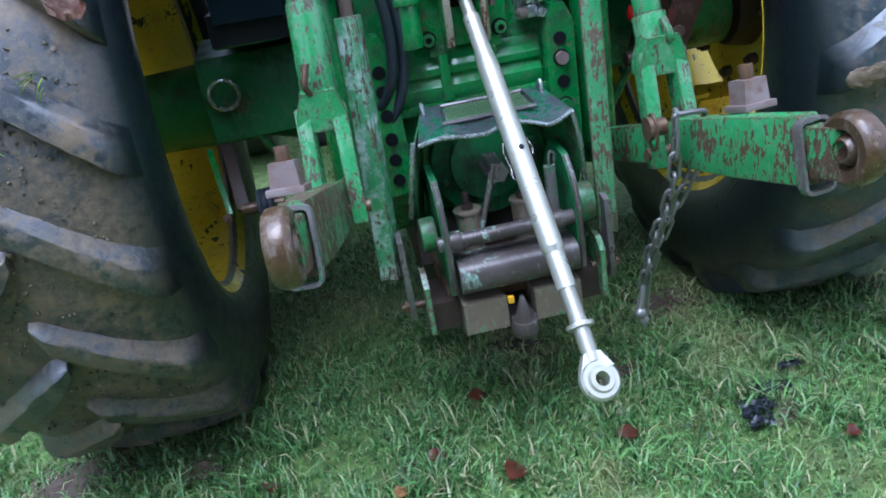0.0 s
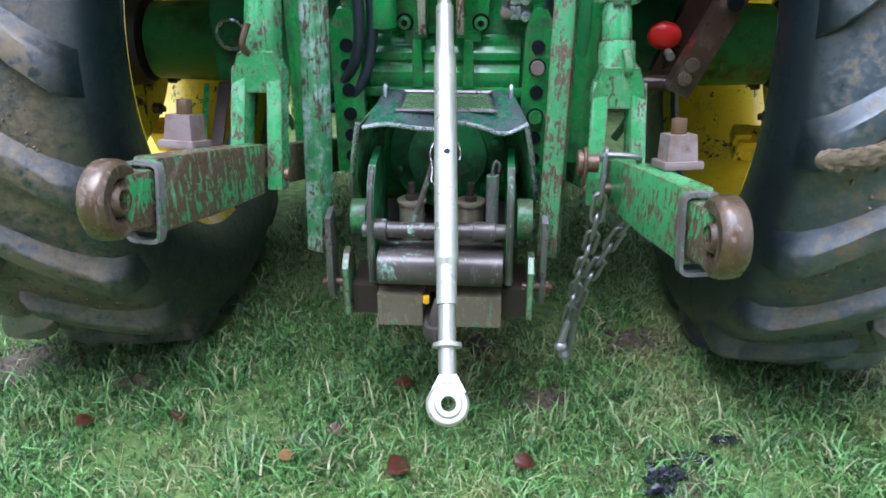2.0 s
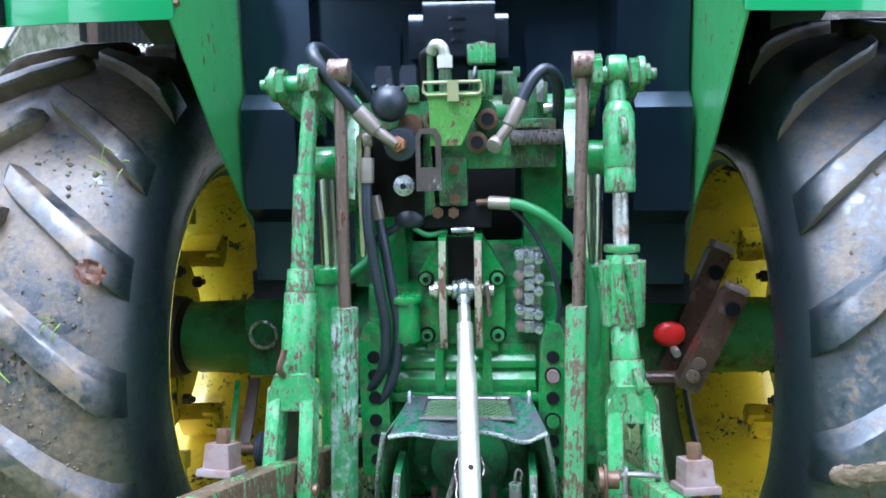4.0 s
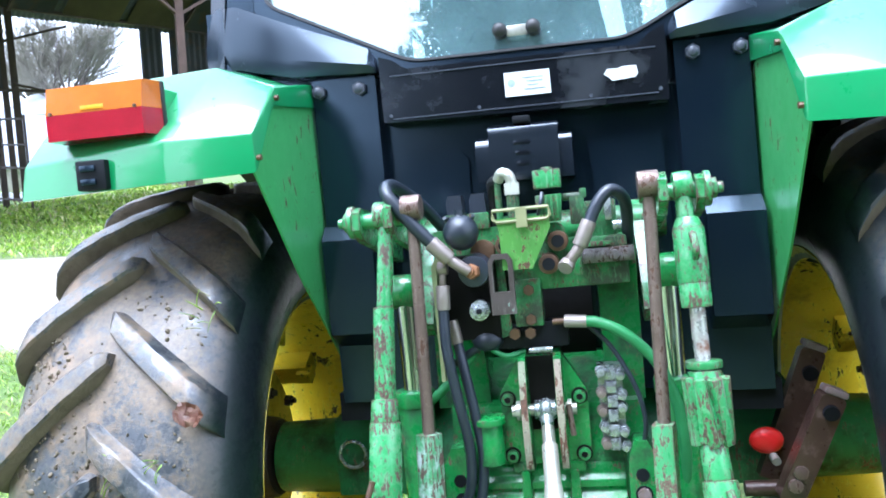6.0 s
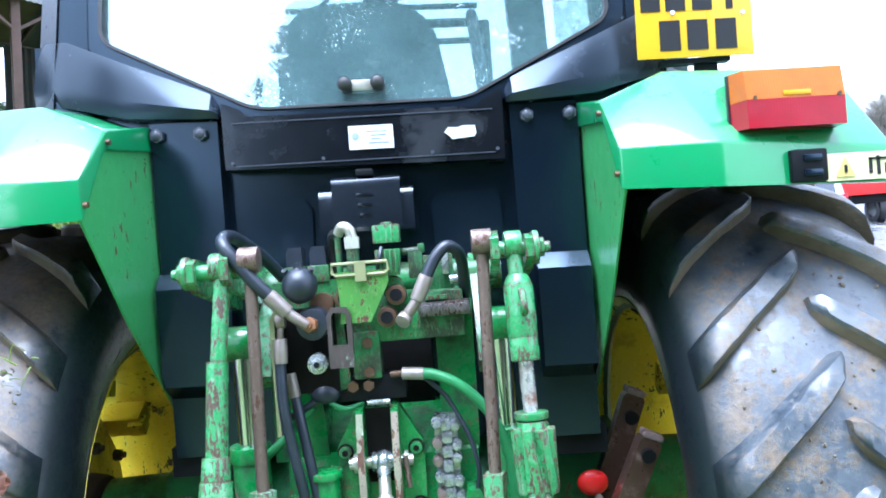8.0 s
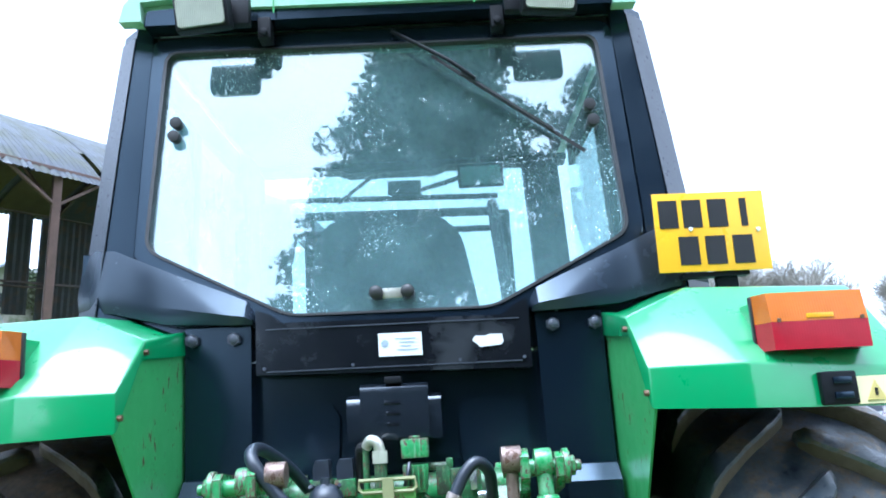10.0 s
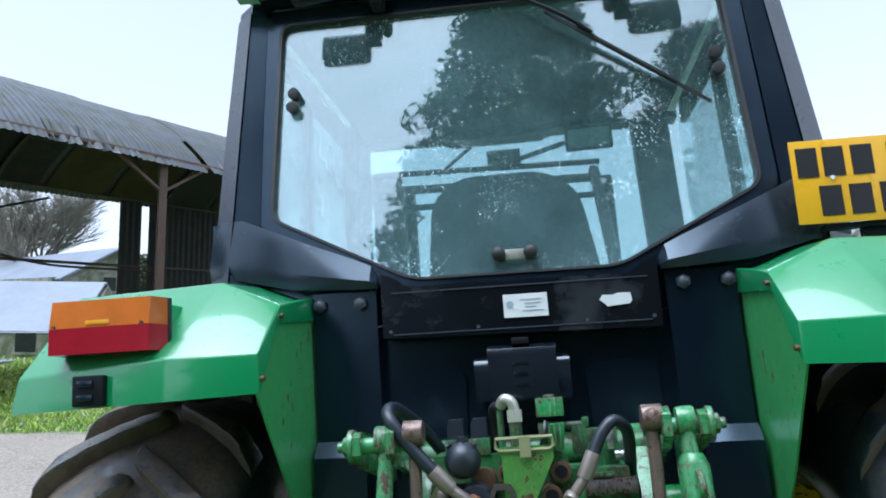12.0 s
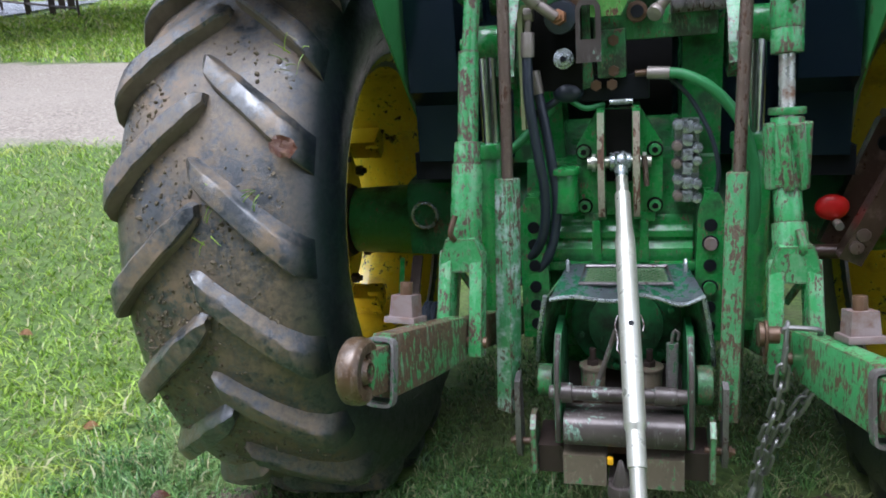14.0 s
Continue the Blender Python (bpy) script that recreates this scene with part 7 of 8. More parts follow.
EYE0 = Vector((0.042, -2.016, 1.488))


def bg(x, d, h):
    """A place from metres to the right, ahead and above eye level, upright by gravity (the tractor leans a little)."""
    return EYE0 + RIGHT * x + AHEAD * d + UPV * h


GROUND_H = -1.63
rng = np.random.default_rng(5)


def smooth01(v):
    v = np.clip(v, 0, 1)
    return v * v * (3 - 2 * v)


def ground_z(x, y):
    x, y = np.asarray(x, float), np.asarray(y, float)
    r = np.hypot(x, (y + 0.2) * 0.9)
    k = smooth01((r - 1.6) / 3.0)
    far = np.hypot(x, y)
    slope = -0.097 * x + 0.104 * (y + 0.5)
    depth = -0.22 * x + 0.972 * y
    fall = -2.2 * smooth01((depth - 21) / 12) * smooth01((6 - x) / 8)
    return k * (np.where(far > 120, slope * 120 / np.maximum(far, 1), slope) + fall) + 0.012 * np.sin(x * 3.1 + 1) * np.sin(y * 2.7) * smooth01((r - 0.9) / 1)


def ground_mat():
    m = bpy.data.materials.new("grass_soil_and_gravel")
    m.use_nodes = True
    nt = m.node_tree
    b = nt.nodes["Principled BSDF"]
    co = coords(nt, False)
    n1, n2, n3 = noise_tex(nt, co, 34, 8), noise_tex(nt, co, 2.2, 5), noise_tex(nt, co, 150, 4)
    grass = blend(nt, ramp(nt, n1, 0.35, 0.65), (0.04, 0.075, 0.014), (0.13, 0.2, 0.045))
    grass = blend(nt, fblend(nt, ramp(nt, n2, 0.5, 0.8), 0.0, 0.7), grass, (0.18, 0.175, 0.085))
    gravel = blend(nt, ramp(nt, n1, 0.4, 0.62), (0.15, 0.118, 0.095), (0.4, 0.345, 0.28))
    gravel = blend(nt, fblend(nt, ramp(nt, n2, 0.4, 0.7), 0.0, 0.8), gravel, (0.29, 0.25, 0.205))
    sep = nt.nodes.new("ShaderNodeVectorMath")
    sep.operation = "DOT_PRODUCT"
    nt.links.new(co, sep.inputs[0])
    sep.inputs[1].default_value = (-0.22, 0.972, 0.0)
    edge = nt.nodes.new("ShaderNodeMath")
    edge.operation = "MULTIPLY_ADD"
    nt.links.new(noise_tex(nt, co, 1.6, 5), edge.inputs[0])
    edge.inputs[1].default_value = 0.9
    nt.links.new(sep.outputs["Value"], edge.inputs[2])
    lo, hi = ramp(nt, edge.outputs[0], 4.25, 4.45), ramp(nt, edge.outputs[0], 8.9, 8.7)
    mul = nt.nodes.new("ShaderNodeMath")
    mul.operation = "MULTIPLY"
    nt.links.new(lo, mul.inputs[0])
    nt.links.new(hi, mul.inputs[1])
    nt.links.new(blend(nt, mul.outputs[0], grass, gravel), b.inputs["Base Color"])
    nt.links.new(fblend(nt, mul.outputs[0], 0.9, fblend(nt, n2, 0.35, 0.8)), b.inputs["Roughness"])
    bp = nt.nodes.new("ShaderNodeBump")
    bp.inputs["Strength"].default_value, bp.inputs["Distance"].default_value = 0.5, 0.015
    nt.links.new(fblend(nt, 0.4, n1, n3), bp.inputs["Height"])
    nt.links.new(bp.outputs[0], b.inputs["Normal"])
    return m


def grid_axis(lo, hi, near):
    a = [v * 0.15 for v in range(-int(near / 0.15), int(near / 0.15) + 1)]
    v, step = a[-1], 0.2
    while v < hi:
        step *= 1.18
        v += step
        a.append(v)
        a.insert(0, -v)
    return np.array(a)


gx = grid_axis(-900, 900, 6.0)
gy = grid_axis(-900, 900, 6.0)
GX, GY = np.meshgrid(gx, gy, indexing="ij")
GZ = ground_z(GX, GY)
me = bpy.data.meshes.new("ground")
nx, ny = len(gx), len(gy)
idx = np.arange(nx * ny).reshape(nx, ny)
faces = np.stack([idx[:-1, :-1], idx[1:, :-1], idx[1:, 1:], idx[:-1, 1:]], -1).reshape(-1, 4)
me.from_pydata(np.stack([GX, GY, GZ], -1).reshape(-1, 3).tolist(), [], faces.tolist())
ground = link_mesh("ground", me, ground_mat(), None, "", 60)
tagged(ground, "rough damp grass field with a pale gravel track", "ground", kind="structure")


def blade_mat(name, dark, light, dry):
    m = bpy.data.materials.new(name)
    m.use_nodes = True
    nt = m.node_tree
    b = nt.nodes["Principled BSDF"]
    geo = nt.nodes.new("ShaderNodeNewGeometry")
    rnd = geo.outputs["Random Per Island"]
    co = coords(nt, False)
    patch = noise_tex(nt, co, 2.4, 4)
    c = blend(nt, rnd, dark, light)
    c = blend(nt, ramp(nt, rnd, 0.85, 0.9), c, (0.46, 0.44, 0.24))
    c = blend(nt, fblend(nt, ramp(nt, patch, 0.52, 0.72), 0.0, 0.75), c, dry)
    nt.links.new(c, b.inputs["Base Color"])
    bare = noise_tex(nt, co, 9, 3)
    c = blend(nt, fblend(nt, ramp(nt, bare, 0.6, 0.7), 0.0, 0.7), c, (0.17, 0.16, 0.07))
    nt.links.new(c, b.inputs["Base Color"])
    b.inputs["Roughness"].default_value = 0.42
    b.inputs["Specular IOR Level"].default_value = 0.5
    thin = nt.nodes.new("ShaderNodeBsdfTranslucent")
    nt.links.new(c, thin.inputs["Color"])
    mix = nt.nodes.new("ShaderNodeMixShader")
    mix.inputs["Fac"].default_value = 0.25
    nt.links.new(b.outputs[0], mix.inputs[1])
    nt.links.new(thin.outputs[0], mix.inputs[2])
    nt.links.new(mix.outputs[0], nt.nodes["Material Output"].inputs["Surface"])
    return m


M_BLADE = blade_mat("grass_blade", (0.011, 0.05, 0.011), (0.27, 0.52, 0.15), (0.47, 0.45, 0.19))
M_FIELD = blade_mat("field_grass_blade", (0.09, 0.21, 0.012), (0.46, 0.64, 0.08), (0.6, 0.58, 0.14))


def grass(name, n, where, hmin, hmax, wide, label, material=None, flat=1.0):
    """Bent tapered blades, three faces each, in one mesh."""
    x, y = where(n)
    n = len(x)
    z = ground_z(x, y)
    h = rng.uniform(hmin, hmax, n) * rng.uniform(0.5, 1.0, n)
    a = rng.uniform(0, 2 * np.pi, n)
    lean = rng.uniform(0.3, 1.5, n) * h * flat
    la = rng.uniform(0, 2 * np.pi, n)
    w = wide * rng.uniform(0.6, 1.3, n)
    dx, dy = np.cos(a) * w / 2, np.sin(a) * w / 2
    lx, ly = np.cos(la) * lean, np.sin(la) * lean
    base = np.stack([x, y, z - 0.004], -1)
    side_ = np.stack([dx, dy, np.zeros(n)], -1)
    mid = base + np.stack([lx * 0.3, ly * 0.3, h * 0.6], -1)
    tip = base + np.stack([lx, ly, h * rng.uniform(0.55, 1.0, n)], -1)
    verts = np.stack([base - side_, base + side_, mid + side_ * 0.75, mid - side_ * 0.75, tip], 1).reshape(-1, 3)
    k = np.arange(n)[:, None] * 5
    quads = (k + np.array([[0, 1, 2, 3]]))
    tris = (k + np.array([[3, 2, 4]]))
    me = bpy.data.meshes.new(name)
    me.vertices.add(len(verts))
    me.vertices.foreach_set("co", verts.ravel())
    loops = np.concatenate([quads, tris], 1).ravel()
    me.loops.add(len(loops))
    me.loops.foreach_set("vertex_index", loops.astype(np.int32))
    starts = np.stack([np.arange(n) * 7, np.arange(n) * 7 + 4], 1).ravel()
    me.polygons.add(2 * n)
    me.polygons.foreach_set("loop_start", starts.astype(np.int32))
    me.update(calc_edges=True)
    me.validate()
    ob = link_mesh(name, me, material or M_BLADE, None, "", 0)
    return tagged(ob, label, "grass", kind="stuff")


BARE = ((-1.13, -0.37, 0.09), (-1.2, -0.45, 0.08), (-1.05, -0.31, 0.06), (-0.8, -0.43, 0.05), (0.49, -0.16, 0.13), (0.06, -0.2, 0.07), (0.25, -0.44, 0.06), (0.55, -0.72, 0.05), (-0.29, -0.63, 0.04), (1.1, -0.3, 0.08))


def bare_spots(x, y):
    v = np.sin(7.3 * x + 2.1 * np.sin(5.1 * y)) * np.sin(6.1 * y + 1.7 * np.sin(4.3 * x + 1)) + 0.5 * np.sin(17 * x + 3 * y) * np.sin(15 * y - 4 * x)
    for cx, cy, r in BARE:
        v = v + 2.2 * np.exp(-((x - cx) ** 2 + (1.4 * (y - cy)) ** 2) / r ** 2)
    return np.clip(v, 0, 1.3)


def near_patch(n):
    x, y = rng.uniform(-1.9, 1.7, n), rng.uniform(-1.35, 0.5, n)
    keep = ~((np.abs(np.abs(x) - 0.88) < 0.24) & (y > -0.18) & (y < 0.35))
    keep &= rng.uniform(0, 1, n) < np.where(y > -0.1, 0.5, 1.0)
    keep &= rng.uniform(0, 1, n) < np.clip(np.minimum(np.minimum(x + 1.9, 1.7 - x), y + 1.35) / 0.35, 0, 1)
    keep &= rng.uniform(0, 1, n) < np.clip(1.25 - bare_spots(x, y), 0.12, 1)
    return x[keep], y[keep]


def side_patch(n):
    x, y = rng.uniform(-7.5, -0.9, n), rng.uniform(-1.2, 6.0, n)
    keep = (-0.22 * x + 0.972 * y) < 3.75 + rng.normal(0, 0.12, n)
    inner = np.clip(np.minimum(x + 1.9, y + 1.35) / 0.35, 0, 1) * (y < 0.5)
    keep &= rng.uniform(0, 1, n) > inner
    keep &= rng.uniform(0, 1, n) < np.clip(2.2 / np.hypot(x, y + 1), 0.12, 1)
    return x[keep], y[keep]


def under_patch(n):
    return rng.uniform(-0.65, 0.65, n), rng.uniform(0.5, 2.2, n)


def verge_patch(n):
    d = rng.uniform(8.45, 13, n)
    u = rng.uniform(-14, -2, n)
    return RIGHT.x * u - 0.22 * d, RIGHT.y * u + 0.972 * d


def meadow_patch(n):
    d = 12.5 + 19 * rng.uniform(0, 1, n) ** 1.3
    u = rng.uniform(-13.5, -3, n) * (0.6 + d / 30)
    keep = ~((u < -9.7) & (d > 15) & (d < 23))
    return (RIGHT.x * u - 0.22 * d)[keep], (RIGHT.y * u + 0.972 * d)[keep]


def tuft_patch(n):
    cx, cy = rng.uniform(-1.9, 1.7, 240), rng.uniform(-1.3, 0.1, 240)
    k = rng.integers(0, 240, n)
    x, y = cx[k] + rng.normal(0, 0.03, n), cy[k] + rng.normal(0, 0.03, n)
    keep = ~((np.abs(np.abs(x) - 0.88) < 0.24) & (y > -0.18) & (y < 0.35))
    return x[keep], y[keep]


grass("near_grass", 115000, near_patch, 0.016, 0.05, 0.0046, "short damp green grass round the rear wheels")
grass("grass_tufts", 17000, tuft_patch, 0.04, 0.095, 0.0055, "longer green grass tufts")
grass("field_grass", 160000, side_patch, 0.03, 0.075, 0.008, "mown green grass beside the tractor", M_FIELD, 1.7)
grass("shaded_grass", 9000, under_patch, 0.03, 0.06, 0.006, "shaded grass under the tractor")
grass("verge_grass", 22000, verge_patch, 0.05, 0.16, 0.02, "grass verge beyond the gravel track", M_FIELD, 1.5)

grass("meadow_grass", 26000, meadow_patch, 0.08, 0.26, 0.05, "rough pale grass in front of the farm building", M_FIELD, 1.5)

# trodden soil showing where the grass has worn away
SR = random.Random(31)


def soil_crumbs(n):
    base = B()
    bmesh.ops.create_icosphere(base, subdivisions=1, radius=1.0)
    bv = [v.co.copy() for v in base.verts]
    bf = [[v.index for v in f.verts] for f in base.faces]
    base.free()
    verts, faces = [], []
    for k in range(n):
        cx, cy, r = SR.choice(BARE + BARE[:3] * 3)
        x, y = cx + SR.gauss(0, r * 0.55), cy + SR.gauss(0, r * 0.4)
        if abs(abs(x) - 0.88) < 0.24 and y > -0.2:
            continue
        size = abs(SR.gauss(0.005, 0.004)) + 0.002
        c = Vector((x, y, float(ground_z(x, y)) + size * 0.2))
        flat, turn = SR.uniform(0.4, 0.8), Matrix.Rotation(SR.uniform(0, 6.28), 3, "Z")
        o = len(verts)
        for p in bv:
            q = turn @ Vector((p.x * SR.uniform(0.8, 1.7), p.y * SR.uniform(0.7, 1.1), p.z * flat))
            verts.append(c + q * size)
        faces += [[o + i for i in f] for f in bf]
    me = bpy.data.meshes.new("soil_crumbs")
    me.from_pydata(verts, [], faces)
    soil = surf("trodden_wet_soil", (0.05, 0.036, 0.024), (0.13, 0.095, 0.062), rough=0.75, grain=80, bump=0.4)
    return tagged(link_mesh("soil_crumbs", me, soil, None, "", 40), "crumbs of brown trodden soil in worn grass", "soil", kind="stuff")


soil_crumbs(2600)

# fallen leaves
m_leaf = surf("brown_wet_leaf", (0.17, 0.05, 0.025), (0.11, 0.04, 0.025), rough=0.3, grain=60, bump=0.05, coat=0.3)
m_leaf2 = surf("pale_dead_leaf", (0.36, 0.17, 0.06), (0.28, 0.14, 0.06), rough=0.5, grain=60, bump=0.05)


def leaf(c, size, turn, tilt, material, label):
    bm = B()
    n = 9
    r = rotm(tilt, tilt * 0.6, turn)
    spine, left, right = [], [], []
    for k in range(n):
        f = k / (n - 1)
        w = 0.42 * math.sin(math.pi * f ** 0.8) + 0.02
        curl = 0.15 * math.sin(f * 3)
        spine.append(Vector((f - 0.5, 0, curl)))
        left.append(Vector((f - 0.5, w * 0.8, curl + 0.16 * w)))
        right.append(Vector((f - 0.5, -w * 0.8, curl + 0.2 * w)))
    vs = [[bm.verts.new(Vector(c) + r @ (p * size)) for p in row] for row in (left, spine, right)]
    for a, b in ((0, 1), (1, 2)):
        for k in range(n - 1):
            bm.faces.new((vs[a][k], vs[a][k + 1], vs[b][k + 1], vs[b][k]))
    bmesh.ops.solidify(bm, geom=bm.faces[:], thickness=0.001)
    return tagged(part("fallen_leaf", bm, material, None, "", 60), label, "leaf", group="fallen leaves")


for x, y, sz, a, mm in ((-0.082, -0.72, 0.085, 60, 0), (-0.235, -0.61, 0.06, 20, 0), (0.19, -0.69, 0.065, 10, 0), (-0.835, -0.61, 0.06, 80, 0), (-0.33, -0.70, 0.05, 30, 1), (-0.10, -0.42, 0.06, 10, 0),
                        (-1.9, 0.0, 0.07, 30, 1), (-1.62, 0.5, 0.07, 70, 1), (-2.2, 1.2, 0.07, 5, 1), (-1.36, -0.38, 0.08, 40, 0), (-0.62, -0.58, 0.07, 110, 0), (0.62, -0.85, 0.05, 15, 0), (-2.7, 0.6, 0.07, 15, 1),
                        (-3.1, 1.9, 0.08, 55, 1), (-1.2, -0.75, 0.05, 85, 1)):
    leaf((x, y, float(ground_z(x, y)) + 0.022), sz * 0.85, a, 24, m_leaf2 if mm else m_leaf, "curled pale dead leaf lying on the grass" if mm else "wet red-brown fallen leaf lying on the grass")
# leaf stuck on the tyre
bm = B()
rnd = random.Random(8)
rows_ = []
for i in range(9):
    row = []
    for j in range(6):
        u, v = i / 8 - 0.5, j / 5 - 0.5
        w = math.sqrt(max(0.0, 1 - (2 * u) ** 2)) * 0.9 + 0.1
        p = Vector((-0.655 + 0.058 * u, -0.714 - 0.007 * noise.noise(Vector((u * 6, v * 5, 3.0))) - 0.006 * abs(v) + 0.02 * v, 1.103 - 0.016 * u + 0.042 * v * w))
        row.append(bm.verts.new(p + Vector((rnd.gauss(0, 0.001), rnd.gauss(0, 0.0018), rnd.gauss(0, 0.0012)))))
    rows_.append(row)
for i in range(8):
    for j in range(5):
        bm.faces.new((rows_[i][j], rows_[i][j + 1], rows_[i + 1][j + 1], rows_[i + 1][j]))
bmesh.ops.solidify(bm, geom=bm.faces[:], thickness=0.0015)
bm = part("stuck_leaf", bm, surf("reddish_brown_leaf", (0.17, 0.062, 0.03), (0.1, 0.04, 0.022), rough=0.4, grain=60, bump=0.1, dirt=((0.28, 0.17, 0.11), 0.25, 50)), None, "", 25)
tagged(bm, "crumpled brown leaf stuck to the tyre", "leaf")

# grass blades stuck on the tyre
bm = B()
rnd = random.Random(4)
for k in range(26):
    cx, cz = rnd.choice(((-0.80, 1.0), (-0.78, 0.97), (-0.70, 1.28), (-0.84, 0.9)))
    p = Vector((cx + rnd.gauss(0, 0.03), 0, cz + rnd.gauss(0, 0.02)))
    r_ = math.sqrt(max(0.79 ** 2 - (p.z - AXLE_Z) ** 2, 0.01))
    p.y = AXLE_Y - r_ - 0.004
    d_ = Vector((rnd.uniform(-1, 1), -0.25, rnd.uniform(-0.8, 0.8))).normalized() * rnd.uniform(0.025, 0.05)
    pipe(bm, [p, p + d_ * 0.5 + Vector((0, -0.004, 0.003)), p + d_], lambda f: 0.0016 * (1 - 0.7 * f), 4, 2)
tagged(part("stuck_grass", bm, M_FIELD, None, "", 0), "loose green grass blades stuck in the tyre mud", "grass", kind="stuff")

# torn black plastic on the grass
m_scrap = surf("shiny_black_plastic_film", (0.03, 0.034, 0.045), (0.045, 0.05, 0.06), rough=0.15, grain=20, bump=0.05)
for x, y, sx, sy, sd in ((0.49, -0.70, 0.036, 0.022, 2.0), (0.56, -0.65, 0.04, 0.018, 4.0), (0.47, -0.75, 0.03, 0.022, 7.0), (0.64, -0.59, 0.028, 0.012, 9.0)):
    bm = B()
    n = 9
    vs = [[None] * n for _ in range(n)]
    for i in range(n):
        for j in range(n):
            u, v = i / (n - 1) * 2 - 1, j / (n - 1) * 2 - 1
            q_ = Vector((u * 2 + sd, v * 2, sd))
            f = 1 + 0.5 * noise.noise(q_ * 1.3)
            vs[i][j] = bm.verts.new((x + u * sx * f, y + v * sy * f, 0.024 + 0.016 * noise.noise(q_ * 1.9)))
    for i in range(n - 1):
        for j in range(n - 1):
            if noise.noise(Vector((i * 0.5 + sd, j * 0.5, 3.3))) > 0.32:
                continue
            bm.faces.new((vs[i][j], vs[i + 1][j], vs[i + 1][j + 1], vs[i][j + 1]))
    bmesh.ops.solidify(bm, geom=bm.faces[:], thickness=0.001)
    tagged(part("plastic_scrap", bm, m_scrap, None, "", 50), "torn scrap of shiny black plastic film in the grass", "litter", group="plastic scraps")

# ---- open barn with a curved sheet roof ----
m_sheet = surf("grey_corrugated_roof_sheet", (0.088, 0.096, 0.112), (0.065, 0.072, 0.086), rough=0.45, grain=6, bump=0.05, dirt=((0.07, 0.075, 0.06), 0.35, 2), metal=0.2)
m_under = surf("rusty_roof_underside", (0.14, 0.115, 0.045), (0.075, 0.062, 0.03), rough=0.7, grain=5, bump=0.05)
m_clad = surf("dark_wall_cladding", (0.05, 0.055, 0.058), (0.035, 0.04, 0.042), rough=0.6, grain=8, bump=0.05, dirt=((0.08, 0.06, 0.045), 0.3, 3))
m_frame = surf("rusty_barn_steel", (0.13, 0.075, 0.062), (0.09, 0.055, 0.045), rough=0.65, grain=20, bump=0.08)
m_girder = surf("dark_rusty_steel", (0.05, 0.035, 0.03), (0.08, 0.05, 0.04), rough=0.6, grain=20, bump=0.08)
AX, NX = (0.55, 0.835), (-0.835, 0.55)
BO = (-7.0, 12.0)
EAVE_H, SPAN, RISE = 3.08, 5.9, 1.5


def barn(s, o, h):
    """Along the barn, across it from the near eave, and height over eye level."""
    return bg(BO[0] + AX[0] * s + NX[0] * o, BO[1] + AX[1] * s + NX[1] * o, h)


barn_thing = thing("open_barn", "open-sided steel barn with weathered curved corrugated roof", "barn", tuple(barn(0, 0, GROUND_H)))
binv = Matrix.Translation(-barn(0, 0, GROUND_H))


def bpart(name, bm, material, parent=None, label="", **kw):
    bm.transform(binv)
    return part(name, bm, material, parent or barn_thing, label, **kw)


def roof_h(f):
    return EAVE_H + RISE * math.sin(math.pi * f) ** 0.85


s_edges = [-13 + 1.9 * k for k in range(16)]
for i in range(len(s_edges) - 1):
    s0, s1 = s_edges[i], s_edges[i + 1]
    bm = B()
    nu, nv = 26, 14
    drop = random.uniform(-0.04, 0.05)
    rag = [random.uniform(-0.005, 0.008) + (random.uniform(0.03, 0.12) if random.random() < 0.12 else 0) for _ in range(nu + 1)]
    vs = []
    for a in range(nu + 1):
        s = s0 + (s1 - s0) * a / nu + 0.02 * (-1 if a == 0 else 1)
        corr = 0.011 * (1 if a % 2 else -1)
        row = []
        for b in range(nv + 1):
            f = -0.035 + 1.07 * b / nv
            h = roof_h(min(max(f, 0), 1)) - (abs(min(f, 0)) + max(f - 1, 0)) * 5 + corr + drop * (i % 2)
            o = f * SPAN + (rag[a] * 2 if b == 0 else 0)
            row.append(bm.verts.new(barn(s, o, h)))
        vs.append(row)
    for a in range(nu):
        for b in range(nv):
            if b in (0, 1) and i in (9, 10) and a > nu - 4:
                continue
            bm.faces.new((vs[a][b], vs[a + 1][b], vs[a + 1][b + 1], vs[a][b + 1]))
    bpart("roof_sheet", bm, m_sheet, smooth=0)
    # inner lining, seen as rusty bands from below
    bm = B()
    vs = []
    for a in range(3):
        s = s0 + 0.12 + (s1 - s0 - 0.24) * a / 2
        vs.append([bm.verts.new(barn(s, f * SPAN, roof_h(min(max(f, 0), 1)) - 0.09)) for f in (k / 10 for k in range(11))])
    for a in range(2):
        for b in range(10):
            bm.faces.new((vs[a][b], vs[a][b + 1], vs[a + 1][b + 1], vs[a + 1][b]))
    bmesh.ops.solidify(bm, geom=bm.faces[:], thickness=0.01)
    bpart("roof_lining", bm, m_under if i % 3 else m_clad, smooth=0)


def beam(a, b, w, d, material, name, parent=None, label=""):
    a, b = Vector(a), Vector(b)
    r = (b - a).to_track_quat("Z", "X").to_matrix()
    bm = box(B(), (a + b) / 2, (w, d, (b - a).length), r)
    return bpart(name, bm, material, parent, label, bevel=0.008)


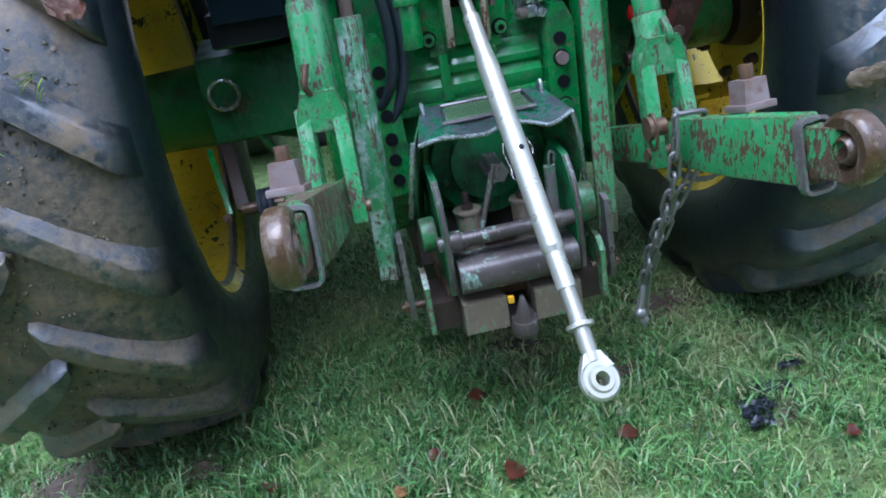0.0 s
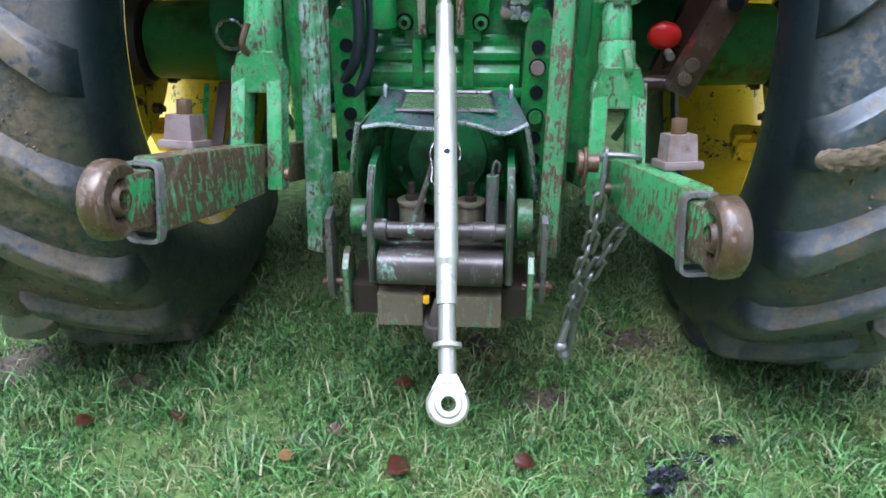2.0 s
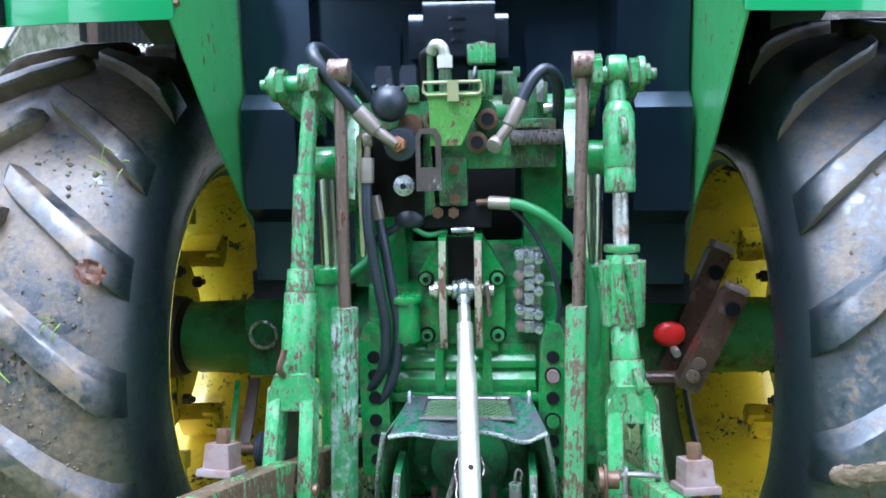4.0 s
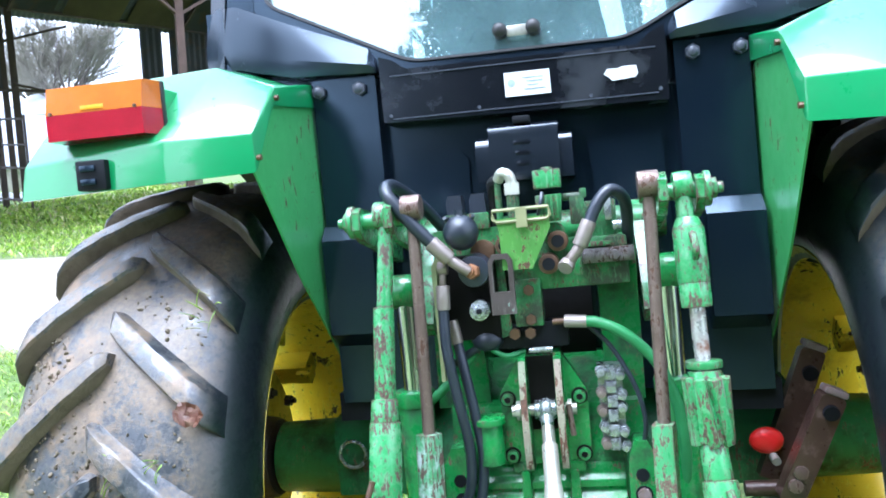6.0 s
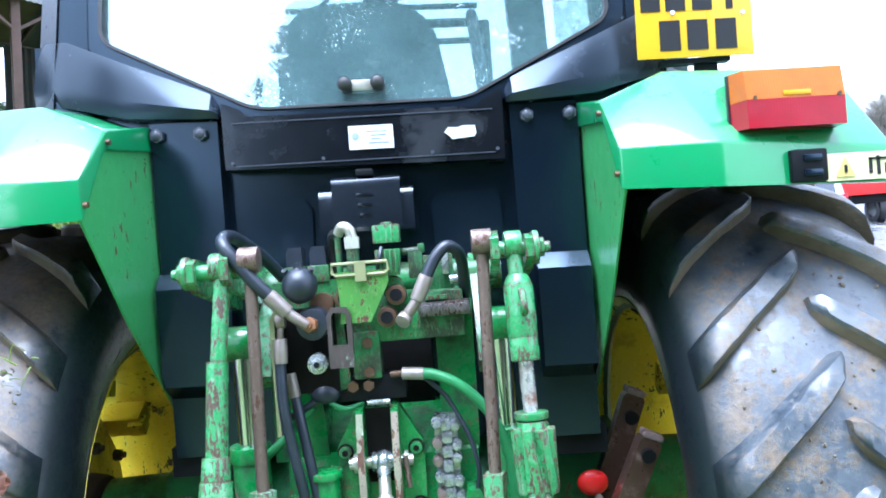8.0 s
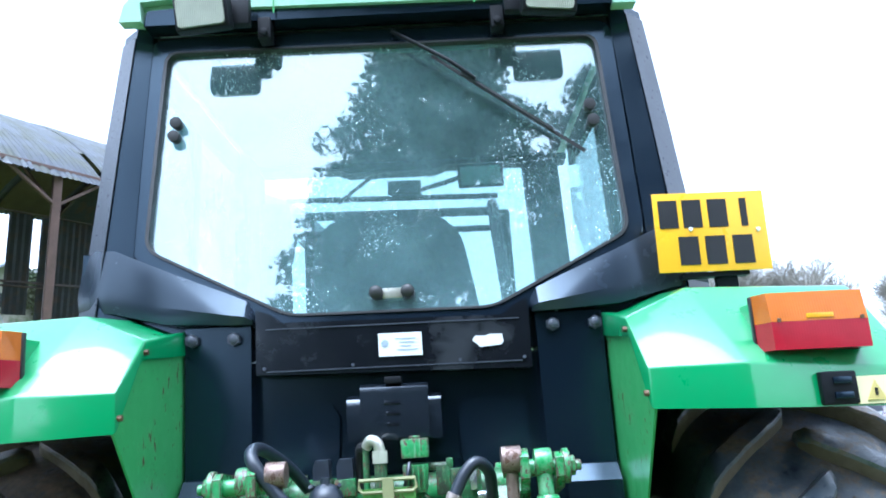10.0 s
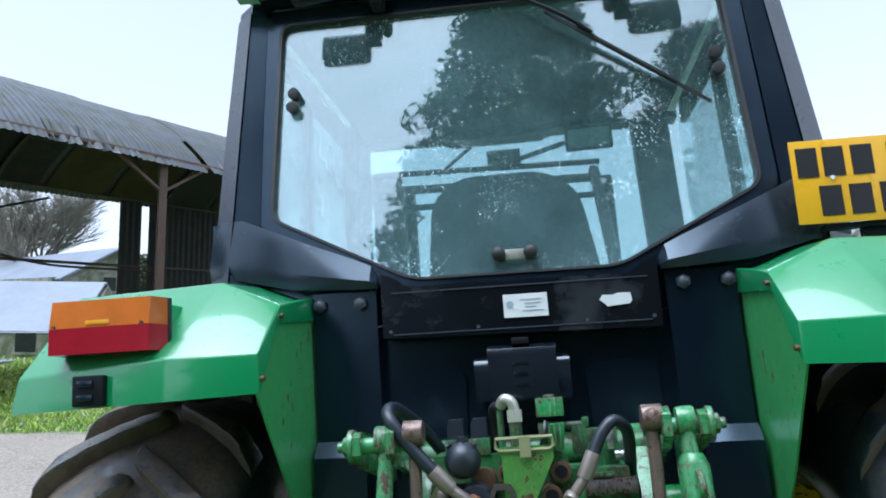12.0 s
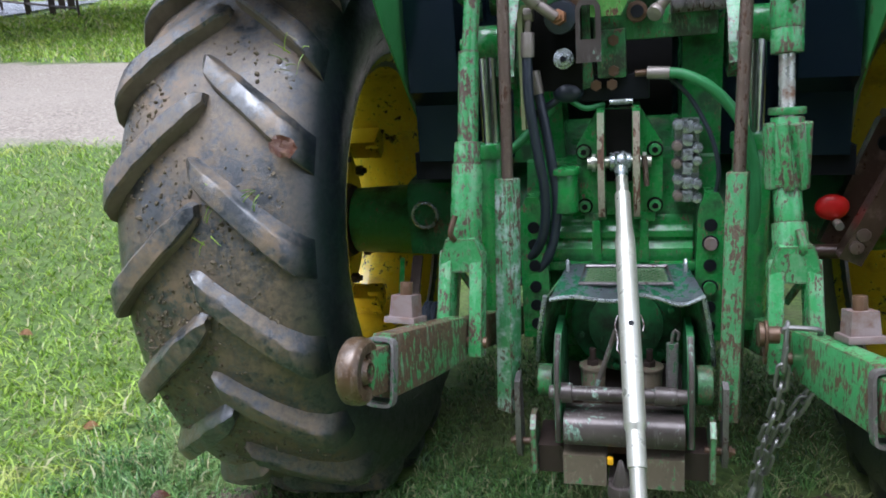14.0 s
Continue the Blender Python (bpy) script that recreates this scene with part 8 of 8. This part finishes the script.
# the far row, its rails and the ribs take a darker steel
POSTS = [-10.5, -5.6, -0.35, 4.75, 9.9, 14.5]
for s in POSTS:
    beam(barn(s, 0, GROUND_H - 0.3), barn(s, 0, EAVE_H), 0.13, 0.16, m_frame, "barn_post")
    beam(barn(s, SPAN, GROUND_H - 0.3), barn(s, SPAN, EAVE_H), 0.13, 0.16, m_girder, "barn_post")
    for k in (-1, 1):
        beam(barn(s, 0.0, EAVE_H - 0.75), barn(s + k * 1.2, 0.0, EAVE_H - 0.08), 0.06, 0.06, m_frame, "eave_brace")
    beam(barn(s, 0.05, EAVE_H - 0.75), barn(s, 1.5, EAVE_H + 0.55), 0.06, 0.06, m_frame, "roof_brace")
    for k in range(8):
        f0, f1 = k / 8, (k + 1) / 8
        beam(barn(s, f0 * SPAN, roof_h(f0) - 0.14), barn(s, f1 * SPAN, roof_h(f1) - 0.14), 0.07, 0.09, m_girder, "roof_rib")
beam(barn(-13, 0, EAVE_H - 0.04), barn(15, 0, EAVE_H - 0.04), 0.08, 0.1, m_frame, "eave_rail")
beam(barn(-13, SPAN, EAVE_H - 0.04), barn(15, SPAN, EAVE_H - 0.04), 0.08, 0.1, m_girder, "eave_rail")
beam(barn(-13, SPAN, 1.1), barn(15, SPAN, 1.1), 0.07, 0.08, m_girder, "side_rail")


def cladding(s0, s1, h0, h1):
    bm = B()
    n = max(4, int((s1 - s0) / 0.11))
    a = [bm.verts.new(barn(s0 + (s1 - s0) * k / n, SPAN + (0.025 if k % 2 else 0), h0)) for k in range(n + 1)]
    b = [bm.verts.new(barn(s0 + (s1 - s0) * k / n, SPAN + (0.025 if k % 2 else 0), h1)) for k in range(n + 1)]
    for k in range(n):
        bm.faces.new((a[k], a[k + 1], b[k + 1], b[k]))
    bmesh.ops.solidify(bm, geom=bm.faces[:], thickness=0.01)
    bpart("wall_cladding", bm, m_clad, smooth=0)


def far_s(px):
    """Where the sight line of that bearing meets the barn's far side, along the barn."""
    t = (px - 784) / 1344
    d = (SPAN + NX[0] * BO[0] + NX[1] * BO[1]) / (NX[0] * t + NX[1])
    return (t * d - BO[0]) * AX[0] + (d - BO[1]) * AX[1]


S_A, S_B, S_C, S_D = far_s(118), far_s(345), far_s(383), far_s(394)
cladding(-13, S_A, 1.12, EAVE_H + 0.5)
cladding(S_B, S_C, 0.2, EAVE_H)
cladding(S_D, 15, -0.6, EAVE_H)
beam(barn(S_A, SPAN + 0.05, GROUND_H), barn(S_A, SPAN + 0.05, EAVE_H), 0.14, 0.14, m_girder, "barn_post")
beam(barn(S_A - 0.1, SPAN, 2.2), barn(S_A + 1.7, SPAN, 2.75), 0.06, 0.06, m_girder, "roof_brace")
# end wall at the near gable
bm = B()
pts = [barn(-13, f * SPAN, roof_h(f) - 0.1) for f in (k / 12 for k in range(13))] + [barn(-13, SPAN, 1.1), barn(-13, 0, 1.1)]
sheet(bm, pts, 0.02)
bpart("gable_cladding", bm, m_clad, smooth=0)
pipe_pts = [barn(S_A + 0.1, SPAN - 0.1, 1.25), barn(S_A + 1.6, SPAN - 0.1, 1.02), barn(S_A + 3.2, SPAN - 0.1, 0.98), barn(S_B + 1.5, SPAN - 0.1, 0.98)]
bpart("sagging_cable", pipe(B(), pipe_pts, 0.035, 6, 5), m_girder)

# gate pen in front of the barn
gate = thing("field_gate", "rusty steel gate pen with thick posts, standing open", "gate", tuple(bg(-10, 18, GROUND_H)))
ginv = Matrix.Translation(-bg(-10, 18, GROUND_H))


def gate_pt(f, h):
    d = 19.2 + (16.6 - 19.2) * f
    x = (12 + (142 - 12) * f - 784) / 1344 * d
    return bg(x, d, GROUND_H + h)


def gpart(name, a, b, w):
    a, b = Vector(a), Vector(b)
    bm = box(B(), (a + b) / 2, (w, w, (b - a).length + w), (b - a).to_track_quat("Z", "X").to_matrix())
    bm.transform(ginv)
    part(name, bm, m_girder, gate, bevel=0.006)


for f, w in ((0, 0.06), (0.34, 0.13), (0.66, 0.13), (1.0, 0.05)):
    gpart("gate_post", gate_pt(f, -0.1), gate_pt(f, 2.05), w)
for h in (0.25, 0.95, 2.0):
    gpart("gate_rail", gate_pt(0, h), gate_pt(1, h), 0.045)
gpart("gate_rail", gate_pt(0.66, 1.45), gate_pt(1, 1.45), 0.04)
# wet concrete apron
m_conc = surf("wet_pale_concrete", (0.5, 0.51, 0.54), (0.4, 0.41, 0.44), rough=0.16, grain=6, bump=0.03)
bm = B()
n = 10
vs = []
for i in range(n + 1):
    row = []
    for j in range(n + 1):
        p = bg(-17 + 7.0 * i / n, 15.2 + 6.5 * j / n + (i / n) * 1.0, GROUND_H)
        row.append(bm.verts.new((p.x, p.y, float(ground_z(p.x, p.y)) + 0.05)))
    vs.append(row)
for i in range(n):
    for j in range(n):
        bm.faces.new((vs[i][j], vs[i + 1][j], vs[i + 1][j + 1], vs[i][j + 1]))
bmesh.ops.solidify(bm, geom=bm.faces[:], thickness=0.08)
tagged(part("concrete_apron", bm, m_conc), "wet pale concrete apron by the barn", "paving", kind="structure")

# paved yard on the other side, with a white car and a red machine
bm = B()
vs = []
for i in range(13):
    row = []
    for j in range(13):
        p = bg(7 + 5 * i, 9 + 4.5 * j, GROUND_H)
        row.append(bm.verts.new((p.x, p.y, float(ground_z(p.x, p.y)) + 0.04)))
    vs.append(row)
for i in range(12):
    for j in range(12):
        bm.faces.new((vs[i][j], vs[i + 1][j], vs[i + 1][j + 1], vs[i][j + 1]))
bmesh.ops.solidify(bm, geom=bm.faces[:], thickness=0.08)
tagged(part("paved_yard", bm, m_conc), "pale wet paved farm yard", "paving", kind="structure")


def local_mesh(inv_, bm):
    bm.transform(inv_)
    return bm


def tyre_round(x, y, z, r, w_):
    return lathe(B(), [(-w_ / 2, r * 0.55), (-w_ / 2, r * 0.92), (-w_ * 0.38, r), (w_ * 0.38, r), (w_ / 2, r * 0.92), (w_ / 2, r * 0.55)], (x, y, z), 28)


m_carwhite = surf("white_car_paint", (0.8, 0.81, 0.82), (0.76, 0.77, 0.79), rough=0.2, grain=8, bump=0, coat=0.5)
m_carglass = surf("dark_car_glass", (0.09, 0.1, 0.12), (0.07, 0.08, 0.1), rough=0.08, grain=6, bump=0)


def place_on_yard(x, y):
    return Vector((x, y, float(ground_z(x, y)) + 0.05))


cp = place_on_yard(6.95, 12.0)
car = thing("white_car", "white estate car parked on the paved yard", "car", tuple(cp))
secs = [[(-0.82, y, z0), (0.82, y, z0), (0.86, y, 0.75), (wt, y, zt), (-wt, y, zt), (-0.86, y, 0.75)] for y, z0, wt, zt in
        ((0.0, 0.35, 0.66, 1.35), (0.12, 0.28, 0.68, 1.58), (1.0, 0.25, 0.68, 1.66), (2.4, 0.25, 0.64, 1.58), (3.1, 0.25, 0.78, 1.02), (4.1, 0.28, 0.74, 0.9), (4.25, 0.35, 0.7, 0.7))]
part("body", loft(B(), secs), m_carwhite, car, bevel=0.03)
part("rear_glass", box(B(), (0, -0.01, 1.22), (1.15, 0.04, 0.34), rotm(-14)), m_carglass, car, bevel=0.01)
part("bumper", box(B(), (0, -0.05, 0.5), (1.6, 0.14, 0.2)), m_trim, car, bevel=0.03)
for k in (-1, 1):
    part("tail_light", box(B(), (k * 0.74, 0.01, 0.95), (0.13, 0.06, 0.32)), m_redlens, car, bevel=0.01)
    for y in (0.75, 3.4):
        wheel = part("wheel", tyre_round(k * 0.74, y, 0.3, 0.31, 0.2), m_side, car)
        part("wheel_rim", cyl(B(), (k * 0.75, y, 0.3), (k * 0.85, y, 0.3), 0.17), m_dull, wheel, bevel=0.01)
rp = place_on_yard(13.6, 21.0)
trailer = thing("red_trailer", "red farm trailer with an amber panel, parked in the yard", "trailer", tuple(rp))
part("bed", box(B(), (0, 1.5, 1.35), (2.2, 3.4, 0.8)), m_red, trailer, bevel=0.03)
part("tail_panel", box(B(), (0.55, -0.22, 1.35), (0.9, 0.04, 0.5)), m_amber, trailer, bevel=0.01)
part("drawbar", box(B(), (0, 4.0, 0.7), (0.16, 1.8, 0.16)), m_dark, trailer, bevel=0.02)
for k in (-1, 1):
    part("wheel", tyre_round(k * 0.9, 1.8, 0.48, 0.48, 0.3), m_side, trailer)
part("chassis", box(B(), (0, 1.6, 0.82), (1.5, 2.8, 0.25)), m_dark, trailer, bevel=0.02)

# long low building beyond
m_proof = surf("pale_blue_grey_roof", (0.24, 0.265, 0.31), (0.2, 0.22, 0.26), rough=0.5, grain=3, bump=0.03)
m_stone = surf("grey_stone_wall", (0.34, 0.315, 0.26), (0.2, 0.19, 0.155), rough=0.85, grain=7, bump=0.3, dirt=((0.1, 0.12, 0.06), 0.4, 1.5))
m_void = surf("dark_window_glass", (0.02, 0.022, 0.026), rough=0.2, grain=10, bump=0)
house = thing("farm_building", "long low stone farm building with pale sheet roof", "building", tuple(bg(-22, 34, -3.2)))
hinv = Matrix.Translation(-bg(-22, 34, -3.2))


def hpart(name, bm, material, label=""):
    bm.transform(hinv)
    return part(name, bm, material, house, label)


def quad(pts, t):
    return sheet(B(), pts, t)


D0, D1 = 33.0, 39.5
DM = (D0 + D1) / 2
hpart("wall", quad([bg(-34, D0, -3.4), bg(-12.6, D0, -3.4), bg(-12.6, D0, -1.15), bg(-34, D0, -1.15)], 0.4), m_stone)
hpart("wall", quad([bg(-12.6, D0, -3.4), bg(-12.6, D1, -3.4), bg(-12.6, D1, -1.15), bg(-12.6, DM, 0.75), bg(-12.6, D0, -1.15)], 0.4), m_stone)
for da, ha, db, hb in ((D0 - 0.4, -1.3, DM, 0.9), (DM, 0.9, D1 + 0.4, -1.3)):
    hpart("roof", sheet(B(), [bg(-34, da, ha), bg(-12.3, da, ha), bg(-12.3, db, hb), bg(-34, db, hb)], 0.1), m_proof)
for x in (-14.15, -17.9, -21.0, -25, -29):
    w_ = hpart("window", box(B(), bg(x, D0 - 0.40, -1.62), (0.78, 0.12, 0.8), Matrix((RIGHT, AHEAD, UPV)).transposed()), m_void)
    part("window_frame", local_mesh(hinv, box(B(), bg(x, D0 - 0.42, -2.06), (0.95, 0.2, 0.1), Matrix((RIGHT, AHEAD, UPV)).transposed())), m_stone, w_)

# taller stone house behind, its gable turned to the yard
gable_house = thing("stone_house", "old stone house with a pale slate roof and gable window", "house", tuple(bg(-15.8, 40, -3.2)))
sinv = Matrix.Translation(-bg(-15.8, 40, -3.2))
G0, GW, GL_ = Vector((-15.8, 40.0)), Vector((0.75, 0.66)), Vector((-0.66, 0.75))


def hs(u, v, h):
    """Across the gable, back along the house, and height over eye level."""
    q_ = G0 + GW * u + GL_ * v
    return bg(q_.x, q_.y, h)


def spart(name, bm, material, parent=None, label=""):
    bm.transform(sinv)
    return part(name, bm, material, parent or gable_house, label)


GSPAN, GLEN = 5.6, 19.0
spart("wall", sheet(B(), [hs(0, 0, -3.4), hs(GSPAN, 0, -3.4), hs(GSPAN, 0, 1.3), hs(GSPAN / 2, 0, 2.85), hs(0, 0, 1.3)], 0.4), m_stone)
spart("wall", sheet(B(), [hs(0, 0.1, -3.4), hs(0, 0.1, 1.3), hs(0, GLEN, 1.3), hs(0, GLEN, -3.4)], 0.4), m_stone)
for u0, h0, u1, h1 in ((-0.3, 1.22, GSPAN / 2, 2.98), (GSPAN / 2, 2.98, GSPAN + 0.3, 1.22)):
    spart("roof", sheet(B(), [hs(u0, -0.6, h0), hs(u0, GLEN, h0), hs(u1, GLEN, h1), hs(u1, -0.6, h1)], 0.1), m_proof)
GROT = Matrix((RIGHT * GW.x + AHEAD * GW.y, RIGHT * GL_.x + AHEAD * GL_.y, UPV)).transposed()
win = spart("window", box(B(), hs(2.3, -0.40, 1.0), (0.62, 0.1, 0.72), GROT), m_void)
spart("window_sill", box(B(), hs(2.3, -0.42, 0.6), (0.8, 0.22, 0.09), GROT), m_stone, win)

# ---- trees ----
m_bark = surf("grey_brown_bark", (0.12, 0.1, 0.085), (0.08, 0.07, 0.06), rough=0.9, grain=12, bump=0.2)
m_twig = surf("fine_dark_twigs", (0.24, 0.22, 0.18), (0.18, 0.17, 0.135), rough=0.9, grain=12, bump=0.05)
m_needle = surf("dark_conifer_needles", (0.022, 0.05, 0.024), (0.035, 0.07, 0.03), rough=0.7, grain=8, bump=0.05)
m_hedge = surf("hedge_leaves", (0.045, 0.07, 0.025), (0.09, 0.085, 0.045), rough=0.7, grain=6, bump=0.05)


def bare_tree(x, d, height, seed, base=GROUND_H):
    foot = bg(x, d, base)
    t = thing("bare_tree", "leafless winter tree with fine dark twigs", "tree", tuple(foot), group="bare trees")
    rnd = random.Random(seed)
    trunk, twigs = B(), B()

    def grow(p, d_, length, r, depth):
        q_ = p + d_ * length
        mid = p + d_ * length * 0.5 + Vector((rnd.uniform(-1, 1), rnd.uniform(-1, 1), 0)) * length * 0.06
        target = trunk if depth < 3 else twigs
        pipe(target, [p, mid, q_], lambda f: r * (1 - 0.35 * f), 6 if depth < 3 else 3, 2 if depth < 3 else 1)
        if depth >= 6:
            return
        for k in range(4):
            nd_ = (d_ + Vector((rnd.uniform(-1, 1), rnd.uniform(-1, 1), rnd.uniform(-0.3, 0.6))) * (0.75 if depth else 0.6)).normalized()
            grow(p + d_ * length * rnd.uniform(0.45, 1.0), nd_, length * rnd.uniform(0.62, 0.86), r * 0.6, depth + 1)

    grow(Vector((0, 0, -0.2)), Vector((0, 0, 1)), height * 0.25, height * 0.016, 0)
    part("trunk", trunk, m_bark, t)
    part("crown", twigs, m_twig, t, smooth=0)
    return t


t1 = bare_tree(-22.3, 52, 16.5, 3)
t2 = bare_tree(44, 58, 13, 8)
t3 = bare_tree(49.5, 61, 13.5, 11)
copy_thing(t1, Matrix.Translation(bg(-30, 66, GROUND_H)) @ pose(0, 0, 0, 0, 0, 80))
copy_thing(t1, Matrix.Translation(bg(-36, 60, GROUND_H)) @ pose(0, 0, 0, 0, 0, 200))
copy_thing(t2, Matrix.Translation(bg(54, 56, GROUND_H)) @ pose(0, 0, 0, 0, 0, 130))
copy_thing(t3, Matrix.Translation(bg(39.5, 61, GROUND_H)) @ pose(0, 0, 0, 0, 0, 200))


def clumps(name, centres, sizes, n_leaf, leaf_size, material, label, category, kind=""):
    """Many small leaf cards round the given clump centres, as one mesh."""
    k = rng.integers(0, len(centres), n_leaf)
    c, s = np.array(centres)[k], np.array(sizes)[k]
    v = rng.normal(0, 1, (n_leaf, 3))
    v /= np.linalg.norm(v, axis=1)[:, None]
    p = c + v * (rng.uniform(0.2, 1, n_leaf) ** 0.5)[:, None] * s
    a = rng.normal(0, 1, (n_leaf, 3))
    b = rng.normal(0, 1, (n_leaf, 3))
    a /= np.linalg.norm(a, axis=1)[:, None]
    b /= np.linalg.norm(b, axis=1)[:, None]
    w = (leaf_size * rng.uniform(0.5, 1.3, n_leaf))[:, None]
    verts = np.stack([p - a * w, p + b * w * 0.4, p + a * w, p - b * w * 0.4], 1).reshape(-1, 3)
    faces = np.arange(n_leaf * 4).reshape(-1, 4)
    me = bpy.data.meshes.new(name)
    me.from_pydata(verts.tolist(), [], faces.tolist())
    return me


# tall conifers behind the viewer, mirrored in the rear window
def conifer(x, y, height, width, seed, n, taper=0.45):
    foot = (x, y, float(ground_z(x, y)))
    t = thing("conifer", "tall dark evergreen conifer with drooping uneven branches", "tree", foot, group="conifers")
    rnd = random.Random(seed)
    bm = cyl(B(), (0, 0, -0.3), (0, 0, height * 0.95), height * 0.022, 0.03, 10)
    centres, sizes = [], []
    for k in range(260):
        f = rnd.uniform(0.08, 1) ** 0.9
        z = height * f
        rad = width * (1 - f) ** taper * rnd.uniform(0.3, 1.0) + 0.15
        a = rnd.uniform(0, 2 * math.pi)
        tip = Vector((rad * math.cos(a), rad * math.sin(a), z - rad * 0.18))
        pipe(bm, [(0, 0, z), tip * 0.5 + Vector((0, 0, z * 0.5 + 0.05)), tip], 0.03, 4, 2)
        for g in (0.45, 0.75, 1.0):
            centres.append((tip.x * g, tip.y * g, z - rad * 0.18 * g))
            sizes.append((0.55 + 0.4 * (1 - f), 0.55 + 0.4 * (1 - f), 0.28))
    part("trunk", bm, m_bark, t)
    me = clumps("crown", centres, sizes, n, 0.16, m_needle, "", "")
    link_mesh("crown", me, m_needle, t, "", 0)
    return t


conifer(0.2, -15, 20.5, 5.4, 4, 80000)
conifer(5.2, -16, 18.5, 3.8, 9, 60000)
# unseen tree added to darken the left mudguard and the light behind
conifer(-10.5, -15, 15.0, 3.8, 21, 40000)
conifer(-1.9, -14.2, 13.4, 3.0, 15, 36000)
conifer(3.4, -13.8, 13.8, 3.0, 16, 36000)


def hedge(name, pts, h, w, n, label):
    centres, sizes = [], []
    rnd = random.Random(len(pts))
    for (x0, d0, b0), (x1, d1, b1) in zip(pts, pts[1:]):
        for k in range(26):
            f = k / 26
            p = bg(x0 + (x1 - x0) * f, d0 + (d1 - d0) * f, b0 + (b1 - b0) * f + h * rnd.uniform(0.2, 0.75))
            centres.append(tuple(p))
            sizes.append((w, w, h * rnd.uniform(0.4, 0.75)))
    me = clumps(name, centres, sizes, n, 0.2, m_hedge, label, "hedge")
    return tagged(link_mesh(name, me, m_hedge, None, "", 0), label, "hedge", kind="stuff")


hedge("field_hedge", [(-60, 58, -1.8), (-35, 56, -2), (-10, 54, -2.5), (20, 60, -5), (60, 66, -6)], 2.4, 2.0, 16000, "distant winter hedge along the field")
# added out of view to block low sky and deepen the dark faces
hedge("back_hedge", [(-34, -8, -1.6), (-20, -17, -1.6), (0, -18, -1.6), (12, -18, -1.6)], 4.0, 2.0, 60000, "added unseen hedge behind the viewer that darkens rear-facing surfaces")
# ivy over the corner of the stone house
ivy_c = [tuple(hs(u, v - 0.35, h)) for u, v, h in ((4.0, -0.5, 1.3), (4.6, -0.6, 0.6), (5.3, -0.5, 1.1), (4.9, -0.6, -0.4), (5.8, -0.3, 0.2), (5.5, -0.4, 1.9), (6.2, 0.2, -0.8), (3.8, -0.4, 2.0))]
ivy = link_mesh("ivy_bush", clumps("ivy_bush", ivy_c, [(0.75, 0.5, 0.7)] * len(ivy_c), 9000, 0.12, m_hedge, "", ""), m_hedge, None, "", 0)
tagged(ivy, "dark green ivy grown over the corner of the stone house", "ivy", kind="stuff")
